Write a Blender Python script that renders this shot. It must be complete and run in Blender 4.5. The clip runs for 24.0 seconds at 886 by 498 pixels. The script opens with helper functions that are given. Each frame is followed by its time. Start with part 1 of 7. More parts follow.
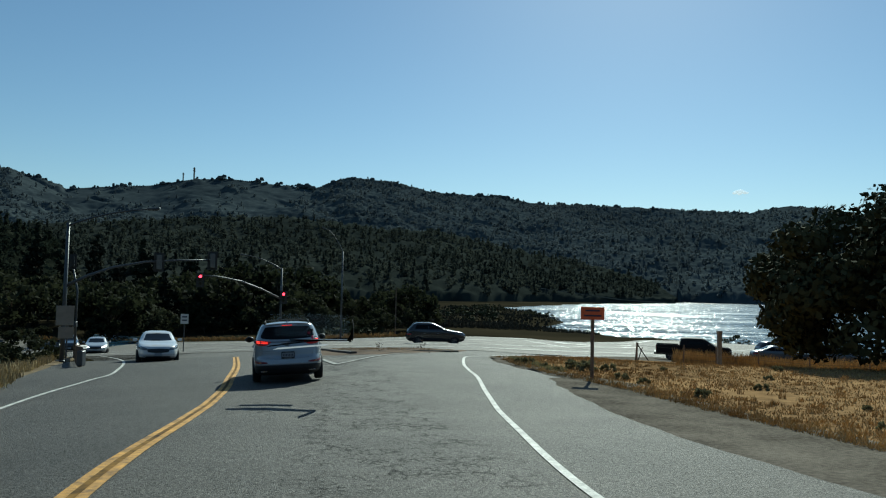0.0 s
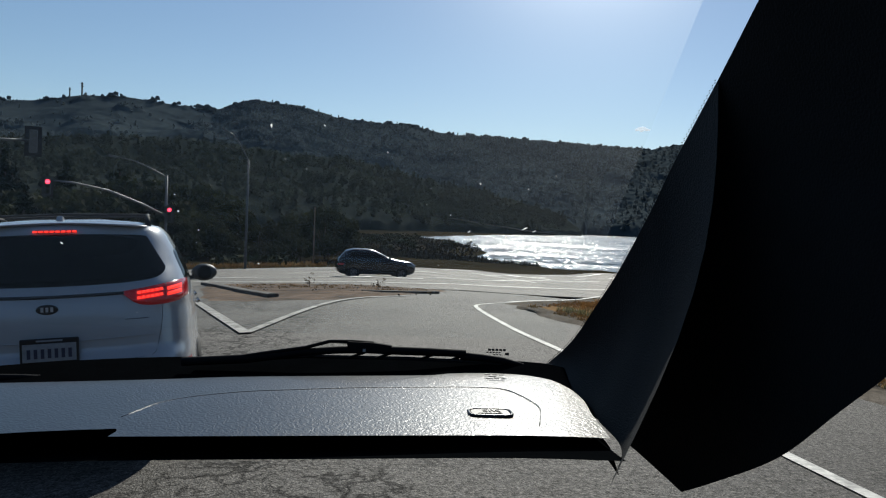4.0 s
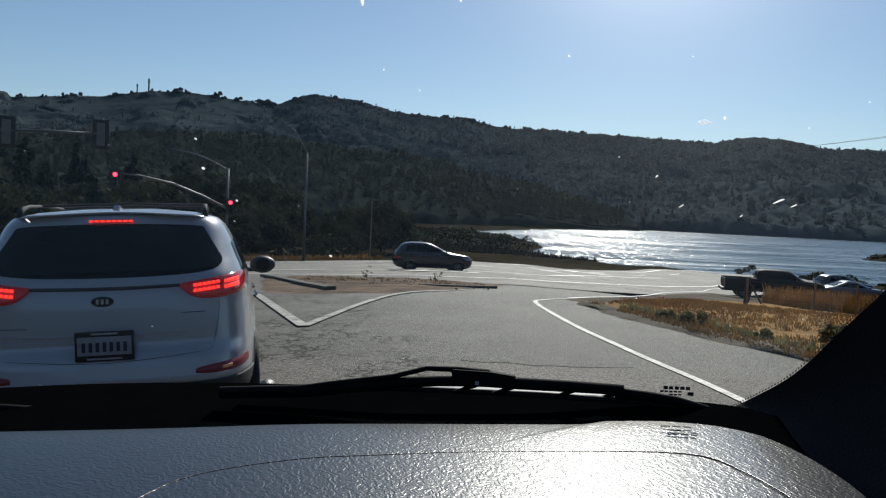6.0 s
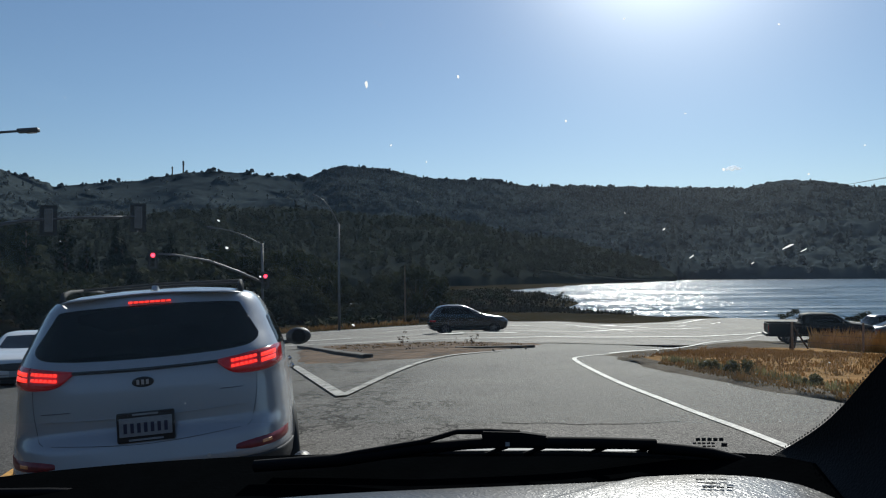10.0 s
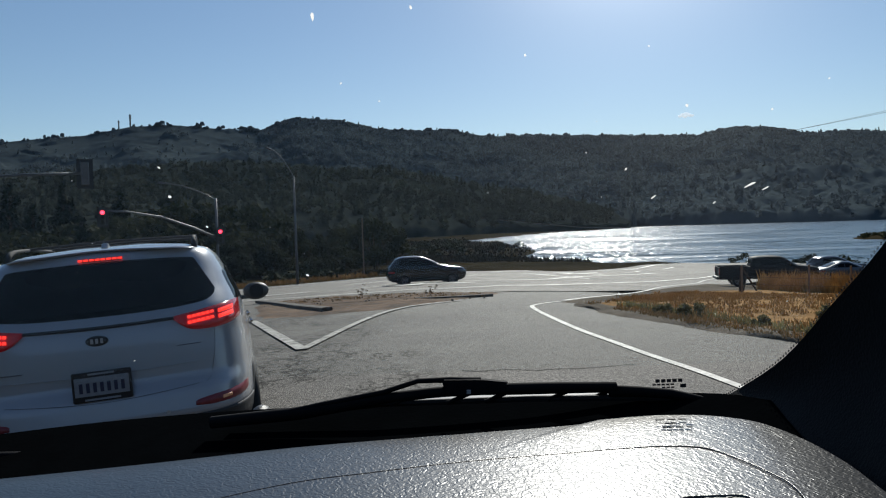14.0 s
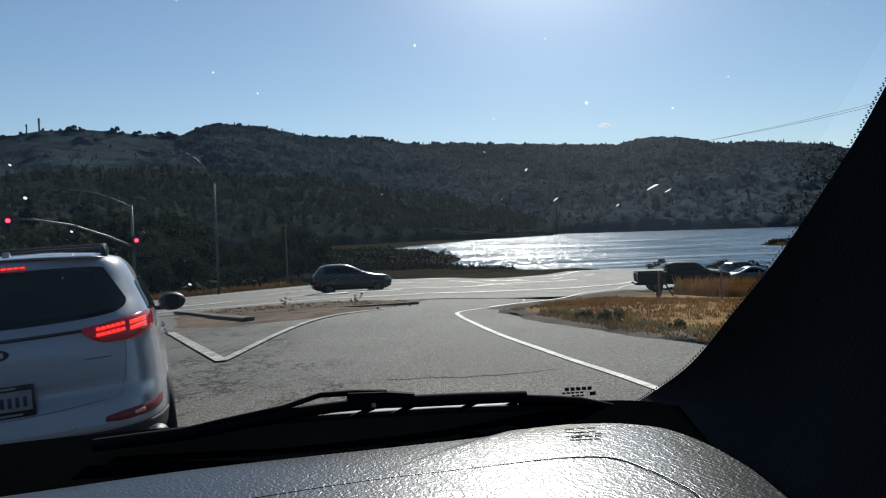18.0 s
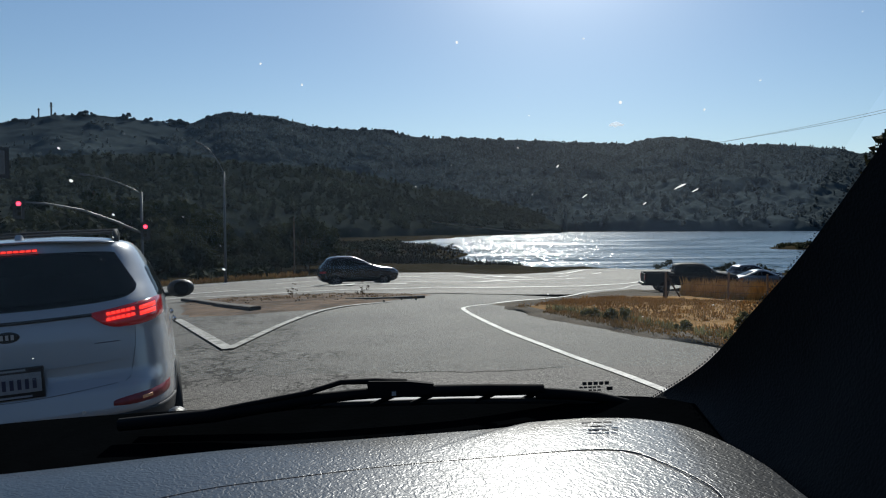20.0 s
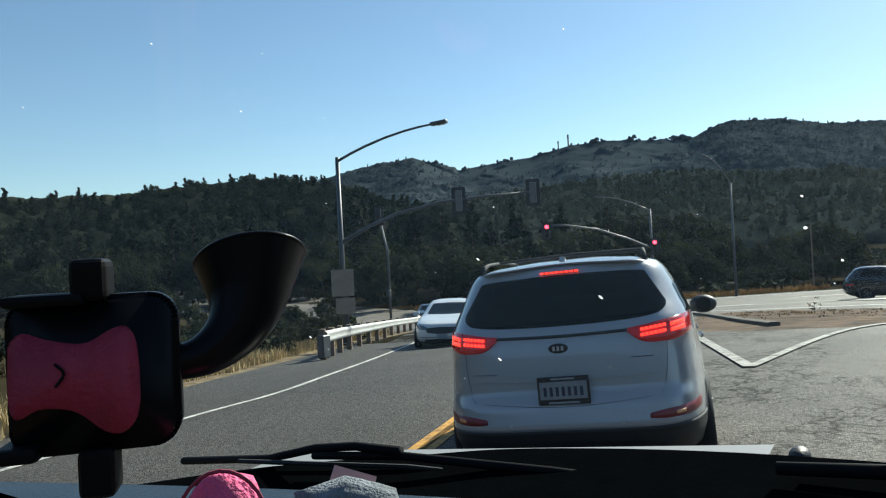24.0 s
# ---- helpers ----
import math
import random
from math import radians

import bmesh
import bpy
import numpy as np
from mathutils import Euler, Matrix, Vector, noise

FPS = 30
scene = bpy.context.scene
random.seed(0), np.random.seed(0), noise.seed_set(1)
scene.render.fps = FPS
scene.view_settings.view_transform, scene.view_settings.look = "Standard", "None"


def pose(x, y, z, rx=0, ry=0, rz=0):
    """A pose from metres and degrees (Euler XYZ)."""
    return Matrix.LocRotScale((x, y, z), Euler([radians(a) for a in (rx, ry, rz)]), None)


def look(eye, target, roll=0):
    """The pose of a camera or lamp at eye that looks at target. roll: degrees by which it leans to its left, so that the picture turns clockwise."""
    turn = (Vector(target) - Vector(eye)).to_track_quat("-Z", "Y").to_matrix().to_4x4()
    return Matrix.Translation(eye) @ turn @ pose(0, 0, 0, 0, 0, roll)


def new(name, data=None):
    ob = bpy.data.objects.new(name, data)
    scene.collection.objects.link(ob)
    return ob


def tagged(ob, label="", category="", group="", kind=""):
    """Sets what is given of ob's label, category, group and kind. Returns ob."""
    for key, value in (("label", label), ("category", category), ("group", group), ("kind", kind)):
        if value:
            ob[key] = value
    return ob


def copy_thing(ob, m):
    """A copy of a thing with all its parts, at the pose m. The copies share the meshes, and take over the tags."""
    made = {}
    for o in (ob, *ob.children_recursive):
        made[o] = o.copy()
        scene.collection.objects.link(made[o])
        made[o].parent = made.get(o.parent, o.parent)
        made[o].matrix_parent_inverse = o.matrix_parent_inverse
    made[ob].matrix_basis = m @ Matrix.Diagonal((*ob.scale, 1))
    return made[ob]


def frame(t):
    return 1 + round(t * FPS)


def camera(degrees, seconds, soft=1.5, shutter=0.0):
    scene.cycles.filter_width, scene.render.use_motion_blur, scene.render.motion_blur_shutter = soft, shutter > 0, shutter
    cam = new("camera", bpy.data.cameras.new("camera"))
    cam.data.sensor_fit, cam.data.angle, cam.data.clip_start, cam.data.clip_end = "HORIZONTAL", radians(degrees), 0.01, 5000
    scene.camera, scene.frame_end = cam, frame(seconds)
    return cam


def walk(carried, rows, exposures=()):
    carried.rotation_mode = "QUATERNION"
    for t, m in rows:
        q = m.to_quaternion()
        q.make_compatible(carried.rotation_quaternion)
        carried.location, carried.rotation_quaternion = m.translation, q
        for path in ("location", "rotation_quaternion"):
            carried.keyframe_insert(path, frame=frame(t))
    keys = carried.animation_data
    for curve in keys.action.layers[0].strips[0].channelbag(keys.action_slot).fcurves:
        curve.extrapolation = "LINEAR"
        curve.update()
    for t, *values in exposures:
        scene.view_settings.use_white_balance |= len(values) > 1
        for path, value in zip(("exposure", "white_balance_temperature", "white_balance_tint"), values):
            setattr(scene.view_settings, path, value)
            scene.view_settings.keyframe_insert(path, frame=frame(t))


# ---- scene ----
cam = camera(61.1, 24.0, soft=1.15)
# seconds, place in metres, then yaw, pitch and roll in degrees
PATH = [
    (0.0, 2.945, -14.999, 2.322, 2.74, 3.21, -1.29),
    (0.5, 2.632, -12.700, 2.153, 2.65, -0.39, -2.39),
    (1.0, 2.278, -10.956, 2.068, 3.32, -0.05, -1.97),
    (1.5, 1.969, -9.179, 1.984, 3.02, -1.45, -2.37),
    (2.0, 1.679, -7.619, 1.900, 0.69, -0.46, -1.29),
    (2.5, 1.441, -6.191, 1.853, -3.13, -2.51, -3.40),
    (3.0, 0.900, -4.050, 1.710, -4.30, -2.40, -3.00),
    (3.5, 0.340, -1.700, 1.560, -4.60, -2.20, -2.60),
    (4.0, 0.060, -0.320, 1.472, -4.40, -1.90, -2.30),
    (4.5, 0.002, -0.020, 1.452, -4.09, -1.71, -2.19),
    (5.0, 0.000, 0.000, 1.451, -3.04, -2.96, -2.27),
    (5.5, 0.000, 0.005, 1.451, -1.31, -2.69, -2.14),
    (6.0, -0.005, 0.012, 1.451, -0.15, -2.54, -2.63),
    (6.5, -0.002, 0.016, 1.450, 1.16, -2.33, -1.65),
    (7.0, 0.000, -0.000, 1.453, 1.80, -1.37, -2.36),
    (7.5, 0.005, -0.005, 1.453, 3.18, 0.62, 0.37),
    (8.0, 0.007, 0.003, 1.448, 3.55, -0.53, -0.19),
    (8.5, 0.008, -0.001, 1.449, 3.40, -0.37, 0.46),
    (9.0, 0.007, 0.000, 1.449, 3.91, 1.79, -0.12),
    (9.5, 0.007, -0.001, 1.453, 2.79, 2.41, 0.58),
    (11.5, 0.015, -0.004, 1.451, 1.06, 0.12, 0.08),
    (12.0, 0.020, 0.002, 1.451, -3.73, -0.45, -1.01),
    (12.5, 0.020, -0.002, 1.451, -5.29, -1.01, -0.65),
    (13.0, 0.023, -0.002, 1.452, -5.46, -1.09, -0.52),
    (13.5, 0.010, -0.002, 1.458, -2.05, 0.62, 0.04),
    (14.0, 0.007, 0.016, 1.449, -0.85, -1.62, 1.87),
    (14.5, 0.015, 0.044, 1.450, -1.62, -0.74, 4.58),
    (15.0, 0.052, 0.118, 1.463, -5.90, -0.99, 0.76),
    (15.5, 0.070, 0.145, 1.454, -0.78, -1.52, 2.14),
    (16.0, 0.067, 0.109, 1.460, 1.26, -0.82, 3.63),
    (16.5, 0.044, 0.080, 1.450, 0.81, -2.38, 1.70),
    (17.0, 0.019, 0.067, 1.444, -4.05, -2.95, -0.98),
    (17.5, 0.034, 0.009, 1.458, -4.88, -2.55, 0.55),
    (18.0, 0.028, 0.045, 1.446, -6.52, -1.22, 2.03),
    (18.5, 0.017, 0.040, 1.450, -9.38, -2.75, -0.34),
    (20.5, 0.012, 0.032, 1.444, -5.30, -1.40, 0.61),
    (21.0, 0.012, 0.019, 1.446, -7.34, -3.14, 1.19),
    (21.5, -0.041, 0.084, 1.453, -4.57, -2.64, 1.92),
    (22.0, -0.002, 0.051, 1.457, 4.69, -1.78, 5.39),
    (22.5, -0.026, 0.089, 1.464, 11.80, 0.32, 4.21),
    (23.0, -0.113, 0.103, 1.447, 18.64, -1.51, 1.94),
    (23.5, -0.129, 0.055, 1.466, 26.87, 0.22, 2.42),
    (24.0, -0.115, 0.032, 1.469, 31.35, 0.55, 2.94),
]
walk(cam, [(t, pose(x, y, z, 90 + pitch, roll, yaw)) for t, x, y, z, yaw, pitch, roll in PATH], exposures=[(0.0, 0.0, 5950, -10), (1.0, 0.0, 6400, 3), (2.0, 0.0, 6450, 4), (2.5, 0.0, 6400, 6), (7.5, 0.0, 6320, 7.5), (9.0, 0.0, 6230, 6.5), (12.0, 0.0, 6270, 7.5), (14.5, 0.0, 6330, 7.5), (16.0, 0.2, 6560, 8), (17.0, 0.05, 6430, 8), (18.0, 0.0, 6270, 7.5), (21.5, 0.0, 6240, 7), (23.0, 0.5, 6750, 5), (24.0, 0.76, 6450, -1)])

# ---- light ----
SUN_AZ, SUN_EL = -12.0, 34.0          # degrees: right of the y axis, above the horizon
world = bpy.data.worlds.new("sky")
scene.world = world
world.use_nodes = True
wn = world.node_tree
sky = wn.nodes.new("ShaderNodeTexSky")
sky.sky_type = "NISHITA"
sky.sun_disc = False
sky.sun_elevation = radians(SUN_EL)
sky.sun_rotation = radians(-SUN_AZ)
sky.air_density, sky.dust_density, sky.ozone_density = 1.0, 0.2, 3.0
wn.nodes["Background"].inputs["Strength"].default_value = 0.083
wn.links.new(sky.outputs["Color"], wn.nodes["Background"].inputs["Color"])
sun_lamp = bpy.data.lights.new("sun", "SUN")
sun_lamp.energy, sun_lamp.angle, sun_lamp.color = 5.0, radians(0.53), (1.0, 0.95, 0.86)
sun = new("sun", sun_lamp)
sd = Vector((-math.sin(radians(SUN_AZ)) * math.cos(radians(SUN_EL)), math.cos(radians(SUN_AZ)) * math.cos(radians(SUN_EL)), math.sin(radians(SUN_EL))))
sun.matrix_world = look(sd * 300, (0, 0, 0))
tagged(sun, kind="structure")

# ---- materials ----
MATS = {}


def mat(name, rgb, rough=0.6, metal=0.0, vary=0.25, scale=4.0, bump=0.0, bump_scale=40.0, emit=0.0, rgb2=None, coat=0.0, spec=0.5, random_piece=0.0, coord="Object", wide=0.0, stretch=None, alpha=None):
    """A surface with colour variation at two scales, and fine relief."""
    m = bpy.data.materials.new(name)
    m.use_nodes = True
    nt, links = m.node_tree.nodes, m.node_tree.links
    b = nt["Principled BSDF"]
    b.inputs["Roughness"].default_value, b.inputs["Metallic"].default_value = rough, metal
    b.inputs["Coat Weight"].default_value, b.inputs["Specular IOR Level"].default_value = coat, spec
    b.inputs["Coat Roughness"].default_value = 0.05
    tc = nt.new("ShaderNodeTexCoord")
    vec = tc.outputs[coord]
    if stretch:
        mp = nt.new("ShaderNodeMapping")
        mp.inputs["Scale"].default_value = stretch
        links.new(vec, mp.inputs["Vector"])
        vec = mp.outputs["Vector"]
    n1 = nt.new("ShaderNodeTexNoise")
    n1.inputs["Scale"].default_value, n1.inputs["Detail"].default_value = scale, 6
    n2 = nt.new("ShaderNodeTexNoise")
    n2.inputs["Scale"].default_value, n2.inputs["Detail"].default_value = wide or scale * 0.13, 3
    links.new(vec, n1.inputs["Vector"]), links.new(vec, n2.inputs["Vector"])
    add = nt.new("ShaderNodeMath")
    add.operation = "ADD"
    links.new(n1.outputs["Fac"], add.inputs[0]), links.new(n2.outputs["Fac"], add.inputs[1])
    fac = add.outputs[0]
    if random_piece:
        info = nt.new("ShaderNodeObjectInfo")
        mul = nt.new("ShaderNodeMath")
        mul.operation, mul.inputs[1].default_value = "MULTIPLY_ADD", random_piece
        links.new(info.outputs["Random"], mul.inputs[0]), links.new(fac, mul.inputs[2])
        fac = mul.outputs[0]
    ramp = nt.new("ShaderNodeMapRange")
    ramp.inputs["From Min"].default_value, ramp.inputs["From Max"].default_value = 0.7, 1.3 + random_piece
    links.new(fac, ramp.inputs["Value"])
    mix = nt.new("ShaderNodeMix")
    mix.data_type = "RGBA"
    lo = [c * (1 - vary) for c in rgb]
    hi = list(rgb2) if rgb2 else [min(1, c * (1 + vary)) for c in rgb]
    mix.inputs["A"].default_value, mix.inputs["B"].default_value = (*lo, 1), (*hi, 1)
    links.new(ramp.outputs["Result"], mix.inputs["Factor"])
    links.new(mix.outputs["Result"], b.inputs["Base Color"])
    if bump:
        n3 = nt.new("ShaderNodeTexNoise")
        n3.inputs["Scale"].default_value, n3.inputs["Detail"].default_value = bump_scale, 4
        links.new(vec, n3.inputs["Vector"])
        bp = nt.new("ShaderNodeBump")
        bp.inputs["Strength"].default_value, bp.inputs["Distance"].default_value = min(1, bump), 0.02
        links.new(n3.outputs["Fac"], bp.inputs["Height"])
        links.new(bp.outputs["Normal"], b.inputs["Normal"])
    if emit:
        b.inputs["Emission Color"].default_value = (*rgb, 1)
        b.inputs["Emission Strength"].default_value = emit
    MATS[name] = m
    return m


def road_mat(name, rgb, crack=0.0, patch=0.35):
    """Worn asphalt: aggregate speckle, wide stains, and a net of fine cracks where crack > 0."""
    m = mat(name, rgb, 0.76, vary=patch, scale=26.0, bump=1.0, bump_scale=70.0, wide=0.35, spec=0.38)
    nt, links = m.node_tree.nodes, m.node_tree.links
    b = nt["Principled BSDF"]
    src = b.inputs["Base Color"].links[0].from_socket
    tc = nt.new("ShaderNodeTexCoord")
    sp = nt.new("ShaderNodeTexVoronoi")
    sp.inputs["Scale"].default_value = 60.0
    links.new(tc.outputs["Object"], sp.inputs["Vector"])
    rr = nt.new("ShaderNodeMapRange")
    rr.inputs["From Min"].default_value, rr.inputs["From Max"].default_value = 0.0, 0.5
    rr.inputs["To Min"].default_value, rr.inputs["To Max"].default_value = 2.0, 0.55
    links.new(sp.outputs["Distance"], rr.inputs["Value"])
    mul = nt.new("ShaderNodeMix")
    mul.data_type, mul.blend_type = "RGBA", "MULTIPLY"
    mul.inputs["Factor"].default_value = 0.9
    links.new(src, mul.inputs["A"])
    links.new(rr.outputs["Result"], mul.inputs["B"])
    gr = nt.new("ShaderNodeTexNoise")
    gr.inputs["Scale"].default_value, gr.inputs["Detail"].default_value, gr.inputs["Roughness"].default_value = 30.0, 6, 0.85
    links.new(tc.outputs["Object"], gr.inputs["Vector"])
    gm = nt.new("ShaderNodeMapRange")
    gm.inputs["From Min"].default_value, gm.inputs["From Max"].default_value = 0.42, 0.58
    gm.inputs["To Min"].default_value, gm.inputs["To Max"].default_value = 0.40, 1.7
    links.new(gr.outputs["Fac"], gm.inputs["Value"])
    worn = nt.new("ShaderNodeMix")
    worn.data_type, worn.blend_type = "RGBA", "MULTIPLY"
    worn.inputs["Factor"].default_value = 0.9
    links.new(mul.outputs["Result"], worn.inputs["A"]), links.new(gm.outputs["Result"], worn.inputs["B"])
    out = worn.outputs["Result"]
    # the tops of the stones are polished, the binder between them is dull
    polish = nt.new("ShaderNodeMapRange")
    polish.inputs["From Min"].default_value, polish.inputs["From Max"].default_value = 0.40, 0.60
    polish.inputs["To Min"].default_value, polish.inputs["To Max"].default_value = 0.12, 0.62
    links.new(gr.outputs["Fac"], polish.inputs["Value"])
    gloss = polish.outputs["Result"]
    if crack:
        warp = nt.new("ShaderNodeTexNoise")
        warp.inputs["Scale"].default_value, warp.inputs["Detail"].default_value = 3.0, 5
        links.new(tc.outputs["Object"], warp.inputs["Vector"])
        va = nt.new("ShaderNodeVectorMath")
        va.operation = "MULTIPLY_ADD"
        va.inputs[1].default_value = (0.5, 0.5, 0.5)
        links.new(warp.outputs["Color"], va.inputs[0]), links.new(tc.outputs["Object"], va.inputs[2])
        cm = nt.new("ShaderNodeMapping")
        cm.inputs["Scale"].default_value = (1.0, 0.72, 1.0)
        links.new(va.outputs["Vector"], cm.inputs["Vector"])
        nets = []
        for cell, w0, w1 in ((2.5, 0.008, 0.10), (5.6, 0.008, 0.14)):
            vo = nt.new("ShaderNodeTexVoronoi")
            vo.feature = "DISTANCE_TO_EDGE"
            vo.inputs["Scale"].default_value = cell
            links.new(cm.outputs["Vector"], vo.inputs["Vector"])
            gap = nt.new("ShaderNodeTexNoise")
            gap.inputs["Scale"].default_value, gap.inputs["Detail"].default_value = cell * 0.7, 3
            links.new(tc.outputs["Object"], gap.inputs["Vector"])
            wdt = nt.new("ShaderNodeMapRange")
            wdt.inputs["From Min"].default_value, wdt.inputs["From Max"].default_value = 0.42, 0.62
            wdt.inputs["To Min"].default_value, wdt.inputs["To Max"].default_value = w0, w1
            links.new(gap.outputs["Fac"], wdt.inputs["Value"])
            cr = nt.new("ShaderNodeMapRange")
            cr.inputs["From Min"].default_value = 0.0
            cr.inputs["To Min"].default_value, cr.inputs["To Max"].default_value = 1.0 - crack, 1.0
            links.new(wdt.outputs["Result"], cr.inputs["From Max"]), links.new(vo.outputs["Distance"], cr.inputs["Value"])
            nets.append(cr.outputs["Result"])
        net = nt.new("ShaderNodeMath")
        net.operation = "MINIMUM"
        links.new(nets[0], net.inputs[0]), links.new(nets[1], net.inputs[1])
        wide = nt.new("ShaderNodeTexNoise")
        wide.inputs["Scale"].default_value, wide.inputs["Detail"].default_value = 0.9, 4
        links.new(tc.outputs["Object"], wide.inputs["Vector"])
        wr = nt.new("ShaderNodeMapRange")
        wr.inputs["From Min"].default_value, wr.inputs["From Max"].default_value = 0.38, 0.52
        links.new(wide.outputs["Fac"], wr.inputs["Value"])
        # the lane drifts to the left as the road bends: x + 0.22 y is level along it
        dot = nt.new("ShaderNodeVectorMath")
        dot.operation = "DOT_PRODUCT"
        dot.inputs[1].default_value = (1.0, 0.22, 0.0)
        links.new(va.outputs["Vector"], dot.inputs[0])
        off = nt.new("ShaderNodeMath")
        off.operation, off.inputs[1].default_value = "SUBTRACT", 1.05
        links.new(dot.outputs["Value"], off.inputs[0])
        far = nt.new("ShaderNodeMath")
        far.operation = "ABSOLUTE"
        links.new(off.outputs[0], far.inputs[0])
        lane = nt.new("ShaderNodeMapRange")
        lane.inputs["From Min"].default_value, lane.inputs["From Max"].default_value = 1.7, 0.9
        links.new(far.outputs[0], lane.inputs["Value"])
        both = nt.new("ShaderNodeMath")
        both.operation = "MULTIPLY"
        links.new(wr.outputs["Result"], both.inputs[0]), links.new(lane.outputs["Result"], both.inputs[1])
        depth = nt.new("ShaderNodeMath")
        depth.operation, depth.inputs[0].default_value = "SUBTRACT", 1.0
        links.new(net.outputs[0], depth.inputs[1])
        share = nt.new("ShaderNodeMath")
        share.operation = "MULTIPLY"
        links.new(depth.outputs[0], share.inputs[0]), links.new(both.outputs[0], share.inputs[1])
        keep = nt.new("ShaderNodeMath")
        keep.operation, keep.inputs[0].default_value = "SUBTRACT", 1.0
        links.new(share.outputs[0], keep.inputs[1])
        m2 = nt.new("ShaderNodeMix")
        m2.data_type, m2.blend_type = "RGBA", "MULTIPLY"
        m2.inputs["Factor"].default_value = 1.0
        links.new(out, m2.inputs["A"]), links.new(keep.outputs[0], m2.inputs["B"])
        out = m2.outputs["Result"]
        dull = nt.new("ShaderNodeMath")
        dull.operation = "MULTIPLY"
        links.new(keep.outputs[0], dull.inputs[0]), links.new(gloss, dull.inputs[1])
        gloss = dull.outputs[0]
    links.new(gloss, b.inputs["Specular IOR Level"])
    links.new(out, b.inputs["Base Color"])
    return m
asphalt = road_mat("asphalt", (0.088, 0.079, 0.067), crack=0.80)
asphalt_smooth = road_mat("asphalt_smooth", (0.105, 0.105, 0.098), crack=0.0)
asphalt_hw = road_mat("asphalt_highway", (0.150, 0.135, 0.113), crack=0.0, patch=0.5)
line_white = mat("line_white", (0.46, 0.45, 0.41), 0.7, vary=0.5, scale=24, bump=0.3, bump_scale=120)
line_gloss = mat("line_glossy_white", (0.68, 0.66, 0.60), 0.45, vary=0.35, scale=6, bump=0.2, bump_scale=90, spec=0.6)
line_worn = mat("line_worn_white", (0.20, 0.19, 0.17), 0.75, vary=0.7, scale=11, bump=0.4, bump_scale=120, rgb2=(0.42, 0.41, 0.37), wide=3.5)
line_yellow = mat("line_yellow", (0.47, 0.235, 0.03), 0.7, vary=0.6, scale=10, bump=0.4, bump_scale=120, wide=1.5)
dry_soil = mat("dry_soil", (0.25, 0.155, 0.078), 0.95, vary=0.4, scale=3.0, bump=1.0, bump_scale=14, rgb2=(0.40, 0.25, 0.12), wide=0.25, spec=0.0)
gravel_soil = mat("gravel_soil", (0.155, 0.135, 0.11), 0.95, vary=0.45, scale=12.0, bump=1.0, bump_scale=45, wide=0.8, spec=0.0)
far_land = mat("far_land", (0.026, 0.025, 0.017), 0.95, vary=0.5, scale=0.06, rgb2=(0.050, 0.041, 0.025), bump=0.5, bump_scale=0.8, wide=0.012, spec=0.0)
# blue-grey tint puts the haze of distance into the scrub's colour
hazed_scrub = mat("hazed_scrub", (0.047, 0.061, 0.070), 0.95, vary=0.35, scale=0.05, rgb2=(0.068, 0.084, 0.088), wide=0.0032, bump=0.6, bump_scale=0.1, spec=0.0)
grass_dry = mat("grass_dry", (0.47, 0.275, 0.10), 0.9, vary=0.4, scale=1.3, rgb2=(0.60, 0.40, 0.175), wide=0.3, spec=0.05)
grass_straw = mat("grass_straw", (0.40, 0.30, 0.15), 0.9, vary=0.45, scale=1.5, rgb2=(0.54, 0.43, 0.24), wide=0.3, spec=0.05)
weed_green = mat("weed_green", (0.17, 0.16, 0.085), 0.9, vary=0.4, scale=3.0, spec=0.05)
leaf_dark = mat("leaf_dark", (0.022, 0.028, 0.016), 0.85, vary=0.45, scale=0.9, rgb2=(0.046, 0.052, 0.027), wide=0.2, random_piece=0.25, spec=0.05)
leaf_olive = mat("leaf_olive", (0.025, 0.030, 0.017), 0.85, vary=0.4, scale=0.8, rgb2=(0.048, 0.053, 0.028), wide=0.15, random_piece=0.25, spec=0.05)
bark = mat("bark", (0.10, 0.075, 0.055), 0.95, vary=0.4, scale=6, bump=0.8, bump_scale=14, spec=0.05)
# galvanised grey darkened in colour to stand for the backlit side
metal_backlit = mat("galvanised_backlit", (0.085, 0.09, 0.095), 0.5, 0.35, vary=0.2, scale=5)
wood_post = mat("weathered_wood", (0.17, 0.12, 0.085), 0.9, vary=0.35, scale=6, bump=0.6, bump_scale=30, stretch=(8, 8, 1))
black_plastic = mat("black_plastic", (0.012, 0.012, 0.013), 0.5, vary=0.2, scale=20, bump=0.15, bump_scale=300)
rubber = mat("rubber", (0.016, 0.016, 0.016), 0.8, vary=0.25, scale=15)
glass_dark = mat("tinted_glass", (0.004, 0.0045, 0.005), 0.06, vary=0.1, scale=3, spec=0.14)


def thin_leaf(m, share):
    """Lets part of the light that falls on a leaf's back shine through it."""
    nt, links = m.node_tree.nodes, m.node_tree.links
    b = nt["Principled BSDF"]
    tr, mx = nt.new("ShaderNodeBsdfTranslucent"), nt.new("ShaderNodeMixShader")
    links.new(b.inputs["Base Color"].links[0].from_socket, tr.inputs["Color"])
    mx.inputs["Fac"].default_value = share
    links.new(b.outputs["BSDF"], mx.inputs[1]), links.new(tr.outputs["BSDF"], mx.inputs[2])
    links.new(mx.outputs["Shader"], nt["Material Output"].inputs["Surface"])
    return m


for leaf_kind in (leaf_dark, leaf_olive, weed_green):
    thin_leaf(leaf_kind, 0.35)


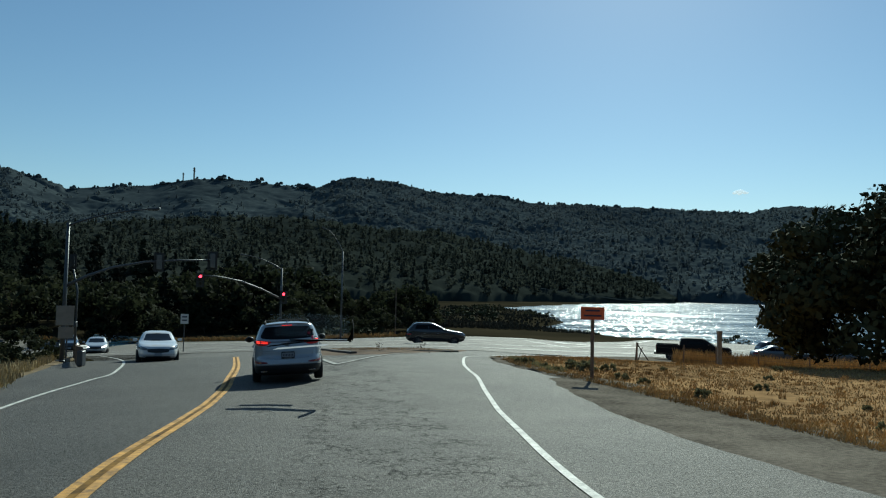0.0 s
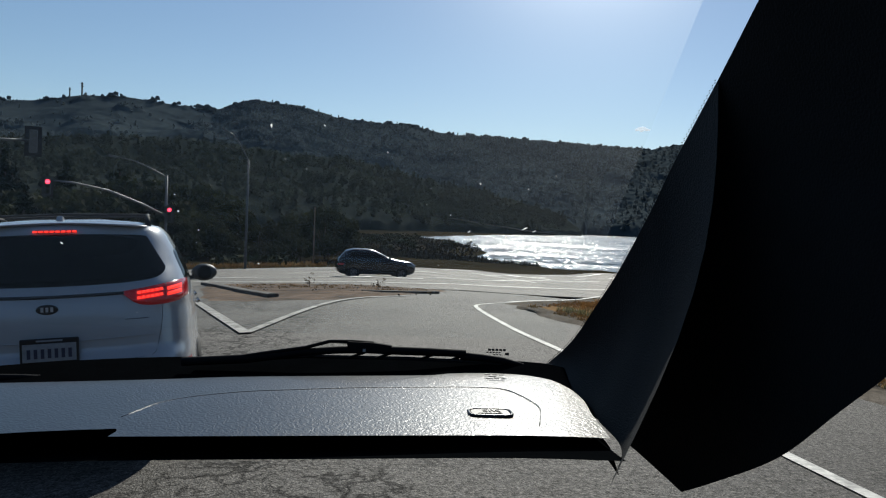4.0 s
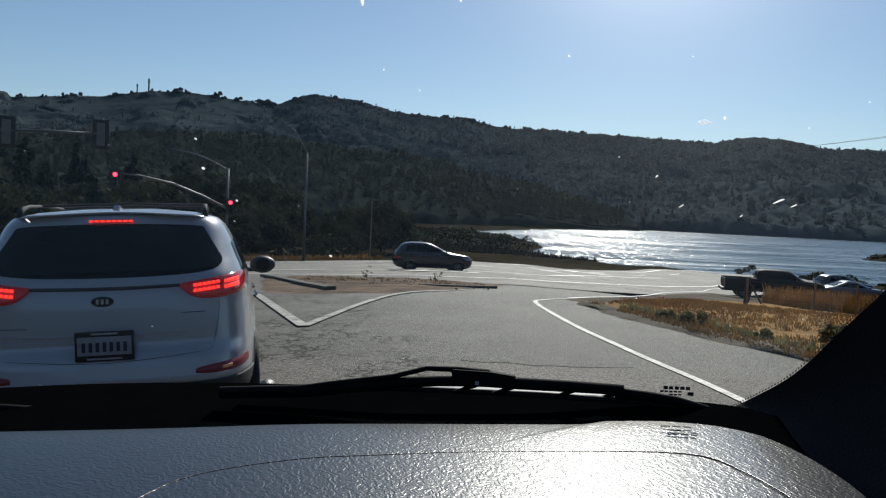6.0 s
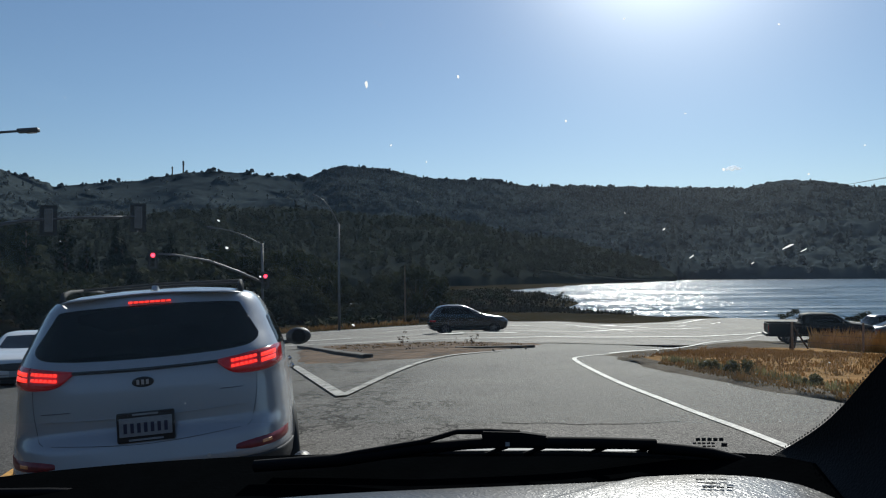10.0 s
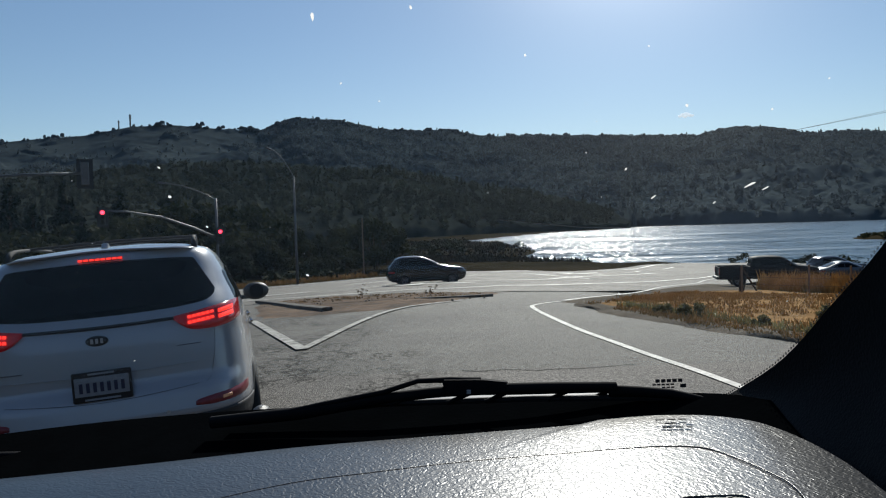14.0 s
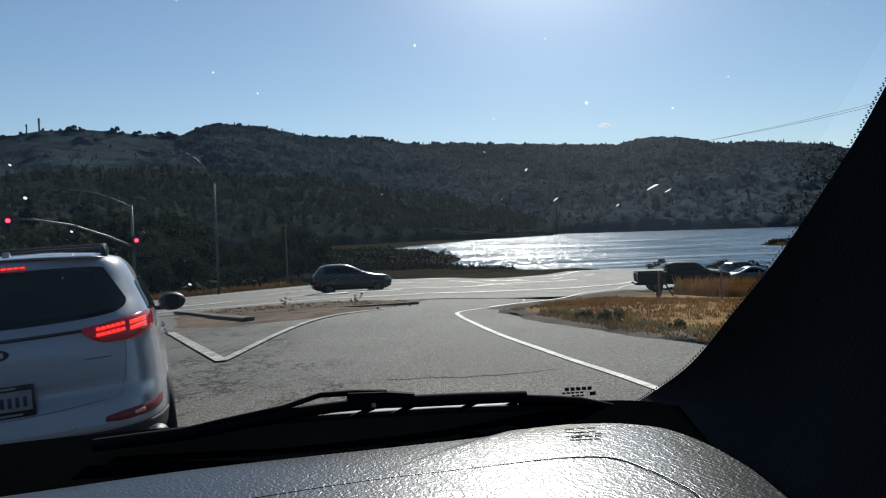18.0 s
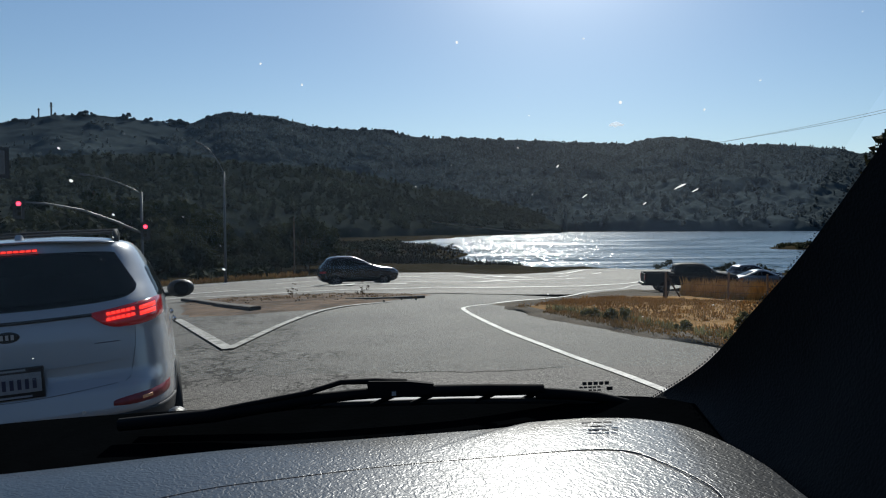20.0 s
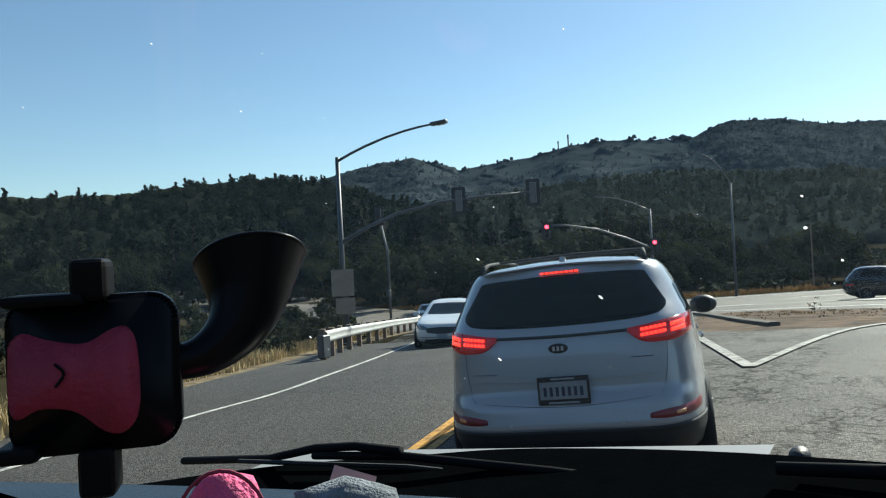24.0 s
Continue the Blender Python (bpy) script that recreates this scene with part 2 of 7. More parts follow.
def sm(a, b, v):
    v = min(max((v - a) / (b - a), 0.0), 1.0)
    return v * v * (3 - 2 * v)


PROF_Y = [-60, -40, -15, 0, 11, 18, 30, 52, 70, 200]
PROF_Z = [3.4, 2.3, 0.87, 0.0, -0.30, -0.55, -1.1, -2.15, -2.7, -3.2]


def gz(x, y):
    """Height of the road and land near the junction: it falls gently towards the lake and to the west."""
    z = float(np.interp(y, PROF_Y, PROF_Z))
    z += 0.05 * max(min(x + 1, 0), -7) + 0.062 * max(min(x + 8, 0), -40)
    return z - 0.055 * min(max(x - 3, 0), 20) * sm(14, 30, y)


LAKE_Z = -5.0
LAKE_POLAR = [(-75, 92), (-25, 104), (-14, 110), (-11.1, 117), (-9.2, 123), (-6.9, 127), (-5.0, 134), (-5.4, 143), (-6.9, 157), (-7.8, 180), (-7.3, 196), (-6, 238), (-4.5, 272), (-3.0, 318), (-2.4, 350), (-5, 420), (-8.5, 560), (-14.6, 800), (-14.9, 960), (-24, 900), (-40, 820), (-75, 760)]
LAKE = [(-math.sin(radians(a)) * d, math.cos(radians(a)) * d) for a, d in LAKE_POLAR]


def in_lake(x, y):
    odd = False
    for (x0, y0), (x1, y1) in zip(LAKE, LAKE[1:] + LAKE[:1]):
        if (y0 > y) != (y1 > y) and x < (x1 - x0) * (y - y0) / (y1 - y0) + x0:
            odd = not odd
    return odd


def shore(x, y):
    """Signed distance to the lake's edge: negative on the water."""
    best = 1e9
    for (x0, y0), (x1, y1) in zip(LAKE, LAKE[1:] + LAKE[:1]):
        ex, ey = x1 - x0, y1 - y0
        t = min(max(((x - x0) * ex + (y - y0) * ey) / (ex * ex + ey * ey), 0), 1)
        best = min(best, math.hypot(x - x0 - t * ex, y - y0 - t * ey))
    return -best if in_lake(x, y) else best


SKY_AZ = [-90, -50, -34.9, -33.6, -30.2, -26.7, -24.5, -22.4, -21.0, -19.6, -17, -14.3, -11.1, -7.9, -3.7, -1.5, 1.1, 3.2, 6.7, 10.1, 11.6, 12.7, 14.8, 18.9, 21.5, 24.4, 27.7, 29.9, 31.3, 33.1, 36.1, 38, 42, 60, 90]
SKY_EL = [3.2, 3.6, 4.55, 4.9, 5.35, 5.55, 6.1, 6.3, 6.15, 5.85, 6.05, 6.25, 6.4, 6.55, 6.7, 7.25, 7.25, 7.35, 8.1, 8.35, 7.8, 7.55, 7.65, 7.95, 7.75, 7.1, 6.75, 6.45, 6.9, 7.4, 7.0, 6.6, 5.6, 4.6, 3.0]


def ground_z(x, y):
    """Height of all the land short of the hills."""
    r = math.hypot(x, y)
    near = gz(x, y)
    if r < 55 and y < 62:
        return near
    far = -4.1 + 0.5 * noise.noise((x * 0.03, y * 0.03, 0)) + 0.25 * noise.noise((x * 0.15, y * 0.15, 3))
    az = math.degrees(math.atan2(-x, y))
    if y > 0:
        d = shore(x, y)
        far = LAKE_Z - 1.2 + (far - LAKE_Z + 1.2) * sm(-6, 5, d)
        k = sm(74, 92, y + 0.18 * x) if az < 40 else sm(74, 110, r)
    else:
        far, k = near, 0
    return near * (1 - k) + far * k


# ---- large structure ----
def link(name, verts, faces, material, smooth=False):
    me = bpy.data.meshes.new(name)
    me.from_pydata(verts, [], faces)
    me.materials.append(material)
    if smooth:
        me.polygons.foreach_set("use_smooth", [True] * len(me.polygons))
    me.update()
    return new(name, me)


def grid(nu, nv, fn):
    """Vertices fn(i, j) and quads of an nu by nv sheet."""
    verts = [fn(i, j) for i in range(nu) for j in range(nv)]
    faces = [(i * nv + j, (i + 1) * nv + j, (i + 1) * nv + j + 1, i * nv + j + 1) for i in range(nu - 1) for j in range(nv - 1)]
    return verts, faces


RADII = [0.0] + [1.5 * 1.042 ** k for k in range(150)]
RADII = [r for r in RADII if r < 620] + [700, 820, 960, 1200, 1600, 2200, 3000, 4200]


def ground_vert(i, j):
    a, r = math.radians(-180 + 360 * j / 240), RADII[i]
    x, y = -math.sin(a) * r, math.cos(a) * r
    under = 0.16 if r < 90 and not (x < -14 and y < 40) else 0.0
    return (x, y, ground_z(x, y) - under if r < 900 else LAKE_Z - 1.5)


gv, gf = grid(len(RADII), 241, ground_vert)
ground = tagged(link("ground", gv, gf, far_land, True), "dry brown and olive open land sloping to the lake", "ground", kind="structure")


def water_vert(i, j):
    r, a = 60 * (1400 / 60) ** (i / 60), math.radians(-100 + 130 * j / 60)
    return (-math.sin(a) * r, math.cos(a) * r, LAKE_Z)


water_mat = mat("lake_water", (0.02, 0.06, 0.10), 0.30, vary=0.2, scale=0.02, spec=0.5)
wnt = water_mat.node_tree
wb = wnt.nodes["Principled BSDF"]
wtc = wnt.nodes.new("ShaderNodeTexCoord")
wmp = wnt.nodes.new("ShaderNodeMapping")
wmp.inputs["Scale"].default_value = (0.35, 1.0, 1.0)
wno = wnt.nodes.new("ShaderNodeTexNoise")
wno.inputs["Scale"].default_value, wno.inputs["Detail"].default_value = 2.2, 4
wnt.links.new(wtc.outputs["Object"], wmp.inputs["Vector"]), wnt.links.new(wmp.outputs["Vector"], wno.inputs["Vector"])
wslope = wnt.nodes.new("ShaderNodeVectorMath")
wslope.operation = "MULTIPLY_ADD"
wslope.inputs[1].default_value, wslope.inputs[2].default_value = (0.9, 0.9, 0.0), (-0.45, -0.45, 1.0)
wnorm = wnt.nodes.new("ShaderNodeVectorMath")
wnorm.operation = "NORMALIZE"
# long-crested wavelets, and wind patches in which they are steeper
wmp2 = wnt.nodes.new("ShaderNodeMapping")
wmp2.inputs["Scale"].default_value = (1.5, 0.26, 1.0)
wno2 = wnt.nodes.new("ShaderNodeTexNoise")
wno2.inputs["Scale"].default_value, wno2.inputs["Detail"].default_value, wno2.inputs["Roughness"].default_value = 1.0, 4, 0.7
wnt.links.new(wtc.outputs["Object"], wmp2.inputs["Vector"]), wnt.links.new(wmp2.outputs["Vector"], wno2.inputs["Vector"])
wcrest = wnt.nodes.new("ShaderNodeVectorMath")
wcrest.operation = "MULTIPLY_ADD"
wcrest.inputs[1].default_value, wcrest.inputs[2].default_value = (0.9, 1.5, 0.0), (-0.45, -0.75, 0.0)
wsum = wnt.nodes.new("ShaderNodeVectorMath")
wsum.operation = "ADD"
wnt.links.new(wno2.outputs["Color"], wcrest.inputs[0])
wnt.links.new(wno.outputs["Color"], wslope.inputs[0])
wnt.links.new(wslope.outputs["Vector"], wsum.inputs[0]), wnt.links.new(wcrest.outputs["Vector"], wsum.inputs[1])
wnt.links.new(wsum.outputs["Vector"], wnorm.inputs[0])
wnt.links.new(wnorm.outputs["Vector"], wb.inputs["Normal"])
wst = wnt.nodes.new("ShaderNodeMapping")
wst.inputs["Scale"].default_value = (0.02, 0.11, 1.0)
wsn = wnt.nodes.new("ShaderNodeTexNoise")
wsn.inputs["Scale"].default_value, wsn.inputs["Detail"].default_value = 1.0, 4
wsr = wnt.nodes.new("ShaderNodeMapRange")
wsr.inputs["From Min"].default_value, wsr.inputs["From Max"].default_value = 0.38, 0.62
wsr.inputs["To Min"].default_value, wsr.inputs["To Max"].default_value = 0.10, 0.24
wnt.links.new(wtc.outputs["Object"], wst.inputs["Vector"]), wnt.links.new(wst.outputs["Vector"], wsn.inputs["Vector"])
wnt.links.new(wsn.outputs["Fac"], wsr.inputs["Value"]), wnt.links.new(wsr.outputs["Result"], wb.inputs["Roughness"])
wv, wf = grid(61, 61, water_vert)
water = tagged(link("water", wv, wf, water_mat, True), "blue rippled lake glittering in the low sun", "lake", kind="structure")


def canopy(x, y, cell):
    """Height of rounded tree crowns that stand close together, as a share of a crown's height."""
    wx, wy = x + 5 * noise.noise((x * 0.05, y * 0.05, 1)), y + 5 * noise.noise((x * 0.05, y * 0.05, 8))
    d = noise.voronoi((wx / cell, wy / cell, 0.5))[0][0]
    e = noise.voronoi((wx / cell * 2.3, wy / cell * 2.3, 4.5))[0][0]
    return (1 - min(d, 1) ** 2) * (0.8 + 0.5 * noise.noise((x * 0.03, y * 0.03, 3))) + 0.3 * (1 - min(e, 1) ** 2)


def hill_sheet(name, a0, a1, na, d0, d1, nd, el_fn, base_fn, rough, material, label, tree=(12.0, 3.0), bare=None):
    """A wooded hill from its foot at d0 to its crest at d1 metres, whose crest stands at the angle el_fn(azimuth)."""
    def vert(i, j):
        a = a0 + (a1 - a0) * j / (na - 1)
        u = i / (nd - 1)
        b0 = d0(a)
        r = b0 + (d1 - b0) * min(u / 0.94, 1.0) + max(u - 0.94, 0) * 2100
        crest = math.tan(radians(el_fn(a))) * d1 + 1.45
        v = min(u / 0.94, 1.0)
        x, y = -math.sin(radians(a)) * r, math.cos(radians(a)) * r
        rise = v ** 0.9 * (1 - 0.18 * math.sin(v * math.pi))
        z = base_fn(a) + (crest - base_fn(a)) * rise - (3.0 if i == 0 else 0.0)
        z += noise.fractal((x * 0.0035, y * 0.0035, 1.7), 0.9, 2.1, 5) * rough * math.sin(min(v, 1) * math.pi) ** 0.8
        k = bare(x, y) if bare else 0.0
        if k < 1:
            z += canopy(x, y, tree[0]) * tree[1] * (1 - k) * min(1.0, v * 60)
        if u > 0.94:
            z -= (u - 0.94) * 2600
        return (x, y, z)
    v, f = grid(nd, na, vert)
    return tagged(link(name, v, f, material, True), label, "hill", kind="structure")


def bare_top(x, y):
    """Share of open grass: the top round the masts, and scattered clearings."""
    a, d = math.degrees(math.atan2(-x, y)), math.hypot(x, y)
    top = sm(11.5, 13.0, a) * sm(34, 31, a) if a < 34 else 0.0
    top *= sm(1700, 1780, d + 260 * noise.noise((x * 0.004, y * 0.004, 2)))
    top *= 1 - sm(0.25, 0.4, noise.noise((x * 0.012, y * 0.012, 6)))
    return max(top, sm(0.68, 0.8, noise.noise((x * 0.005, y * 0.008, 11))))


def hill_foot(a):
    return float(np.interp(a, [-75, -40, -24, -15.2, -14.8, -9, 0, 15, 40, 90], [780, 830, 910, 960, 790, 600, 480, 420, 420, 400]))


hill_far = hill_sheet("hill_far", -46, 44, 640, lambda a: hill_foot(a) if a < -15 else 1010.0, 2200, 250, lambda a: float(np.interp(a, SKY_AZ, SKY_EL)), lambda a: LAKE_Z - 0.5, 34.0, hazed_scrub, "long dark wooded hillside with bare brown patches above the lake", (11.5, 9.5), bare_top)
hill_side = hill_sheet("hill_side", -95, -45, 60, hill_foot, 2200, 30, lambda a: float(np.interp(a, SKY_AZ, SKY_EL)), lambda a: LAKE_Z - 0.5, 42.0, hazed_scrub, "long dark wooded hillside beside the lake")
BLUFF_AZ = [-14.9, -14.3, -13.7, -11.6, -9.0, -7.3, -4.0, -0.4, 3.0, 7.2, 10.9, 14.8, 20, 40]
BLUFF_EL = [-0.45, 0.1, 0.5, 1.3, 1.9, 2.35, 2.9, 3.65, 4.5, 4.45, 4.9, 5.2, 4.9, 3.0]
# bluff and ridge tones step darker with nearness, for thinner haze in the colour
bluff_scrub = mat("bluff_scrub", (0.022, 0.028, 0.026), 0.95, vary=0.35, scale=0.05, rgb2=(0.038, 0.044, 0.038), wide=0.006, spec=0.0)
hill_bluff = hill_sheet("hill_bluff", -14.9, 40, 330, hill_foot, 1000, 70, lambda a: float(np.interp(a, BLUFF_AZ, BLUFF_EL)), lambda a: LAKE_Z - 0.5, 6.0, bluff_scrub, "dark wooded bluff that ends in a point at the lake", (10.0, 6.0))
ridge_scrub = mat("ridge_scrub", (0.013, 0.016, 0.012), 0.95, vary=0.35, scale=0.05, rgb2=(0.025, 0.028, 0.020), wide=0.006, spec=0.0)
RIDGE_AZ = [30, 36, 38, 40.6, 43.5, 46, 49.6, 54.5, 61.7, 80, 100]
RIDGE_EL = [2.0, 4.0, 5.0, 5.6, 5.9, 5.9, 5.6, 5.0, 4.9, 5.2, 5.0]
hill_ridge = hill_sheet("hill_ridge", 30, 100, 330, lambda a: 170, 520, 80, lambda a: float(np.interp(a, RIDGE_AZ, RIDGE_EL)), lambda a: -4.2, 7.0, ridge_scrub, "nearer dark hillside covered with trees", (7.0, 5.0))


# unseen slope, added to keep low sky light off the car's tailgate
hill_behind = hill_sheet("hill_behind", 100, 260, 60, lambda a: 90, 300, 20, lambda a: 15.0 - 4.0 * abs(a - 180) / 80, lambda a: 0.5, 5.0, bluff_scrub, "dark wooded slope behind the road", (8.0, 5.0))


# ---- roads ----
def catmull(pts, n):
    """n points along a smooth curve through pts."""
    pts = [Vector(p) for p in pts]
    ext = [pts[0] * 2 - pts[1]] + pts + [pts[-1] * 2 - pts[-2]]
    out = []
    for k in range(n):
        u = k / (n - 1) * (len(pts) - 1)
        i = min(int(u), len(pts) - 2)
        t = u - i
        p0, p1, p2, p3 = ext[i:i + 4]
        out.append(0.5 * (2 * p1 + (p2 - p0) * t + (2 * p0 - 5 * p1 + 4 * p2 - p3) * t * t + (3 * p1 - p0 - 3 * p2 + p3) * t ** 3))
    return out


def ribbon(name, left, right, n, m, lift, material, label, category="road", kind="structure", jag=0.0):
    """A sheet draped over the land between two curves."""
    a, b = catmull(left, n), catmull(right, n)
    def vert(i, j):
        u = j / (m - 1)
        p = a[i].lerp(b[i], u)
        if jag and j in (0, m - 1):
            p = p + (a[i] - b[i]).normalized() * noise.noise((p.x * 0.9, p.y * 0.9, 0)) * jag
        edge = -0.03 if jag and (j in (0, m - 1) or i in (0, n - 1)) else lift
        return (p.x, p.y, ground_z(p.x, p.y) + edge)
    v, f = grid(n, m, vert)
    return tagged(link(name, v, f, material, True), label, category, kind=kind)


# the approach road: its left and right edges
EDGE_L = [(3.0, -42), (-2.9, -18), (-6.1, -7), (-8.8, 1.4), (-10.5, 7.4), (-11.7, 11.0), (-16.6, 22.7), (-27, 39.9), (-44, 66)]
EDGE_R = [(14.5, -42), (9.2, -18), (7.5, -10), (6.6, -5.9), (6.05, -3.0), (5.3, 4.4), (5.2, 10.5), (4.5, 12.8), (3.85, 15.4), (3.5, 18.6)]
road_main = ribbon("road", EDGE_L[:6] + [(-16.6, 22.7), (-27, 39.9)], [(x + 1.3, y) for x, y in EDGE_R[:7]] + [(5.3, 18.6), (8.0, 28.0)], 150, 36, 0.0, asphalt, "patched grey asphalt road with fine cracks")
# darker paving; part of its tone stands for weaker sun sheen on this side
asphalt_dark_off_sun = road_mat("asphalt_dark_off_sun", (0.060, 0.055, 0.048), crack=0.0)
road_left = ribbon("road_left_lane", [(3.0, -42), (-2.9, -18), (-6.5, -7), (-9.8, 1.4), (-12.3, 7.4), (-13.9, 11.6), (-19.6, 22.7)], [(8.3, -42), (2.1, -18), (-1.0, -7), (-2.85, 1.4), (-4.45, 7.4), (-5.5, 11.0), (-9.3, 22.7)], 110, 14, 0.005, asphalt_dark_off_sun, "darker smooth asphalt of the opposite lane, toned partly for less sun sheen")
HW_NEAR = [(-120, 78), (-70, 60), (-44, 46), (-27, 36), (-8, 31), (2, 27.5), (9.4, 32.5), (16, 44), (26, 58), (50, 84), (120, 150)]
HW_FAR = [(-150, 118), (-90, 98), (-57, 84), (-34, 76), (-15, 69), (0, 68), (10, 76), (22, 88), (36, 98), (66, 122), (140, 190)]
highway = ribbon("highway", HW_NEAR, HW_FAR, 160, 40, 0.022, asphalt_hw, "wide pale grey asphalt highway along the lake", "highway")


def stripe(name, pts, width, material, label, n=40, lift=0.011, gap=0.0, dash=0.0):
    """A painted line on the road along pts; with dash and gap, broken."""
    c = catmull(pts, n)
    verts, faces = [], []
    run = 0.0
    for i in range(n):
        t = (c[min(i + 1, n - 1)] - c[max(i - 1, 0)]).normalized()
        side = Vector((-t.y, t.x)) * width / 2
        if i:
            run += (c[i] - c[i - 1]).length
        for q in (c[i] + side, c[i] - side):
            verts.append((q.x, q.y, ground_z(q.x, q.y) + lift))
        if i and not (dash and run % (dash + gap) > dash):
            faces.append((2 * i - 2, 2 * i - 1, 2 * i + 1, 2 * i))
    return tagged(link(name, verts, faces, material), label, "road marking", kind="structure")


YEL = [(3.6, -26), (1.6, -16), (-0.62, -8.2), (-1.93, -2.45), (-3.2, 3.0), (-4.2, 6.5), (-5.8, 12), (-8.7, 20.8)]
stripe("line_yellow_1", [(x - 0.055, y) for x, y in YEL], 0.115, line_yellow, "double yellow centre line, worn", 80)
stripe("line_yellow_2", [(x + 0.105, y) for x, y in YEL], 0.115, line_yellow, "double yellow centre line, worn", 80)
stripe("line_yellow_seam", [(x + 0.025, y) for x, y in YEL], 0.075, mat("dirty_yellow_paint", (0.035, 0.028, 0.018), 0.85, vary=0.5, scale=7, rgb2=(0.30, 0.16, 0.035), wide=0.9, spec=0.1), "dark worn gap between the yellow lines", 80, 0.015)
stripe("line_edge_right", [(8.0, -26), (5.5, -14), (4.15, -8.5), (3.55, -2.4), (3.17, 3.2), (2.95, 7.4), (2.69, 9.8), (2.47, 12.4), (2.38, 15.2), (2.37, 17.6), (2.5, 18.9), (3.0, 19.8), (3.66, 20.6)], 0.11, line_white, "white edge line curving round the corner", 140)
stripe("line_edge_highway", [(3.62, 20.55), (4.7, 22.4), (6.15, 24.9), (8.8, 31.0), (11.9, 38.6), (17.5, 50.0), (23.9, 63.0), (36, 78)], 0.14, line_white, "white edge line along the highway shoulder", 90, 0.034)
stripe("line_edge_left", [(-0.6, -18), (-4.2, -8), (-7.2, 1.4), (-8.6, 7.0), (-9.75, 11), (-15.2, 22.7), (-25.6, 39.9)], 0.11, line_white, "thin white edge line", 80)
stripe("line_gore_right", [(-2.06, 11.6), (-1.6, 15.9), (-1.05, 18.8), (-0.4, 20.7), (0.8, 22.4)], 0.16, line_worn, "worn white line of the traffic island's nose", 30, 0.024)
stripe("line_gore_left", [(-2.06, 11.6), (-3.3, 15.2), (-4.63, 19.1)], 0.19, line_worn, "worn white line of the traffic island's nose", 16, 0.028)


# ---- parts ----
def part(name, bm, material, parent, label="", smooth=False):
    """Links a bmesh as one mesh under a thing or a part."""
    me = bpy.data.meshes.new(name)
    bm.to_mesh(me)
    bm.free()
    me.materials.append(material)
    if smooth:
        me.polygons.foreach_set("use_smooth", [True] * len(me.polygons))
    ob = new(name, me)
    ob.parent = parent
    return tagged(ob, label) if label else ob


def empty(name, m, label, category, group="", kind=""):
    ob = new(name)
    ob.matrix_world = m
    return tagged(ob, label, category, group, kind)


def box(sx, sy, sz, c=(0, 0, 0), bevel=0.0, rot=None, seg=1):
    bm = bmesh.new()
    m = Matrix.Translation(c) @ (rot or Matrix()) @ Matrix.Diagonal((sx, sy, sz, 1))
    bmesh.ops.create_cube(bm, size=1, matrix=m)
    if bevel:
        bmesh.ops.bevel(bm, geom=bm.edges[:] + bm.verts[:], offset=bevel, segments=seg, profile=0.6, affect="EDGES")
    return bm


def tube(pts, radii, seg=10, cap=True):
    """A round bar along pts with a radius at each."""
    bm = bmesh.new()
    pts = [Vector(p) for p in pts]
    if not hasattr(radii, "__len__"):
        radii = [radii] * len(pts)
    rings = []
    for i, p in enumerate(pts):
        t = (pts[min(i + 1, len(pts) - 1)] - pts[max(i - 1, 0)]).normalized()
        ref = Vector((0, 0, 1)) if abs(t.z) < 0.9 else Vector((1, 0, 0))
        u = t.cross(ref).normalized()
        w = t.cross(u)
        rings.append([bm.verts.new(p + (u * math.cos(k * math.tau / seg) + w * math.sin(k * math.tau / seg)) * radii[i]) for k in range(seg)])
    for a, b in zip(rings, rings[1:]):
        for k in range(seg):
            bm.faces.new((a[k], a[(k + 1) % seg], b[(k + 1) % seg], b[k]))
    if cap:
        bm.faces.new(rings[0])
        bm.faces.new(rings[-1])
    bmesh.ops.recalc_face_normals(bm, faces=bm.faces)
    return bm


def prism(outline, depth, axis="y", at=0.0, bevel=0.0):
    """An outline of (a, b) pushed along an axis by depth: axis y takes (x, z), z takes (x, y), x takes (y, z)."""
    bm = bmesh.new()
    put = {"y": lambda a, b, d: (a, d, b), "z": lambda a, b, d: (a, b, d), "x": lambda a, b, d: (d, a, b)}[axis]
    v0 = [bm.verts.new(put(a, b, at)) for a, b in outline]
    v1 = [bm.verts.new(put(a, b, at + depth)) for a, b in outline]
    n = len(outline)
    for k in range(n):
        bm.faces.new((v0[k], v0[(k + 1) % n], v1[(k + 1) % n], v1[k]))
    bm.faces.new(v0)
    bm.faces.new(v1)
    bmesh.ops.recalc_face_normals(bm, faces=bm.faces)
    if bevel:
        bmesh.ops.bevel(bm, geom=bm.edges[:], offset=bevel, segments=2, affect="EDGES")
    return bm


def sheet(nu, nv, fn):
    bm = bmesh.new()
    vs = [[bm.verts.new(fn(i / (nu - 1), j / (nv - 1))) for j in range(nv)] for i in range(nu)]
    for i in range(nu - 1):
        for j in range(nv - 1):
            bm.faces.new((vs[i][j], vs[i + 1][j], vs[i + 1][j + 1], vs[i][j + 1]))
    return bm


def join(*bms):
    """Several bmeshes as one."""
    out = bms[0]
    for b in bms[1:]:
        me = bpy.data.meshes.new("tmp")
        b.to_mesh(me)
        b.free()
        out.from_mesh(me)
        bpy.data.meshes.remove(me)
    return out


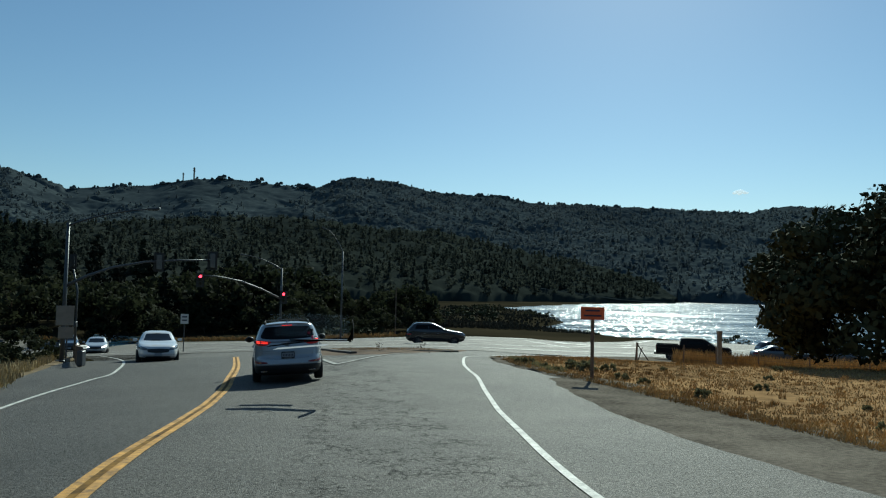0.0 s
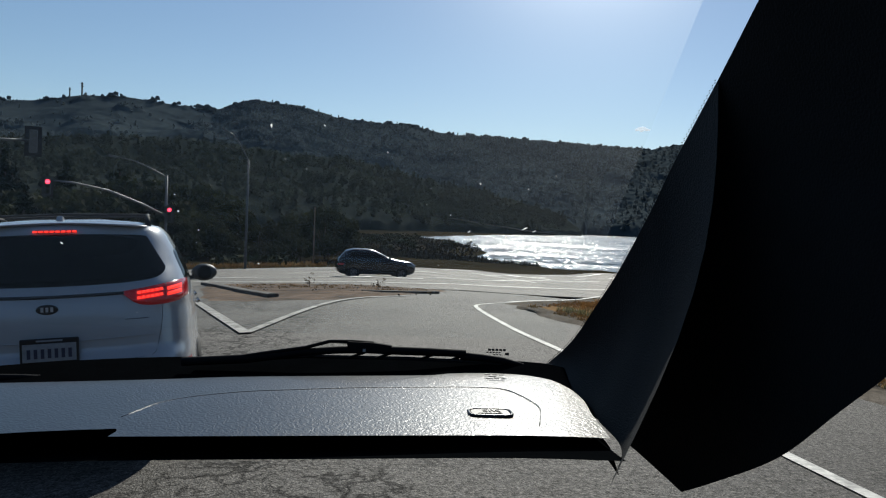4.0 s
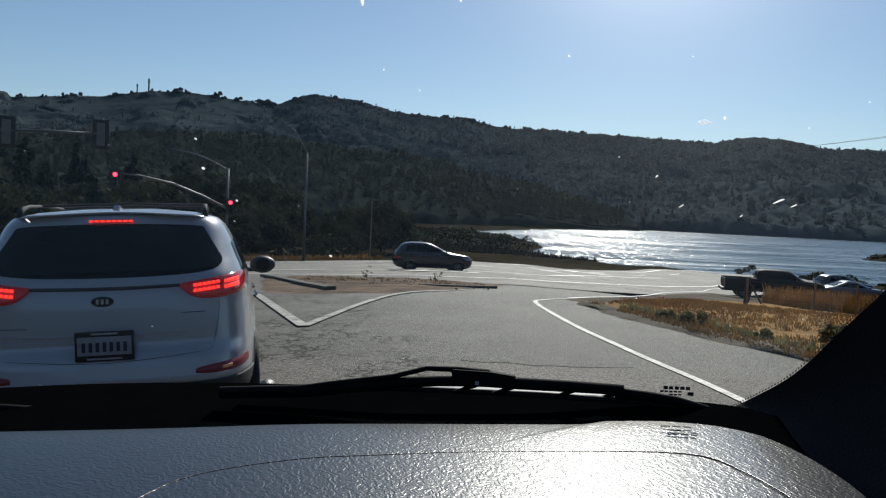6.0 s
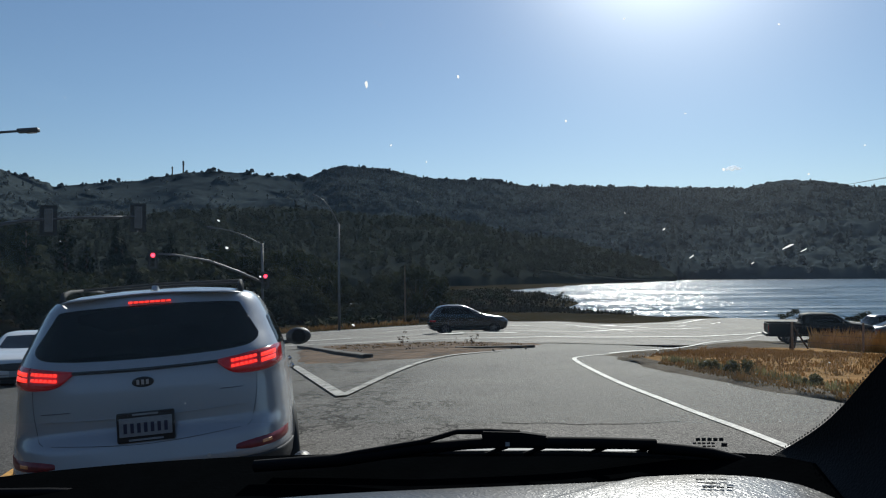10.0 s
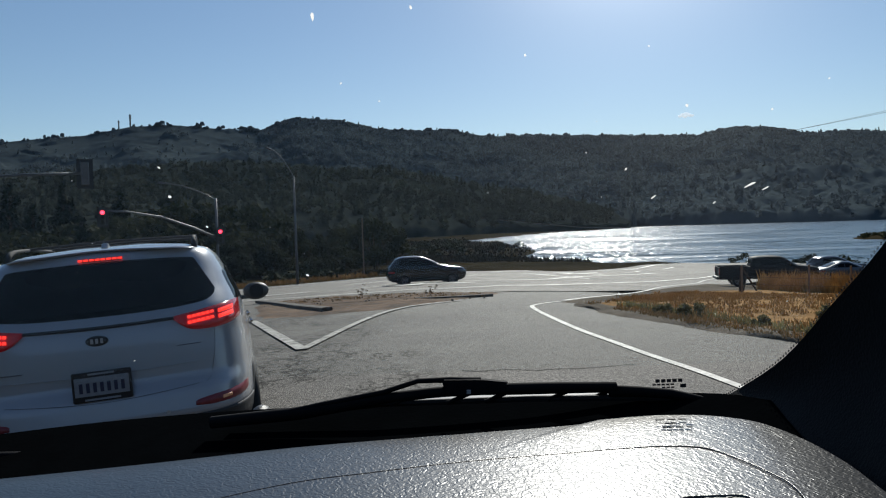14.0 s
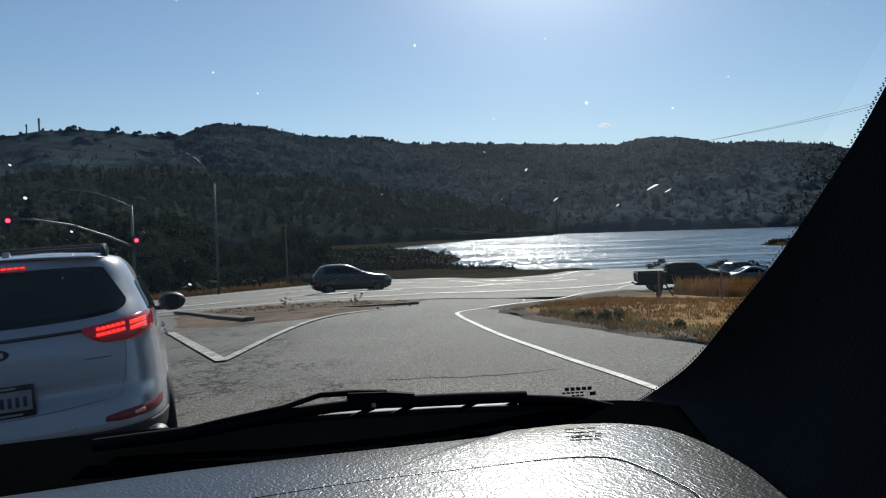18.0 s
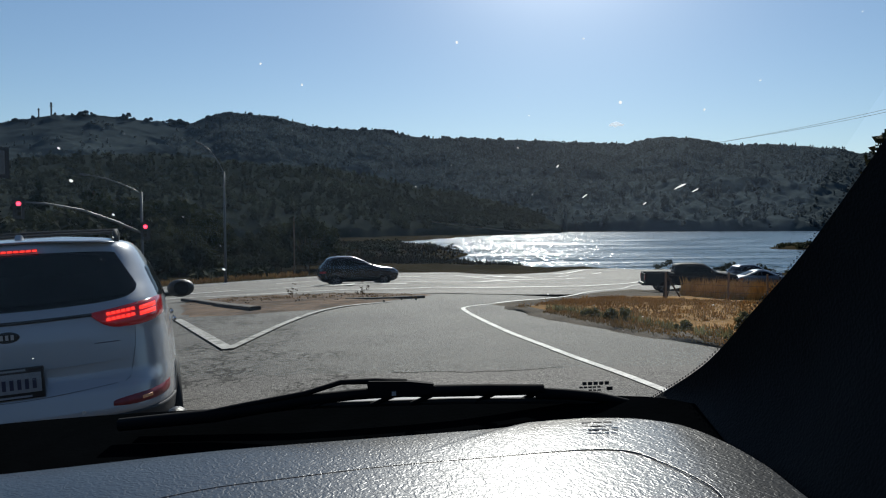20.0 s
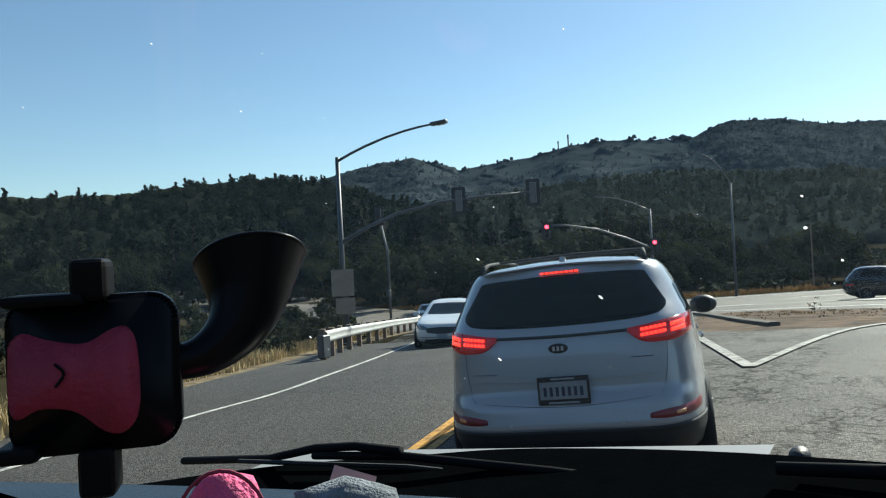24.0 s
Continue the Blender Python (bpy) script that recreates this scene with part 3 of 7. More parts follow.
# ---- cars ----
# white paint greyed and blued: the shade on the car's rear, put into colour
car_white_shaded = mat("shaded_white_paint", (0.355, 0.37, 0.395), 0.25, 0.2, vary=0.04, scale=3, coat=0.6)
car_black = mat("black_car_paint", (0.018, 0.019, 0.022), 0.25, vary=0.1, scale=3, coat=0.6)
car_grey = mat("grey_car_paint", (0.09, 0.10, 0.115), 0.28, vary=0.1, scale=3, coat=0.6)
car_blue = mat("blue_grey_car_paint", (0.07, 0.10, 0.14), 0.28, vary=0.1, scale=3, coat=0.6)
car_silver = mat("silver_car_paint", (0.42, 0.43, 0.45), 0.3, 0.3, vary=0.1, scale=3, coat=0.5)
cladding = mat("dark_cladding", (0.022, 0.023, 0.025), 0.6, vary=0.2, scale=12, bump=0.1, bump_scale=200)
chrome = mat("chrome", (0.65, 0.66, 0.68), 0.15, 1.0, vary=0.05, scale=3)
rim_mat = mat("alloy_rim", (0.16, 0.16, 0.17), 0.35, 0.8, vary=0.1, scale=3)
lamp_red = mat("red_lamp_lens", (0.30, 0.006, 0.008), 0.12, vary=0.15, scale=20, coat=0.5)
fog_red = mat("dull_red_lens", (0.22, 0.03, 0.035), 0.3, vary=0.3, scale=30)
lamp_glow = mat("glowing_red_lens", (0.55, 0.004, 0.006), 0.15, vary=0.1, scale=20, emit=0.30, coat=0.5)
lamp_housing = mat("lit_red_housing", (0.36, 0.003, 0.005), 0.15, vary=0.2, scale=20, emit=0.085, coat=0.5)
lamp_lit = mat("lit_red_lamp", (1.0, 0.035, 0.02), 0.3, vary=0.02, scale=20, emit=1.5)
lamp_amber = mat("amber_reflector", (0.75, 0.30, 0.12), 0.2, vary=0.2, scale=40)
lamp_clear = mat("clear_lamp", (0.12, 0.13, 0.15), 0.1, vary=0.1, scale=20, coat=0.5)
lamp_on = mat("lit_headlamp", (1.0, 0.96, 0.88), 0.2, vary=0.02, scale=20, emit=3.0)
# plate white lowered in colour to stand for the shade it is in
plate_shaded = mat("plate_face", (0.25, 0.275, 0.30), 0.4, vary=0.15, scale=40)
ink = mat("dark_ink", (0.03, 0.035, 0.07), 0.6, vary=0.1, scale=30)


def interp(table, z):
    zs = [r[0] for r in table]
    return [float(np.interp(z, zs, [r[k] for r in table])) for k in range(1, len(table[0]))]


class Shell:
    """A car's outer skin as a stack of rounded level outlines: rows of height, rear y, front y, half width."""

    def __init__(self, table, p=5.0):
        self.table, self.p = table, p

    def at(self, u, z, off=0.0):
        yr, yf, w = interp(self.table, z)
        a = u * math.tau
        c, s, e = math.cos(a), math.sin(a), 2 / self.p
        return Vector(((w + off) * math.copysign(abs(s) ** e, s), (yr + yf) / 2 - ((yf - yr) / 2 + off) * math.copysign(abs(c) ** e, c), z))

    def rear(self, x, z, off=0.0):
        yr, yf, w = interp(self.table, z)
        k = (1 - min(abs(x) / w, 0.9999) ** self.p) ** (1 / self.p)
        return Vector((x, (yr + yf) / 2 - (yf - yr) / 2 * k - off, z))

    def front(self, x, z, off=0.0):
        yr, yf, w = interp(self.table, z)
        k = (1 - min(abs(x) / w, 0.9999) ** self.p) ** (1 / self.p)
        return Vector((x, (yr + yf) / 2 + (yf - yr) / 2 * k + off, z))

    def side(self, sgn, y, z, off=0.0):
        yr, yf, w = interp(self.table, z)
        yy = min(abs(y - (yr + yf) / 2) / ((yf - yr) / 2), 0.9999)
        return Vector((sgn * (w * (1 - yy ** self.p) ** (1 / self.p) + off), y, z))

    def body(self, z0, z1, nz=34, nu=112, cap=True):
        zs = [z0 + (z1 - z0) * k / (nz - 1) for k in range(nz)]
        us = []
        for k in range(nu):
            q = (k % (nu // 4)) / (nu // 4)
            q = q - 0.11 * math.sin(q * math.tau)
            us.append((k // (nu // 4) + q) / 4)
        bm = bmesh.new()
        rings = [[bm.verts.new(self.at(u, z)) for u in us] for z in zs]
        for a, b in zip(rings, rings[1:]):
            for k in range(nu):
                bm.faces.new((a[k], a[(k + 1) % nu], b[(k + 1) % nu], b[k]))
        if cap:
            bm.faces.new(rings[-1])
            bm.faces.new(rings[0])
        bmesh.ops.recalc_face_normals(bm, faces=bm.faces)
        return bm

    def patch(self, which, lo, hi, off, n=14, m=8, sgn=1, rim=-0.012):
        """A skin patch between two polylines lo and hi of (x or y, z), lifted by off, with a turned-in rim."""
        fn = {"rear": lambda a, z, o: self.rear(a, z, o), "front": lambda a, z, o: self.front(a, z, o), "side": lambda a, z, o: self.side(sgn, a, z, o)}[which]
        L, H = catmull(lo, n), catmull(hi, n)
        def at(i, j):
            q = L[i].lerp(H[i], j / (m - 1))
            edge = i in (0, n - 1) or j in (0, m - 1)
            return fn(q.x, q.y, rim if edge else off)
        bm = bmesh.new()
        vs = [[bm.verts.new(at(i, j)) for j in range(m)] for i in range(n)]
        for i in range(n - 1):
            for j in range(m - 1):
                bm.faces.new((vs[i][j], vs[i + 1][j], vs[i + 1][j + 1], vs[i][j + 1]))
        bmesh.ops.recalc_face_normals(bm, faces=bm.faces)
        return bm


def wheel(parent, x, y, r, wide, spokes=5, rim=None):
    """A wheel lying across x: tyre with a rounded shoulder, and a rim of spokes under it."""
    sgn = 1 if x > 0 else -1
    prof = [(0.62, -0.5), (0.9, -0.5), (0.98, -0.38), (1.0, -0.2), (1.0, 0.2), (0.98, 0.38), (0.9, 0.5), (0.62, 0.5)]
    bm = bmesh.new()
    seg = 28
    rings = [[bm.verts.new((x + b * wide, y + a * r * math.cos(k * math.tau / seg), r + a * r * math.sin(k * math.tau / seg))) for k in range(seg)] for a, b in prof]
    for a, b in zip(rings, rings[1:] + rings[:1]):
        for k in range(seg):
            bm.faces.new((a[k], a[(k + 1) % seg], b[(k + 1) % seg], b[k]))
    bmesh.ops.recalc_face_normals(bm, faces=bm.faces)
    tyre = part("tyre", bm, rubber, parent, smooth=True)
    out = x + sgn * wide * 0.42
    parts = [tube([(out - sgn * 0.07, y, r), (out, y, r)], r * 0.13, 12)]
    for k in range(spokes * 2):
        a = (k // 2) * math.tau / spokes + (0.13 if k % 2 else -0.13)
        parts.append(box(0.03, r * 0.5, 0.035, (out - sgn * 0.02, 0, 0), rot=Matrix()))
        b = parts[-1]
        bmesh.ops.translate(b, verts=b.verts, vec=(0, r * 0.36, 0))
        bmesh.ops.rotate(b, verts=b.verts, cent=(0, 0, 0), matrix=Matrix.Rotation(a, 3, "X"))
        bmesh.ops.translate(b, verts=b.verts, vec=(0, y, r))
    ringpts = [(out - sgn * 0.01, y + r * 0.62 * math.cos(k * math.tau / 24), r + r * 0.62 * math.sin(k * math.tau / 24)) for k in range(25)]
    parts.append(tube(ringpts, 0.018, 6, cap=False))
    part("rim", join(*parts), rim or rim_mat, tyre)
    part("brake_disc", tube([(out - sgn * 0.08, y, r), (out - sgn * 0.06, y, r)], r * 0.55, 20), cladding, tyre)
    return tyre


SUV = Shell([(0.20, 0.30, 4.2, 0.80), (0.30, 0.12, 4.36, 0.885), (0.45, 0.03, 4.45, 0.915), (0.58, 0.0, 4.48, 0.925), (0.72, 0.03, 4.48, 0.927), (0.80, 0.075, 4.46, 0.925), (0.95, 0.095, 4.40, 0.918), (1.05, 0.11, 4.15, 0.905), (1.12, 0.125, 3.35, 0.89), (1.22, 0.16, 3.0, 0.868), (1.30, 0.235, 2.85, 0.842), (1.45, 0.375, 2.45, 0.775), (1.55, 0.44, 2.15, 0.715), (1.595, 0.47, 1.95, 0.65), (1.62, 0.62, 1.6, 0.46), (1.635, 0.9, 1.4, 0.25)], 5.5)


def build_suv(m):
    s = SUV
    car = empty("suv", m, "white sport utility car stopped with its brake lamps lit", "car")
    part("body", s.body(0.555, 1.635, 44), car_white_shaded, car, "glossy white body", True)
    part("lower_cladding", s.body(0.20, 0.56, 14, cap=True), cladding, car, "dark grey plastic bumper and sill cladding", True).scale = (1.004, 1.001, 1)
    glass = part("rear_window", s.patch("rear", [(-0.705, 1.335), (-0.685, 1.28), (-0.59, 1.238), (-0.29, 1.212), (0, 1.207), (0.29, 1.212), (0.59, 1.238), (0.685, 1.28), (0.705, 1.335)], [(-0.575, 1.535), (-0.555, 1.552), (-0.46, 1.563), (-0.23, 1.572), (0, 1.575), (0.23, 1.572), (0.46, 1.563), (0.555, 1.552), (0.575, 1.535)], 0.006, 60, 12), glass_dark, car, "dark tinted rear window", True)
    part("tailgate_trim", s.patch("rear", [(-0.62, 1.165), (0, 1.15), (0.62, 1.165)], [(-0.62, 1.195), (0, 1.182), (0.62, 1.195)], 0.012, 22, 4), cladding, car, "dark strip between the tail lamps", True)
    part("tailgate_gap", join(*[s.patch("rear", lo, hi, 0.003, 24, 3) for lo, hi in (([(-0.595, 0.745), (0, 0.705), (0.595, 0.745)], [(-0.595, 0.753), (0, 0.713), (0.595, 0.753)]), ([(0.63, 0.80), (0.66, 0.95), (0.67, 1.10)], [(0.637, 0.80), (0.667, 0.95), (0.677, 1.10)]), ([(-0.63, 0.80), (-0.66, 0.95), (-0.67, 1.10)], [(-0.637, 0.80), (-0.667, 0.95), (-0.677, 1.10)]), ([(0.595, 0.745), (0.624, 0.765), (0.63, 0.80)], [(0.595, 0.753), (0.618, 0.772), (0.637, 0.80)]), ([(-0.595, 0.745), (-0.624, 0.765), (-0.63, 0.80)], [(-0.595, 0.753), (-0.618, 0.772), (-0.637, 0.80)]))]), rubber, car)
    part("tailgate_crease", s.patch("rear", [(-0.66, 0.885), (0, 0.868), (0.66, 0.885)], [(-0.66, 0.895), (0, 0.88), (0.66, 0.895)], 0.01, 20, 3), car_white_shaded, car, smooth=True)
    for sg in (-1, 1):
        def f(pts):
            return [(sg * a, b) for a, b in pts]
        lamp = part("tail_lamp", s.patch("rear", f([(0.42, 1.17), (0.52, 1.09), (0.64, 1.075), (0.76, 1.085), (0.855, 1.12)]), f([(0.42, 1.185), (0.52, 1.205), (0.64, 1.225), (0.76, 1.245), (0.862, 1.26)]), 0.022, 20, 8), lamp_housing, car, "red tail lamp, lit", True)
        for z0 in (1.128, 1.164):
            for q in range(6):
                q0 = 0.515 + 0.028 * q
                z1 = z0 + 0.0031 * q
                part("lit_segment", s.patch("rear", f([(q0, z1), (q0 + 0.025, z1 + 0.002)]), f([(q0, z1 + 0.019), (q0 + 0.020, z1 + 0.021)]), 0.034, 3, 3, rim=0.029), lamp_lit, lamp, "glowing red light segment")
            part("lit_strip", s.patch("rear", f([(0.705, z0 + 0.012), (0.80, z0 + 0.024)]), f([(0.705, z0 + 0.036), (0.80, z0 + 0.052)]), 0.034, 6, 3, rim=0.028), lamp_lit, lamp, "glowing red light strip")
        part("lit_lens", s.patch("rear", f([(0.50, 1.108), (0.68, 1.108)]), f([(0.50, 1.20), (0.68, 1.225)]), 0.0255, 8, 5), lamp_glow, lamp, "glowing red lens")
        part("lamp_divider", s.patch("rear", f([(0.690, 1.085), (0.698, 1.085)]), f([(0.690, 1.235), (0.698, 1.237)]), 0.025, 3, 8), rubber, lamp)
        part("fog_lamp", s.patch("rear", f([(0.51, 0.61), (0.62, 0.595), (0.78, 0.597), (0.86, 0.617)]), f([(0.51, 0.645), (0.62, 0.668), (0.78, 0.682), (0.865, 0.697)]), 0.012, 14, 5), fog_red, car, "dull red bumper reflector", True)
        part("reflector", s.patch("rear", f([(0.67, 0.61), (0.76, 0.612)]), f([(0.67, 0.655), (0.76, 0.662)]), 0.017, 6, 4), lamp_amber, car, "pale bumper lamp")
        part("parking_sensor", tube([s.rear(sg * 0.36, 0.60, -0.01), s.rear(sg * 0.36, 0.60, 0.004)], 0.012, 10), car_silver, car)
        side = part("side_window", s.patch("side", [(0.42, 1.23), (1.5, 1.15), (2.75, 1.12)], [(0.57, 1.45), (1.4, 1.53), (2.12, 1.50)], 0.006, 24, 8, sg), glass_dark, car, "tinted side window", True)
        part("pillar", s.patch("side", [(1.46, 1.13), (1.54, 1.13)], [(1.46, 1.5), (1.54, 1.5)], 0.009, 4, 8, sg), rubber, side)
        part("door_handle", box(0.03, 0.22, 0.035, s.side(sg, 1.15, 1.02, 0.02), 0.012), chrome, car)
        part("door_handle", box(0.03, 0.22, 0.035, s.side(sg, 2.05, 1.01, 0.02), 0.012), chrome, car)
        rail = part("roof_rail", tube([(sg * 0.585, 0.60, 1.585), (sg * 0.58, 0.66, 1.63), (sg * 0.575, 0.80, 1.65), (sg * 0.57, 1.3, 1.668), (sg * 0.56, 1.9, 1.655), (sg * 0.55, 2.05, 1.60)], [0.020, 0.017, 0.012, 0.011, 0.011, 0.012], 10), rubber, car, "black roof rail", True)
        mirror = bmesh.new()
        bmesh.ops.create_uvsphere(mirror, u_segments=16, v_segments=10, radius=1, matrix=Matrix.Translation((sg * 1.045, 2.72, 1.17)) @ Matrix.Diagonal((0.125, 0.075, 0.088, 1)))
        mo = part("wing_mirror", mirror, black_plastic, car, "black wing mirror", True)
        part("stalk", box(0.16, 0.05, 0.04, (sg * 0.95, 2.74, 1.12), 0.012), black_plastic, mo)
        part("mirror_glass", tube([(sg * 1.045, 2.652, 1.17), (sg * 1.045, 2.645, 1.17)], 0.068, 18), glass_dark, mo)
        part("wheel_arch", s.patch("side", [(0.50, 0.44), (1.32, 0.44)], [(0.62, 0.80), (1.2, 0.80)], 0.006, 14, 6, sg), cladding, car, "dark arch trim")
        part("exhaust_trim", box(0.16, 0.05, 0.04, (sg * 0.62, 0.09, 0.36), 0.012), chrome, car)
        for y in (0.92, 3.58):
            wheel(car, sg * 0.82, y, 0.345, 0.22)
    hb = part("brake_light", s.patch("rear", [(-0.142, 1.558), (0.142, 1.558)], [(-0.142, 1.579), (0.142, 1.579)], 0.016, 12, 4), lamp_housing, car, "lit red high brake light")
    for k in range(8):
        x0 = -0.136 + 0.0345 * k
        part("lit_segment", s.patch("rear", [(x0, 1.563), (x0 + 0.026, 1.563)], [(x0, 1.574), (x0 + 0.026, 1.574)], 0.024, 3, 3, rim=0.020), lamp_lit, hb)
    part("roof_fin", prism([(0.64, 1.61), (0.84, 1.61), (0.74, 1.652), (0.69, 1.655)], 0.04, "x", -0.02, 0.006), car_silver, car, "small roof aerial fin")
    for y in (1.15, 1.85):
        part("cross_bar", tube([(-0.565, y, 1.664), (0, y, 1.676), (0.565, y, 1.664)], 0.010, 8), rubber, car, "black roof bar")
    part("spoiler", s.patch("rear", [(-0.62, 1.578), (0, 1.60), (0.62, 1.578)], [(-0.52, 1.60), (0, 1.622), (0.52, 1.60)], 0.05, 22, 5), car_white_shaded, car, "white roof spoiler", True)
    pl = part("number_plate", box(0.335, 0.020, 0.184, (0, s.rear(0, 0.72, 0.010).y, 0.820), 0.006), black_plastic, car, "number plate in a black frame")
    y = s.rear(0, 0.72, 0.021).y
    part("plate_face", box(0.305, 0.004, 0.115, (0, y - 0.002, 0.822), 0.001), plate_shaded, pl)
    for k in range(7):
        part("plate_bar", box(0.020, 0.003, 0.060, (-0.117 + 0.039 * k, y - 0.0055, 0.816)), ink, pl)
    part("frame_bar", box(0.20, 0.002, 0.012, (0, y - 0.003, 0.742)), plate_shaded, pl)
    part("frame_bar", box(0.15, 0.002, 0.011, (0, y - 0.003, 0.898)), plate_shaded, pl)
    badge = bmesh.new()
    c = s.rear(-0.02, 1.088, 0.008)
    bmesh.ops.create_uvsphere(badge, u_segments=24, v_segments=8, radius=1, matrix=Matrix.Translation(c) @ Matrix.Diagonal((0.066, 0.008, 0.034, 1)))
    bo = part("badge", badge, black_plastic, car, "oval dark badge", True)
    part("badge_mark", join(*[box(0.016, 0.004, 0.03, (c.x + q, c.y - 0.008, c.z)) for q in (-0.028, 0.0, 0.028)]), car_silver, bo)
    part("model_bar", s.patch("rear", [(0.42, 0.992), (0.60, 0.992)], [(0.42, 1.006), (0.60, 1.006)], 0.006, 8, 3), ink, car)
    part("model_bar", s.patch("rear", [(-0.64, 0.93), (-0.42, 0.93)], [(-0.64, 0.942), (-0.42, 0.942)], 0.006, 8, 3), ink, car)
    return car


suv_y = 4.525
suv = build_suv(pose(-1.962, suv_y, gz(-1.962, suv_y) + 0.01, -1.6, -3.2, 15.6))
# the body sits lower over its wheels than the level outlines say
LOW_FROM = [0, 0.2, 0.30, 0.56, 1.2, 1.35, 1.55, 1.575, 1.60, 1.635, 1.70]
LOW_TO = [0, 0.2, 0.27, 0.475, 1.10, 1.245, 1.468, 1.50, 1.54, 1.585, 1.65]
for o in suv.children_recursive:
    if o.type == "MESH" and o.name.split(".")[0] not in ("tyre", "rim", "brake_disc"):
        for vtx in o.data.vertices:
            vtx.co.z = float(np.interp(vtx.co.z, LOW_FROM, LOW_TO))


# ---- trees and plants ----
from mathutils.bvhtree import BVHTree

def leaf_cloud(rng, clumps, per, size, flat=0.8, up=0.0):
    """Leaves as small bent quads scattered round clump centres: verts and faces."""
    verts, faces = [], []
    for (cx, cy, cz, r) in clumps:
        for _ in range(per):
            d = rng.normal(size=3)
            d /= np.linalg.norm(d) + 1e-9
            rad = r * (0.55 + 0.45 * rng.random())
            p = np.array((cx, cy, cz)) + d * rad * np.array((1, 1, flat))
            a = rng.normal(size=3)
            a /= np.linalg.norm(a)
            b = np.cross(a, d)
            b /= np.linalg.norm(b) + 1e-9
            s = size * (0.6 + 0.8 * rng.random())
            a, b = a * s, b * s * 0.6
            k = len(verts)
            verts += [tuple(p - a), tuple(p + b), tuple(p + a + np.array((0, 0, up * s))), tuple(p - b)]
            faces += [(k, k + 1, k + 2), (k, k + 2, k + 3)]
    return verts, faces


def mesh_of(name, verts, faces, material, smooth=False):
    me = bpy.data.meshes.new(name)
    me.from_pydata(verts, [], faces)
    me.materials.append(material)
    if smooth:
        me.polygons.foreach_set("use_smooth", [True] * len(me.polygons))
    me.update()
    return me


def build_tree(kind, seed, height, spread, leaf, label, category="tree", per=26, size=0.32):
    """A tree: tapered trunk with limbs, and a crown of leaf clumps. kind: pine, broad or bush."""
    rng = np.random.default_rng(seed)
    tree = new("tree" if kind != "bush" else "bush")
    tagged(tree, label, category)
    clumps, limbs = [], []
    if kind == "pine":
        n = 26
        for k in range(n):
            v = 0.22 + 0.78 * k / (n - 1)
            reach = spread * (1.05 - v) ** 0.75 * (0.7 + 0.6 * rng.random())
            for q in range(3 if v < 0.85 else 1):
                a = rng.random() * math.tau
                d = reach * (0.35 + 0.65 * rng.random())
                clumps.append((d * math.cos(a), d * math.sin(a), v * height + rng.normal() * 0.3, spread * 0.30 * (1.15 - 0.7 * v)))
                if q == 0:
                    limbs.append(((0, 0, v * height * 0.95), (d * math.cos(a), d * math.sin(a), v * height)))
    else:
        n = (34 if spread < 5.5 else 60) if kind == "broad" else 16
        for k in range(n):
            a, e = rng.random() * math.tau, rng.random() ** 0.6
            d = spread * math.sqrt(rng.random()) * (0.95 if kind == "broad" else 1)
            lo = (0.30 if spread < 5.5 else 0.08) if kind == "broad" else 0.12
            z = height * (lo + (1 - lo) * e * (1 - 0.55 * (d / spread) ** 2))
            clumps.append((d * math.cos(a), d * math.sin(a), z, spread * (0.20 + 0.16 * rng.random())))
            if k % 4 == 0:
                limbs.append(((0, 0, height * 0.22), (d * math.cos(a) * 0.9, d * math.sin(a) * 0.9, z)))
    bm = tube([(0, 0, -0.6), (0.03 * height * rng.normal() * 0.3, 0, height * 0.35), (0, 0.05, height * (0.92 if kind == "pine" else 0.6))], [height * 0.022, height * 0.017, height * 0.004], 8)
    for a, b in limbs:
        mid = (Vector(a) + Vector(b)) / 2 + Vector((0, 0, 0.04 * height))
        bm = join(bm, tube([a, mid, b], [height * 0.008, height * 0.006, height * 0.002], 5, cap=False))
    part("trunk", bm, bark, tree)
    v, f = leaf_cloud(rng, clumps, per, size, 0.7)
    crown = new("crown", mesh_of("crown", v, f, leaf))
    crown.parent = tree
    return tree


leaf_pine = mat("pine_needles", (0.016, 0.021, 0.014), 0.9, vary=0.45, scale=0.6, rgb2=(0.036, 0.042, 0.024), wide=0.15, random_piece=0.3, spec=0.05)
pines = [build_tree("pine", 10 + k, h, s, leaf_pine, "dark green pine with a ragged pointed crown", per=18, size=0.42) for k, (h, s) in enumerate(((15, 4.2), (12.5, 3.8), (17, 4.6)))]
broads = [build_tree("broad", 30 + k, h, s, leaf_olive if k else leaf_dark, "dense dark olive broadleaf tree", per=34, size=0.40) for k, (h, s) in enumerate(((9, 5.0), (7.5, 4.4), (6.0, 4.0)))]
leaf_brush = mat("brush_leaves", (0.040, 0.045, 0.022), 0.9, vary=0.4, scale=0.9, rgb2=(0.085, 0.085, 0.042), wide=0.2, random_piece=0.3, spec=0.05)
bushes = [build_tree("bush", 50 + k, h, s, leaf_brush if k else leaf_olive, "low dark green scrub bush", "bush", per=40, size=0.14) for k, (h, s) in enumerate(((2.2, 1.9), (1.6, 1.5)))]
for o in pines + broads:
    tagged(o, group="trees beyond the highway")
for o in bushes:
    tagged(o, group="roadside bushes")
rng = random.Random(4)
first = set()


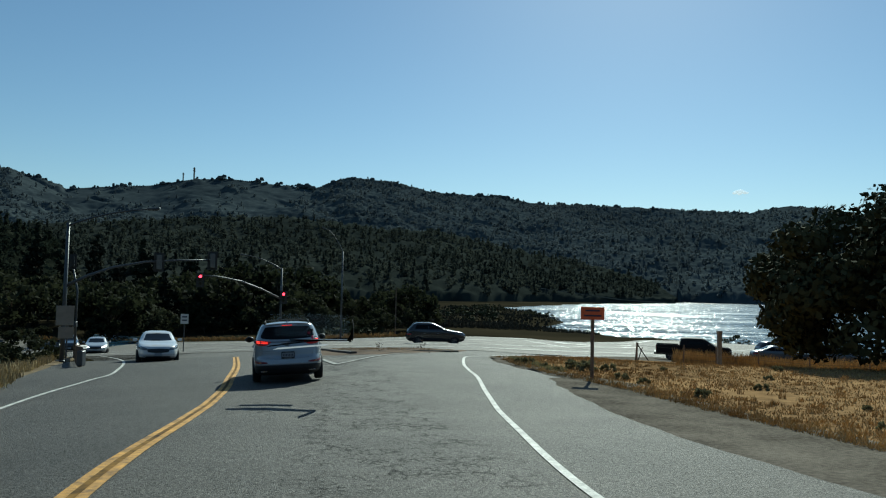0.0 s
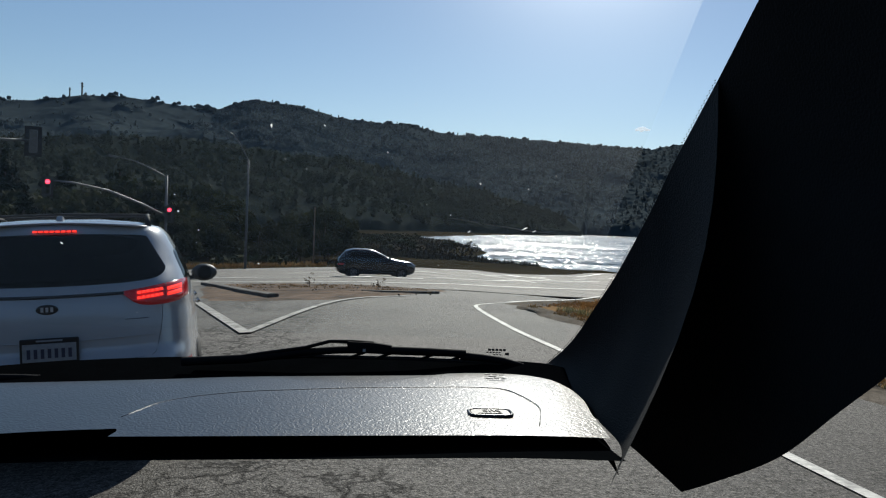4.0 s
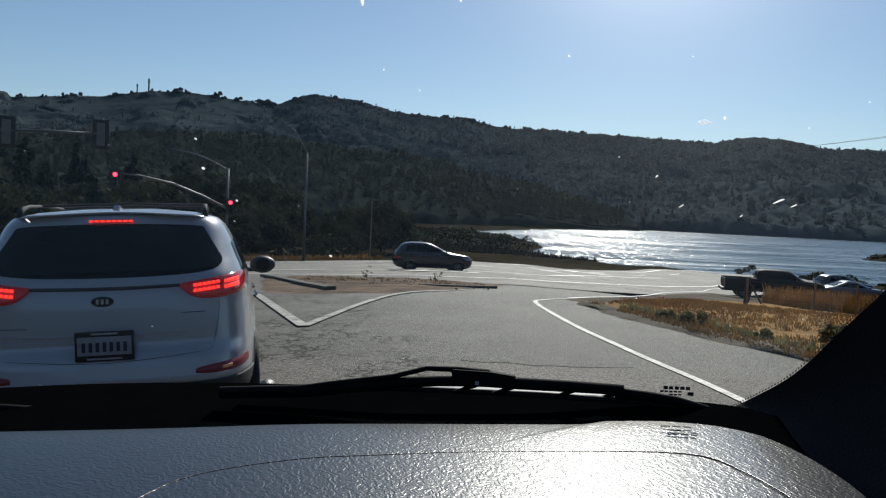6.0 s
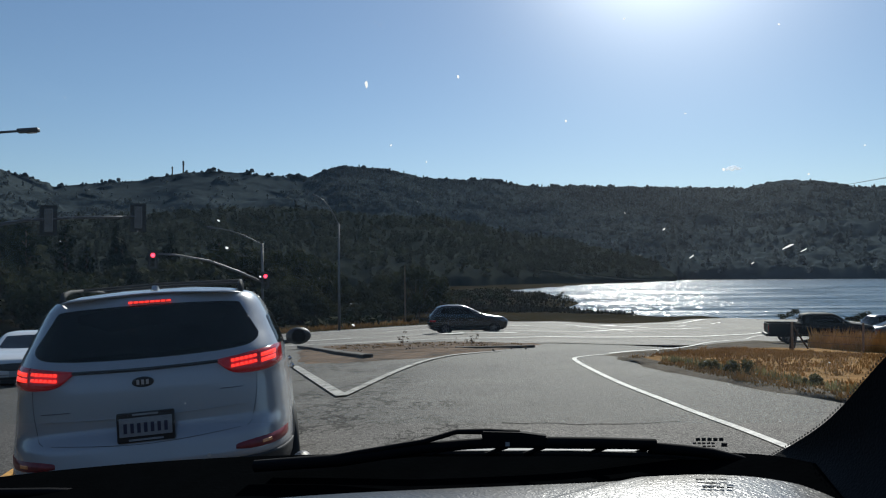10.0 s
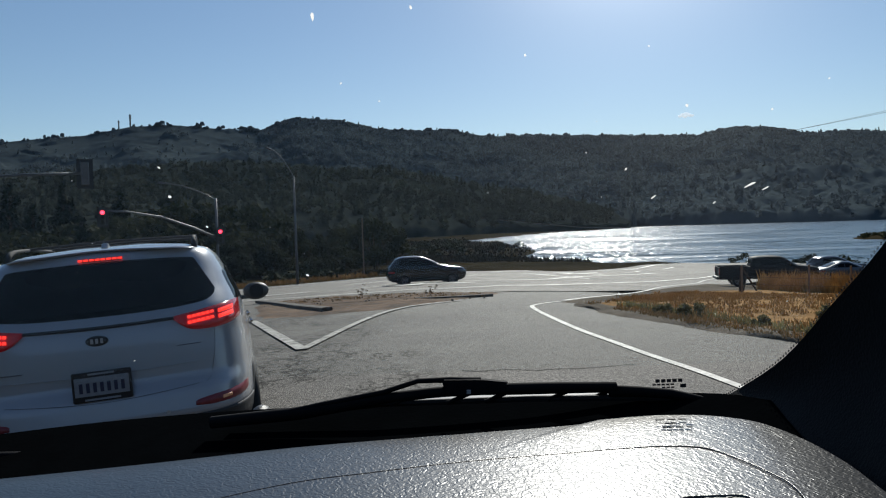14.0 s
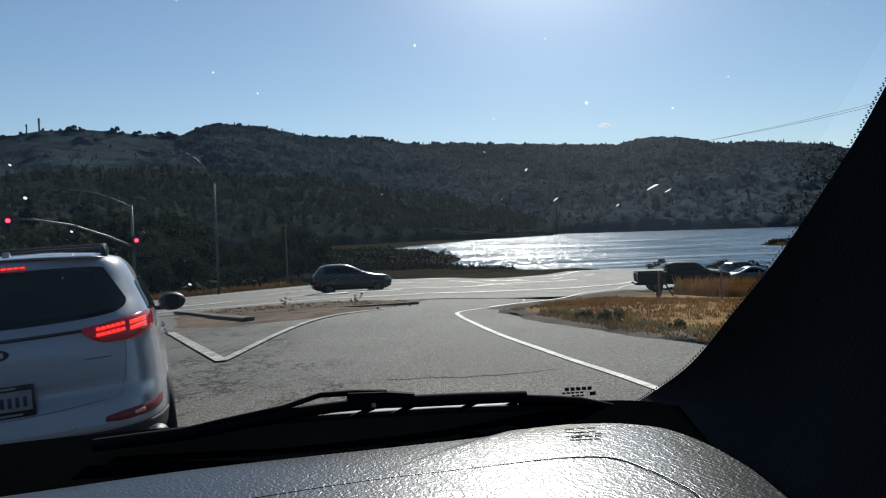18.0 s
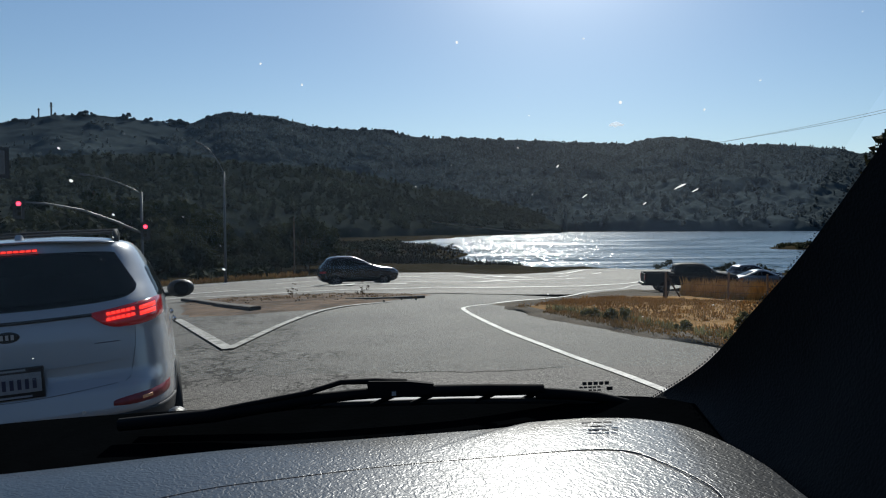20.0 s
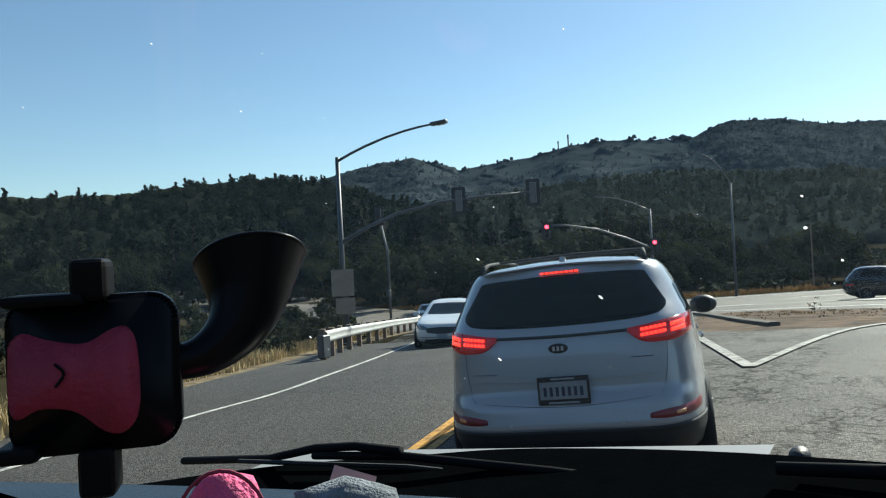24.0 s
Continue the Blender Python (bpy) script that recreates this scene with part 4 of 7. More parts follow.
def plant(src, x, y, s=1.0, sink=0.1):
    m = pose(x, y, ground_z(x, y) - sink, 0, 0, rng.uniform(0, 360))
    if src.name not in first:
        first.add(src.name)
        src.matrix_world = m
        src.scale = (s, s, s * rng.uniform(0.9, 1.1))
        return src
    c = copy_thing(src, m)
    c.scale = (s, s, s * rng.uniform(0.9, 1.1))
    return c


def polar(az, d):
    return -math.sin(radians(az)) * d, math.cos(radians(az)) * d


for k in range(96):
    az = 3 + 64 * (k + rng.random()) / 96
    d = rng.uniform(100, 170) if az < 28 else rng.uniform(112, 190)
    x, y = polar(az, d)
    tall = 0.62 + 0.4 * min(max((az - 2) / 30, 0), 1)
    if az > 14 and rng.random() < 0.62:
        plant(rng.choice(pines), x, y, tall * rng.uniform(0.7, 1.05) * d / 135 * (1.0 if az < 34 else 0.72))
    else:
        plant(rng.choice(broads), x, y, rng.uniform(0.6, 1.05) * (0.55 + 0.45 * tall))
for k in range(46):
    az = 4 + 60 * (k + rng.random()) / 46
    x, y = polar(az, rng.uniform(88, 104) if az < 30 else rng.uniform(104, 118))
    plant(rng.choice(broads[1:]), x, y, rng.uniform(0.3, 0.55))
for az, d, s in [(-21.9, 106, 0.7), (-22.6, 106, 1.1), (-23.3, 106, 0.7), (-26.6, 100, 0.9), (-27.2, 100, 1.0), (-28.9, 98, 1.0), (-31.5, 96, 1.0), (-6.6, 186, 0.7), (-5.0, 205, 0.9), (-2.4, 240, 1.0), (0.5, 180, 1.1), (-0.9, 265, 0.9)]:
    x, y = polar(az, d)
    plant(rng.choice(bushes), x, y, s, 0.2)
for k in range(26):
    u = k / 25
    x, y = -14.5 - 17 * u + rng.uniform(-2.4, 0.6), 12.5 + 26 * u + rng.uniform(-1, 2.5)
    plant(rng.choice(bushes), x - 1.4, y, rng.uniform(0.4, 0.75) * (0.8 + 0.4 * u), 0.2)
for k in range(30):
    az, d = rng.uniform(39, 62), rng.uniform(24, 60)
    x, y = polar(az, d)
    plant(bushes[0], x, y, rng.uniform(0.6, 1.0), 0.3)
for k in range(90):
    az = 12 + 55 * (k + rng.random()) / 90
    x, y = polar(az, rng.uniform(92, 150) if az < 30 else rng.uniform(104, 165))
    plant(rng.choice(broads), x, y, rng.uniform(0.7, 1.25))
oak = build_tree("broad", 77, 8.2, 6.0, leaf_brush, "large spreading dark green oak beside the dry field", per=620, size=0.17)
oak.matrix_world = pose(21.3, 18.6, ground_z(21.3, 18.6) - 0.5)


# far woods, in a blue-grey that stands for haze over the leaf colour
hazed_wood = mat("hazed_woods", (0.090, 0.114, 0.130), 0.95, vary=0.25, scale=0.05, rgb2=(0.116, 0.138, 0.148), wide=0.008, spec=0.0)
thin_leaf(hazed_wood, 0.45)


def far_trees(name, hill, count, a0, a1, d0, d1, clumps, per, size, scale, material, seed, label, skip=None):
    """Small ragged trees scattered over a hill, as one object."""
    r = np.random.default_rng(seed)
    kinds = []
    for k in range(6):
        cl = []
        for q in range(clumps):
            t = q / clumps
            rad = (2.6 * (1 - 0.75 * t) if k % 3 == 0 else 3.6 * math.sqrt(max(1 - (1.5 * t - 0.6) ** 2, 0.05)))
            a = r.random() * math.tau
            d = rad * 0.7 * r.random()
            cl.append((d * math.cos(a), d * math.sin(a), (8.5 if k % 3 == 0 else 5.0) * t + 0.6, rad * 0.62))
        v, f = leaf_cloud(r, cl, per, size, 0.8)
        kinds.append((np.array(v), np.array(f)))
    top = BVHTree.FromPolygons([v.co for v in hill.data.vertices], [tuple(p.vertices) for p in hill.data.polygons])
    verts, faces, base = [], [], 0
    for _ in range(count):
        az = r.uniform(a0, a1)
        d = math.sqrt(r.uniform(d0(az) ** 2, d1 ** 2))
        x, y = polar(az, d)
        if skip and skip(x, y) > 0.5 and r.random() < 0.9:
            continue
        spot = top.ray_cast(Vector((x, y, 900)), Vector((0, 0, -1)))[0]
        if not spot:
            continue
        v, f = kinds[r.integers(6)]
        s, a = scale * r.uniform(0.6, 1.25), r.random() * math.tau
        rot = np.array(((math.cos(a), -math.sin(a), 0), (math.sin(a), math.cos(a), 0), (0, 0, 1)))
        verts.append(v @ rot.T * s + np.array((x, y, spot.z - 0.8 * s)))
        faces.append(f + base)
        base += len(v)
    me = mesh_of(name, np.concatenate(verts).tolist(), np.concatenate(faces).tolist(), material)
    return tagged(new(name, me), label, "woods", kind="stuff")


# leaf tones follow the same steps of haze put into colour
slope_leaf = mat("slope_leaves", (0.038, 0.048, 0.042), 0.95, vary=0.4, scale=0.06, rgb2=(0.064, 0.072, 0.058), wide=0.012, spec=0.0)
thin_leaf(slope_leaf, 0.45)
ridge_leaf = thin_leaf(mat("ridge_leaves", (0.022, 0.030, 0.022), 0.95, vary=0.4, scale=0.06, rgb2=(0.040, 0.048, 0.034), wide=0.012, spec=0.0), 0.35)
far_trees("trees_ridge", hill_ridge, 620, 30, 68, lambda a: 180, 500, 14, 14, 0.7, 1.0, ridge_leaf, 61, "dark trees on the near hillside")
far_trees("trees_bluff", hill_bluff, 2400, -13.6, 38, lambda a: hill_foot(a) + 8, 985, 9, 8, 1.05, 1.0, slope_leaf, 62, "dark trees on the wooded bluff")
far_trees("trees_far", hill_far, 8800, -43, 42, lambda a: hill_foot(a) + 8 if a < -15 else 1012, 2185, 8, 7, 1.25, 1.25, hazed_wood, 63, "dark trees on the far hillside", bare_top)
# rounded trees along the crest
cv, cf = [], []
rr = np.random.default_rng(8)
for k in range(560):
    az = rr.uniform(-42, 60)
    near_ridge = 38 < az
    on_top = 12.0 < az < 33
    if on_top and rr.random() < 0.35:
        continue
    el = float(np.interp(az, SKY_AZ, SKY_EL))
    d = 2195.0
    if near_ridge:
        el, d = float(np.interp(az, RIDGE_AZ, RIDGE_EL)), 515.0
    x, y = polar(az, d)
    z = math.tan(radians(el)) * d + 1.45
    h = (5 + 14 * rr.random() ** 2.5) * (0.42 if near_ridge else 1.0)
    wdt = h * rr.uniform(0.5, 1.1)
    for q in range(3):
        c0 = np.array((x + rr.normal() * wdt * 0.5, y + rr.normal() * wdt * 0.4, z - 3 + h * (0.15 + 0.22 * q)))
        s = wdt * (0.8 - 0.16 * q)
        i0 = len(cv)
        for up, rad in ((-0.25, 0.9), (0.12, 0.85), (0.27, 0.45)):
            for a in range(6):
                cv.append(tuple(c0 + np.array((math.cos(a * 1.047) * s * rad, math.sin(a * 1.047) * s * rad, up * h)) * rr.uniform(0.8, 1.2)))
        cf += [(i0 + b + a, i0 + b + (a + 1) % 6, i0 + b + 6 + (a + 1) % 6, i0 + b + 6 + a) for b in (0, 6) for a in range(6)] + [tuple(range(i0 + 12, i0 + 18))]
tagged(new("crest_trees", mesh_of("crest_trees", cv, cf, hazed_wood, True)), "small rounded trees standing along the hilltops", "trees", kind="stuff")

# low brush between the highway and the lake
br = np.random.default_rng(15)
spots = []
while len(spots) < 1300:
    az, d = br.uniform(7, 62), br.uniform(80, 150)
    x, y = polar(az, d)
    if y > 76 - 0.5 * x and shore(x, y) > 1.0 and noise.noise((x * 0.06, y * 0.06, 4)) > -0.35:
        s = br.uniform(0.35, 1.0) if az > 4 else br.uniform(0.15, 0.4)
        spots.append((x, y, ground_z(x, y) + 0.35 * s, s))
for _ in range(700):
    az, d = br.uniform(-2.5, 15), br.uniform(150, 330)
    x, y = polar(az, d)
    if shore(x, y) > 2.0 and noise.noise((x * 0.04, y * 0.04, 9)) > -0.15:
        s = br.uniform(0.4, 1.3)
        spots.append((x, y, ground_z(x, y) + 0.4 * s, s))
v, f = leaf_cloud(br, spots, 16, 0.38, 0.7)
tagged(new("shore_brush", mesh_of("shore_brush", v, f, leaf_brush)), "low dark olive brush on the lake shore", "brush", kind="stuff")

# low islet near the shore
def islet_vert(i, j):
    u, a = i / 8, j * math.tau / 28
    r = u * (1 + 0.18 * noise.noise((math.cos(a) * 1.5, math.sin(a) * 1.5, 3)))
    x, y = 124 + 15 * r * math.cos(a) + 6 * r * math.sin(a), 196 + 15 * r * math.sin(a)
    return (x, y, LAKE_Z - 0.3 + 1.5 * (1 - u * u) + 0.25 * noise.noise((x * 0.4, y * 0.4, 2)))


iv, if_ = grid(9, 29, islet_vert)
tagged(link("islet", iv, if_, far_land, True), "low brushy islet near the lake shore", "islet", kind="structure")
ir = np.random.default_rng(33)
spots = []
for _ in range(60):
    a, r = ir.uniform(0, math.tau), math.sqrt(ir.random()) * 0.8
    spots.append((124 + 15 * r * math.cos(a) + 6 * r * math.sin(a), 196 + 15 * r * math.sin(a), LAKE_Z + 1.1 * (1 - r * r) + 0.2, ir.uniform(0.5, 1.3)))
v, f = leaf_cloud(ir, spots, 22, 0.42, 0.7)
tagged(new("islet_brush", mesh_of("islet_brush", v, f, leaf_olive)), "dark brush on the islet", "brush", kind="stuff")

# one small cloud low over the hill; emission stands for sunlight through it
cloud_mat = mat("cloud_glow", (0.80, 0.86, 0.92), 1.0, vary=0.02, scale=0.01, spec=0.0, emit=0.72)
ccx, ccy = polar(-18.9, 4000)
cb = bmesh.new()
for k, (dx, dz, r) in enumerate(((-24, -2, 11), (-10, 3, 15), (6, 4, 17), (22, -1, 13), (34, -3, 8), (-2, -4, 14))):
    side = Vector((ccy, -ccx, 0)).normalized() * dx
    bmesh.ops.create_icosphere(cb, subdivisions=3, radius=1, matrix=Matrix.Translation((ccx + side.x, ccy + side.y, 1.45 + math.tan(radians(7.5)) * 4000 + dz)) @ Matrix.Diagonal((r, r, r * 0.62, 1)))
for vtx in cb.verts:
    vtx.co += Vector((1, 1, 0.8)) * 4 * noise.fractal(vtx.co * 0.07, 0.9, 2.0, 4)
cme = bpy.data.meshes.new("cloud")
cb.to_mesh(cme)
cb.free()
cme.materials.append(cloud_mat)
cme.polygons.foreach_set("use_smooth", [True] * len(cme.polygons))
tagged(new("cloud", cme), "one small white cloud low over the hills", "cloud", kind="structure")

# the road cut that runs along the bluff
top = BVHTree.FromPolygons([v.co for v in hill_bluff.data.vertices], [tuple(p.vertices) for p in hill_bluff.data.polygons])
cut = []
for k in range(40):
    az = -2.0 - 12.3 * k / 39
    el = float(np.interp(az, [-14.6, -11.2, -7.7, -4.0, 0.0], [-0.45, -0.29, 0.13, 0.62, 1.15]))
    ray = Vector((-math.sin(radians(az)) * math.cos(radians(el)), math.cos(radians(az)) * math.cos(radians(el)), math.sin(radians(el))))
    hit = top.ray_cast(Vector((0, 0, 1.45)), ray)[0]
    if hit:
        cut.append(hit - ray * 6)
if len(cut) > 3:
    verts = [(p.x, p.y, p.z + q) for p in cut for q in (-0.25, 0.35)]
    tagged(link("road_cut", verts, [(2 * i, 2 * i + 1, 2 * i + 3, 2 * i + 2) for i in range(len(cut) - 1)], gravel_soil), "thin pale road cut along the wooded bluff", "road", kind="structure")


# ---- verge, field and island ----
shoulder = ribbon("shoulder", [(14.2, -42), (8.9, -18), (7.2, -10), (6.3, -5.9), (5.75, -3.0), (5.05, 4.4), (4.95, 8.0)], [(19, -42), (13.0, -18), (10.6, -10), (9.6, -5.0), (9.0, -0.5), (7.8, 5.0), (6.6, 9.0)], 60, 10, 0.018, gravel_soil, "strip of grey gravel and soil beside the road", "verge", jag=0.25)
field = ribbon("field", [(17.8, -42), (11.9, -18), (9.5, -10), (8.5, -5.0), (7.9, -0.5), (6.7, 5.0), (5.1, 9.6), (4.35, 12.6), (3.8, 15.4), (3.65, 18.4), (5.2, 21.0), (9.1, 28.4), (13.7, 34.6)], [(70, -42), (68, -18), (64, -8), (60, 0), (56, 6), (50, 12), (44, 18), (40, 24), (36, 30), (34, 34), (30, 38), (27, 41), (24, 42)], 90, 50, 0.036, dry_soil, "dry golden grass field", "field", jag=0.2)
verge_left = ribbon("verge_left", [(-6, -18), (-9.5, -7), (-12.6, 1.4), (-14.3, 9.0), (-16.0, 14.0), (-27.5, 37)], [(-2.3, -18), (-5.9, -7), (-9.0, 1.4), (-11.4, 7.4), (-13.0, 11.6), (-23.8, 36.1)], 60, 8, 0.03, mat("verge_soil", (0.16, 0.125, 0.085), 0.95, vary=0.45, scale=3.0, bump=0.9, bump_scale=25, rgb2=(0.27, 0.21, 0.135), wide=0.4, spec=0.0), "strip of dry grass beside the road", "verge", jag=0.25)
shoulder_highway = ribbon("shoulder_highway", [(3.3, 20.0), (4.5, 22.2), (6.1, 25.2), (9.2, 32.2), (12.2, 39.4), (17.6, 50.6)], [(3.8, 18.9), (5.5, 21.2), (7.3, 23.9), (10.2, 28.8), (15.0, 34.8), (24, 46)], 50, 8, 0.028, gravel_soil, "grey gravel between the highway and the dry field", "verge", jag=0.2)
island_mat = mat("island_dirt", (0.10, 0.078, 0.060), 0.95, vary=0.5, scale=2.2, bump=1.0, bump_scale=18, rgb2=(0.19, 0.125, 0.082), wide=0.7, spec=0.1)
island = ribbon("traffic_island", [(-4.6, 19.6), (-7.4, 31.4), (-5.4, 33.0)], [(-1.2, 19.2), (1.8, 24.4), (2.6, 26.6)], 26, 18, 0.028, island_mat, "low island of brown dirt and old paving", "traffic island", jag=0.3)
for vtx in island.data.vertices:
    vtx.co.z += 0.05 * max(noise.noise((vtx.co.x * 0.9, vtx.co.y * 0.9, 5)), 0) + 0.02 * noise.noise((vtx.co.x * 3, vtx.co.y * 3, 1))


edge_gravel = ribbon("edge_gravel", [(6.55, 5.0), (4.95, 9.6), (4.2, 12.6), (3.7, 15.4), (3.4, 18.2), (3.75, 19.6)], [(8.2, 5.0), (6.0, 9.6), (5.1, 12.6), (4.5, 15.4), (4.2, 18.2), (4.4, 19.6)], 40, 7, 0.045, gravel_soil, "grey gravel along the edge of the asphalt", "verge", jag=0.45)


def blades(name, n, region, h0, h1, material, label, seed, lean=0.35, width=0.012, tuft=5):
    """Tufts of narrow bent grass blades over a region given as a function of two random numbers."""
    r = np.random.default_rng(seed)
    verts, faces = [], []
    for _ in range(n):
        x, y = region(r.random(), r.random())
        if noise.noise((x * 0.35, y * 0.35, seed)) < -0.45:
            continue
        if y > 80 and shore(x, y) < 0.4:
            continue
        z = ground_z(x, y) + 0.03
        hh = h0 + (h1 - h0) * r.random() ** 2
        for _ in range(tuft):
            a = r.random() * math.tau
            dx, dy = math.cos(a), math.sin(a)
            ox, oy = r.normal(size=2) * 0.06
            w, h = width * r.uniform(0.6, 1.4), hh * r.uniform(0.6, 1.1)
            l = lean * h * r.uniform(0.2, 1.0)
            k = len(verts)
            verts += [(x + ox - dy * w, y + oy + dx * w, z), (x + ox + dy * w, y + oy - dx * w, z), (x + ox + dx * l * 0.4 + dy * w * 0.7, y + oy + dy * l * 0.4 - dx * w * 0.7, z + h * 0.6), (x + ox + dx * l, y + oy + dy * l, z + h)]
            faces += [(k, k + 1, k + 2), (k, k + 2, k + 3)]
    return tagged(new(name, mesh_of(name, verts, faces, material)), label, "grass", kind="stuff")


def field_near(u, v):
    y = -16 + 46 * u
    xl = float(np.interp(y, [-18, -10, -5, -0.5, 5, 9.6, 12.6, 18.5, 21, 23.7, 28.4, 31], [12.0, 9.6, 8.6, 8.0, 6.7, 5.15, 4.4, 3.8, 5.4, 7.0, 9.4, 11.2]))
    return xl + (v ** 1.7) * 26, y


blades("dry_grass", 24000, field_near, 0.03, 0.12, grass_dry, "dry golden grass on the field", 2, 0.7, 0.012, 6)
blades("field_tufts", 900, field_near, 0.07, 0.20, grass_dry, "taller tufts of dry grass on the field", 23, 0.8, 0.012, 14)
fv = catmull([(-60, 85.5), (-45, 80.6), (-34, 77), (-24, 73), (-15, 70), (-6, 69.2)], 60)


def far_verge(u, v):
    p = fv[min(int(u * 60), 59)]
    return p.x + 0.6 * v, p.y + 2.2 * v


blades("far_verge_grass", 2200, far_verge, 0.2, 0.6, grass_dry, "dry grass along the far edge of the highway", 27, 0.5, 0.03, 6)
blades("tall_dry_grass", 4200, lambda u, v: (16.2 + 15 * u, 33.0 + 4.5 * v - 1.5 * u), 0.5, 1.05, grass_dry, "tall golden grass along the fence", 5, 0.3, 0.022, 6)
blades("verge_grass", 3600, lambda u, v: (-9.2 - 15.5 * u - 2.4 * v - 0.3, 4 + 31 * u), 0.10, 0.42, grass_straw, "dry grass along the guardrail", 7, 0.35, 0.014)
blades("verge_grass_near", 2400, lambda u, v: (-7.2 - 3.2 * u - 0.6 - 3.5 * v, -6 + 13 * u), 0.10, 0.40, grass_straw, "dry grass beside the road", 17, 0.35, 0.012)
blades("edge_weeds", 130, lambda u, v: (4.1 + 1.3 * (1 - u) + 0.5 * v, 10.0 + 8.0 * u), 0.06, 0.22, weed_green, "grey green weeds at the asphalt's edge", 9, 0.5, 0.014, 9)
blades("island_weeds", 260, lambda u, v: (-6.2 + 7.8 * u, 28.5 - 5.0 * u + 3.4 * v), 0.02, 0.10, grass_dry, "dry weeds on the traffic island", 11, 0.5, 0.012, 7)
blades("lake_reeds", 5200, lambda u, v: polar(-12 + 26 * u, 106 + 34 * v + 30 * u), 0.25, 0.75, mat("reeds", (0.075, 0.062, 0.035), 0.95, vary=0.4, scale=0.3, rgb2=(0.13, 0.10, 0.055), wide=0.06), "brown reeds along the shore", 13, 0.3, 0.08, 4)
blades("marsh_grass", 5200, lambda u, v: polar(-8 + 22 * u, 118 + 190 * v ** 1.4), 0.3, 1.0, mat("marsh_grass", (0.040, 0.034, 0.020), 0.95, vary=0.5, scale=0.2, rgb2=(0.085, 0.066, 0.036), wide=0.04), "dark brown marsh grass beside the lake", 19, 0.4, 0.16, 5)
weed_spots = [(4.9, 14.2), (4.6, 15.0), (5.35, 12.2), (5.6, 10.6), (7.2, 7.6), (7.6, 6.4), (9.5, 12.0), (8.3, 3.2), (10.5, 5.5), (12, 9.0), (11.2, 1.5), (14, 13.5), (9.8, -2.0), (12.5, -4), (6.3, 11.6), (6.9, 12.3), (7.4, 11.0), (6.6, 10.5)]
weed = build_tree("bush", 91, 0.26, 0.24, weed_green, "small grey green weed clump in the dry grass", "weed", per=50, size=0.032)
tagged(weed, group="weed clumps")
for k, (x, y) in enumerate(weed_spots):
    m = pose(x, y, ground_z(x, y) + 0.02, 0, 0, 47 * k)
    if k == 0:
        weed.matrix_world = m
    else:
        copy_thing(weed, m).scale = [(0.5 if k < 14 else 0.95) + 0.4 * ((k * 37) % 10) / 10] * 3
dry_weed = build_tree("bush", 92, 0.55, 0.22, mat("dry_twigs", (0.22, 0.155, 0.10), 0.95, vary=0.4, scale=5), "dry brown weed standing on the traffic island", "weed", per=6, size=0.028)
tagged(dry_weed, group="island weeds")
dry_weed.matrix_world = pose(-2.6, 27.2, ground_z(-2.6, 27.2) + 0.05)
copy_thing(dry_weed, pose(-0.1, 25.4, ground_z(-0.1, 25.4) + 0.05, 0, 0, 70))
concrete = mat("worn_concrete", (0.085, 0.075, 0.063), 0.9, vary=0.3, scale=8, bump=0.5, bump_scale=40)


def kerb(name, pts, w, h, label):
    c = catmull(pts, 16)
    verts, faces = [], []
    prof = [(-w / 2, -0.1), (-w / 2, h * 0.8), (-w * 0.35, h), (w * 0.35, h), (w / 2, h * 0.8), (w / 2, -0.1)]
    for i, p in enumerate(c):
        t = (c[min(i + 1, 15)] - c[max(i - 1, 0)]).normalized()
        for a, z in prof:
            verts.append((p.x - t.y * a, p.y + t.x * a, ground_z(p.x, p.y) + 0.04 + z))
    for i in range(15):
        faces += [(i * 6 + k, i * 6 + k + 1, i * 6 + k + 7, i * 6 + k + 6) for k in range(5)]
    faces += [tuple(range(6)), tuple(range(90, 96))]
    return tagged(link(name, verts, faces, concrete), label, "kerb", kind="structure")


kerb("kerb_1", [(-2.95, 20.7), (-4.4, 24.2), (-6.2, 29.0), (-7.5, 32.2)], 0.30, 0.10, "dark weathered kerb of the traffic island")
kerb("kerb_2", [(1.9, 24.5), (0.7, 23.9), (-0.6, 23.6)], 0.16, 0.05, "broken kerb of the traffic island")
dirt_dark = mat("dark_dirt", (0.045, 0.032, 0.024), 0.95, vary=0.5, scale=5, bump=0.8, bump_scale=30, spec=0.0)
for k, (pts, w) in enumerate((([(-6.8, 29.6), (-4.6, 28.2), (-2.2, 27.6)], 0.16), ([(-5.6, 27.2), (-3.0, 26.0), (-0.8, 25.4), (0.9, 25.2)], 0.13), ([(-4.6, 24.6), (-2.4, 23.8), (-0.6, 23.4)], 0.18), ([(-6.2, 31.2), (-3.6, 30.0), (-1.4, 28.4), (0.8, 26.6)], 0.14), ([(-3.2, 22.0), (-1.4, 21.6), (0.1, 22.2)], 0.10))):
    stripe("old_paving_edge_%d" % (k + 1), [(x + 0.12 * noise.noise((x * 2, y * 2, k)), y) for x, y in pts], w, dirt_dark, "dark ragged edge of old paving", 30, 0.075)
ib = np.random.default_rng(44)
rv, rf = [], []
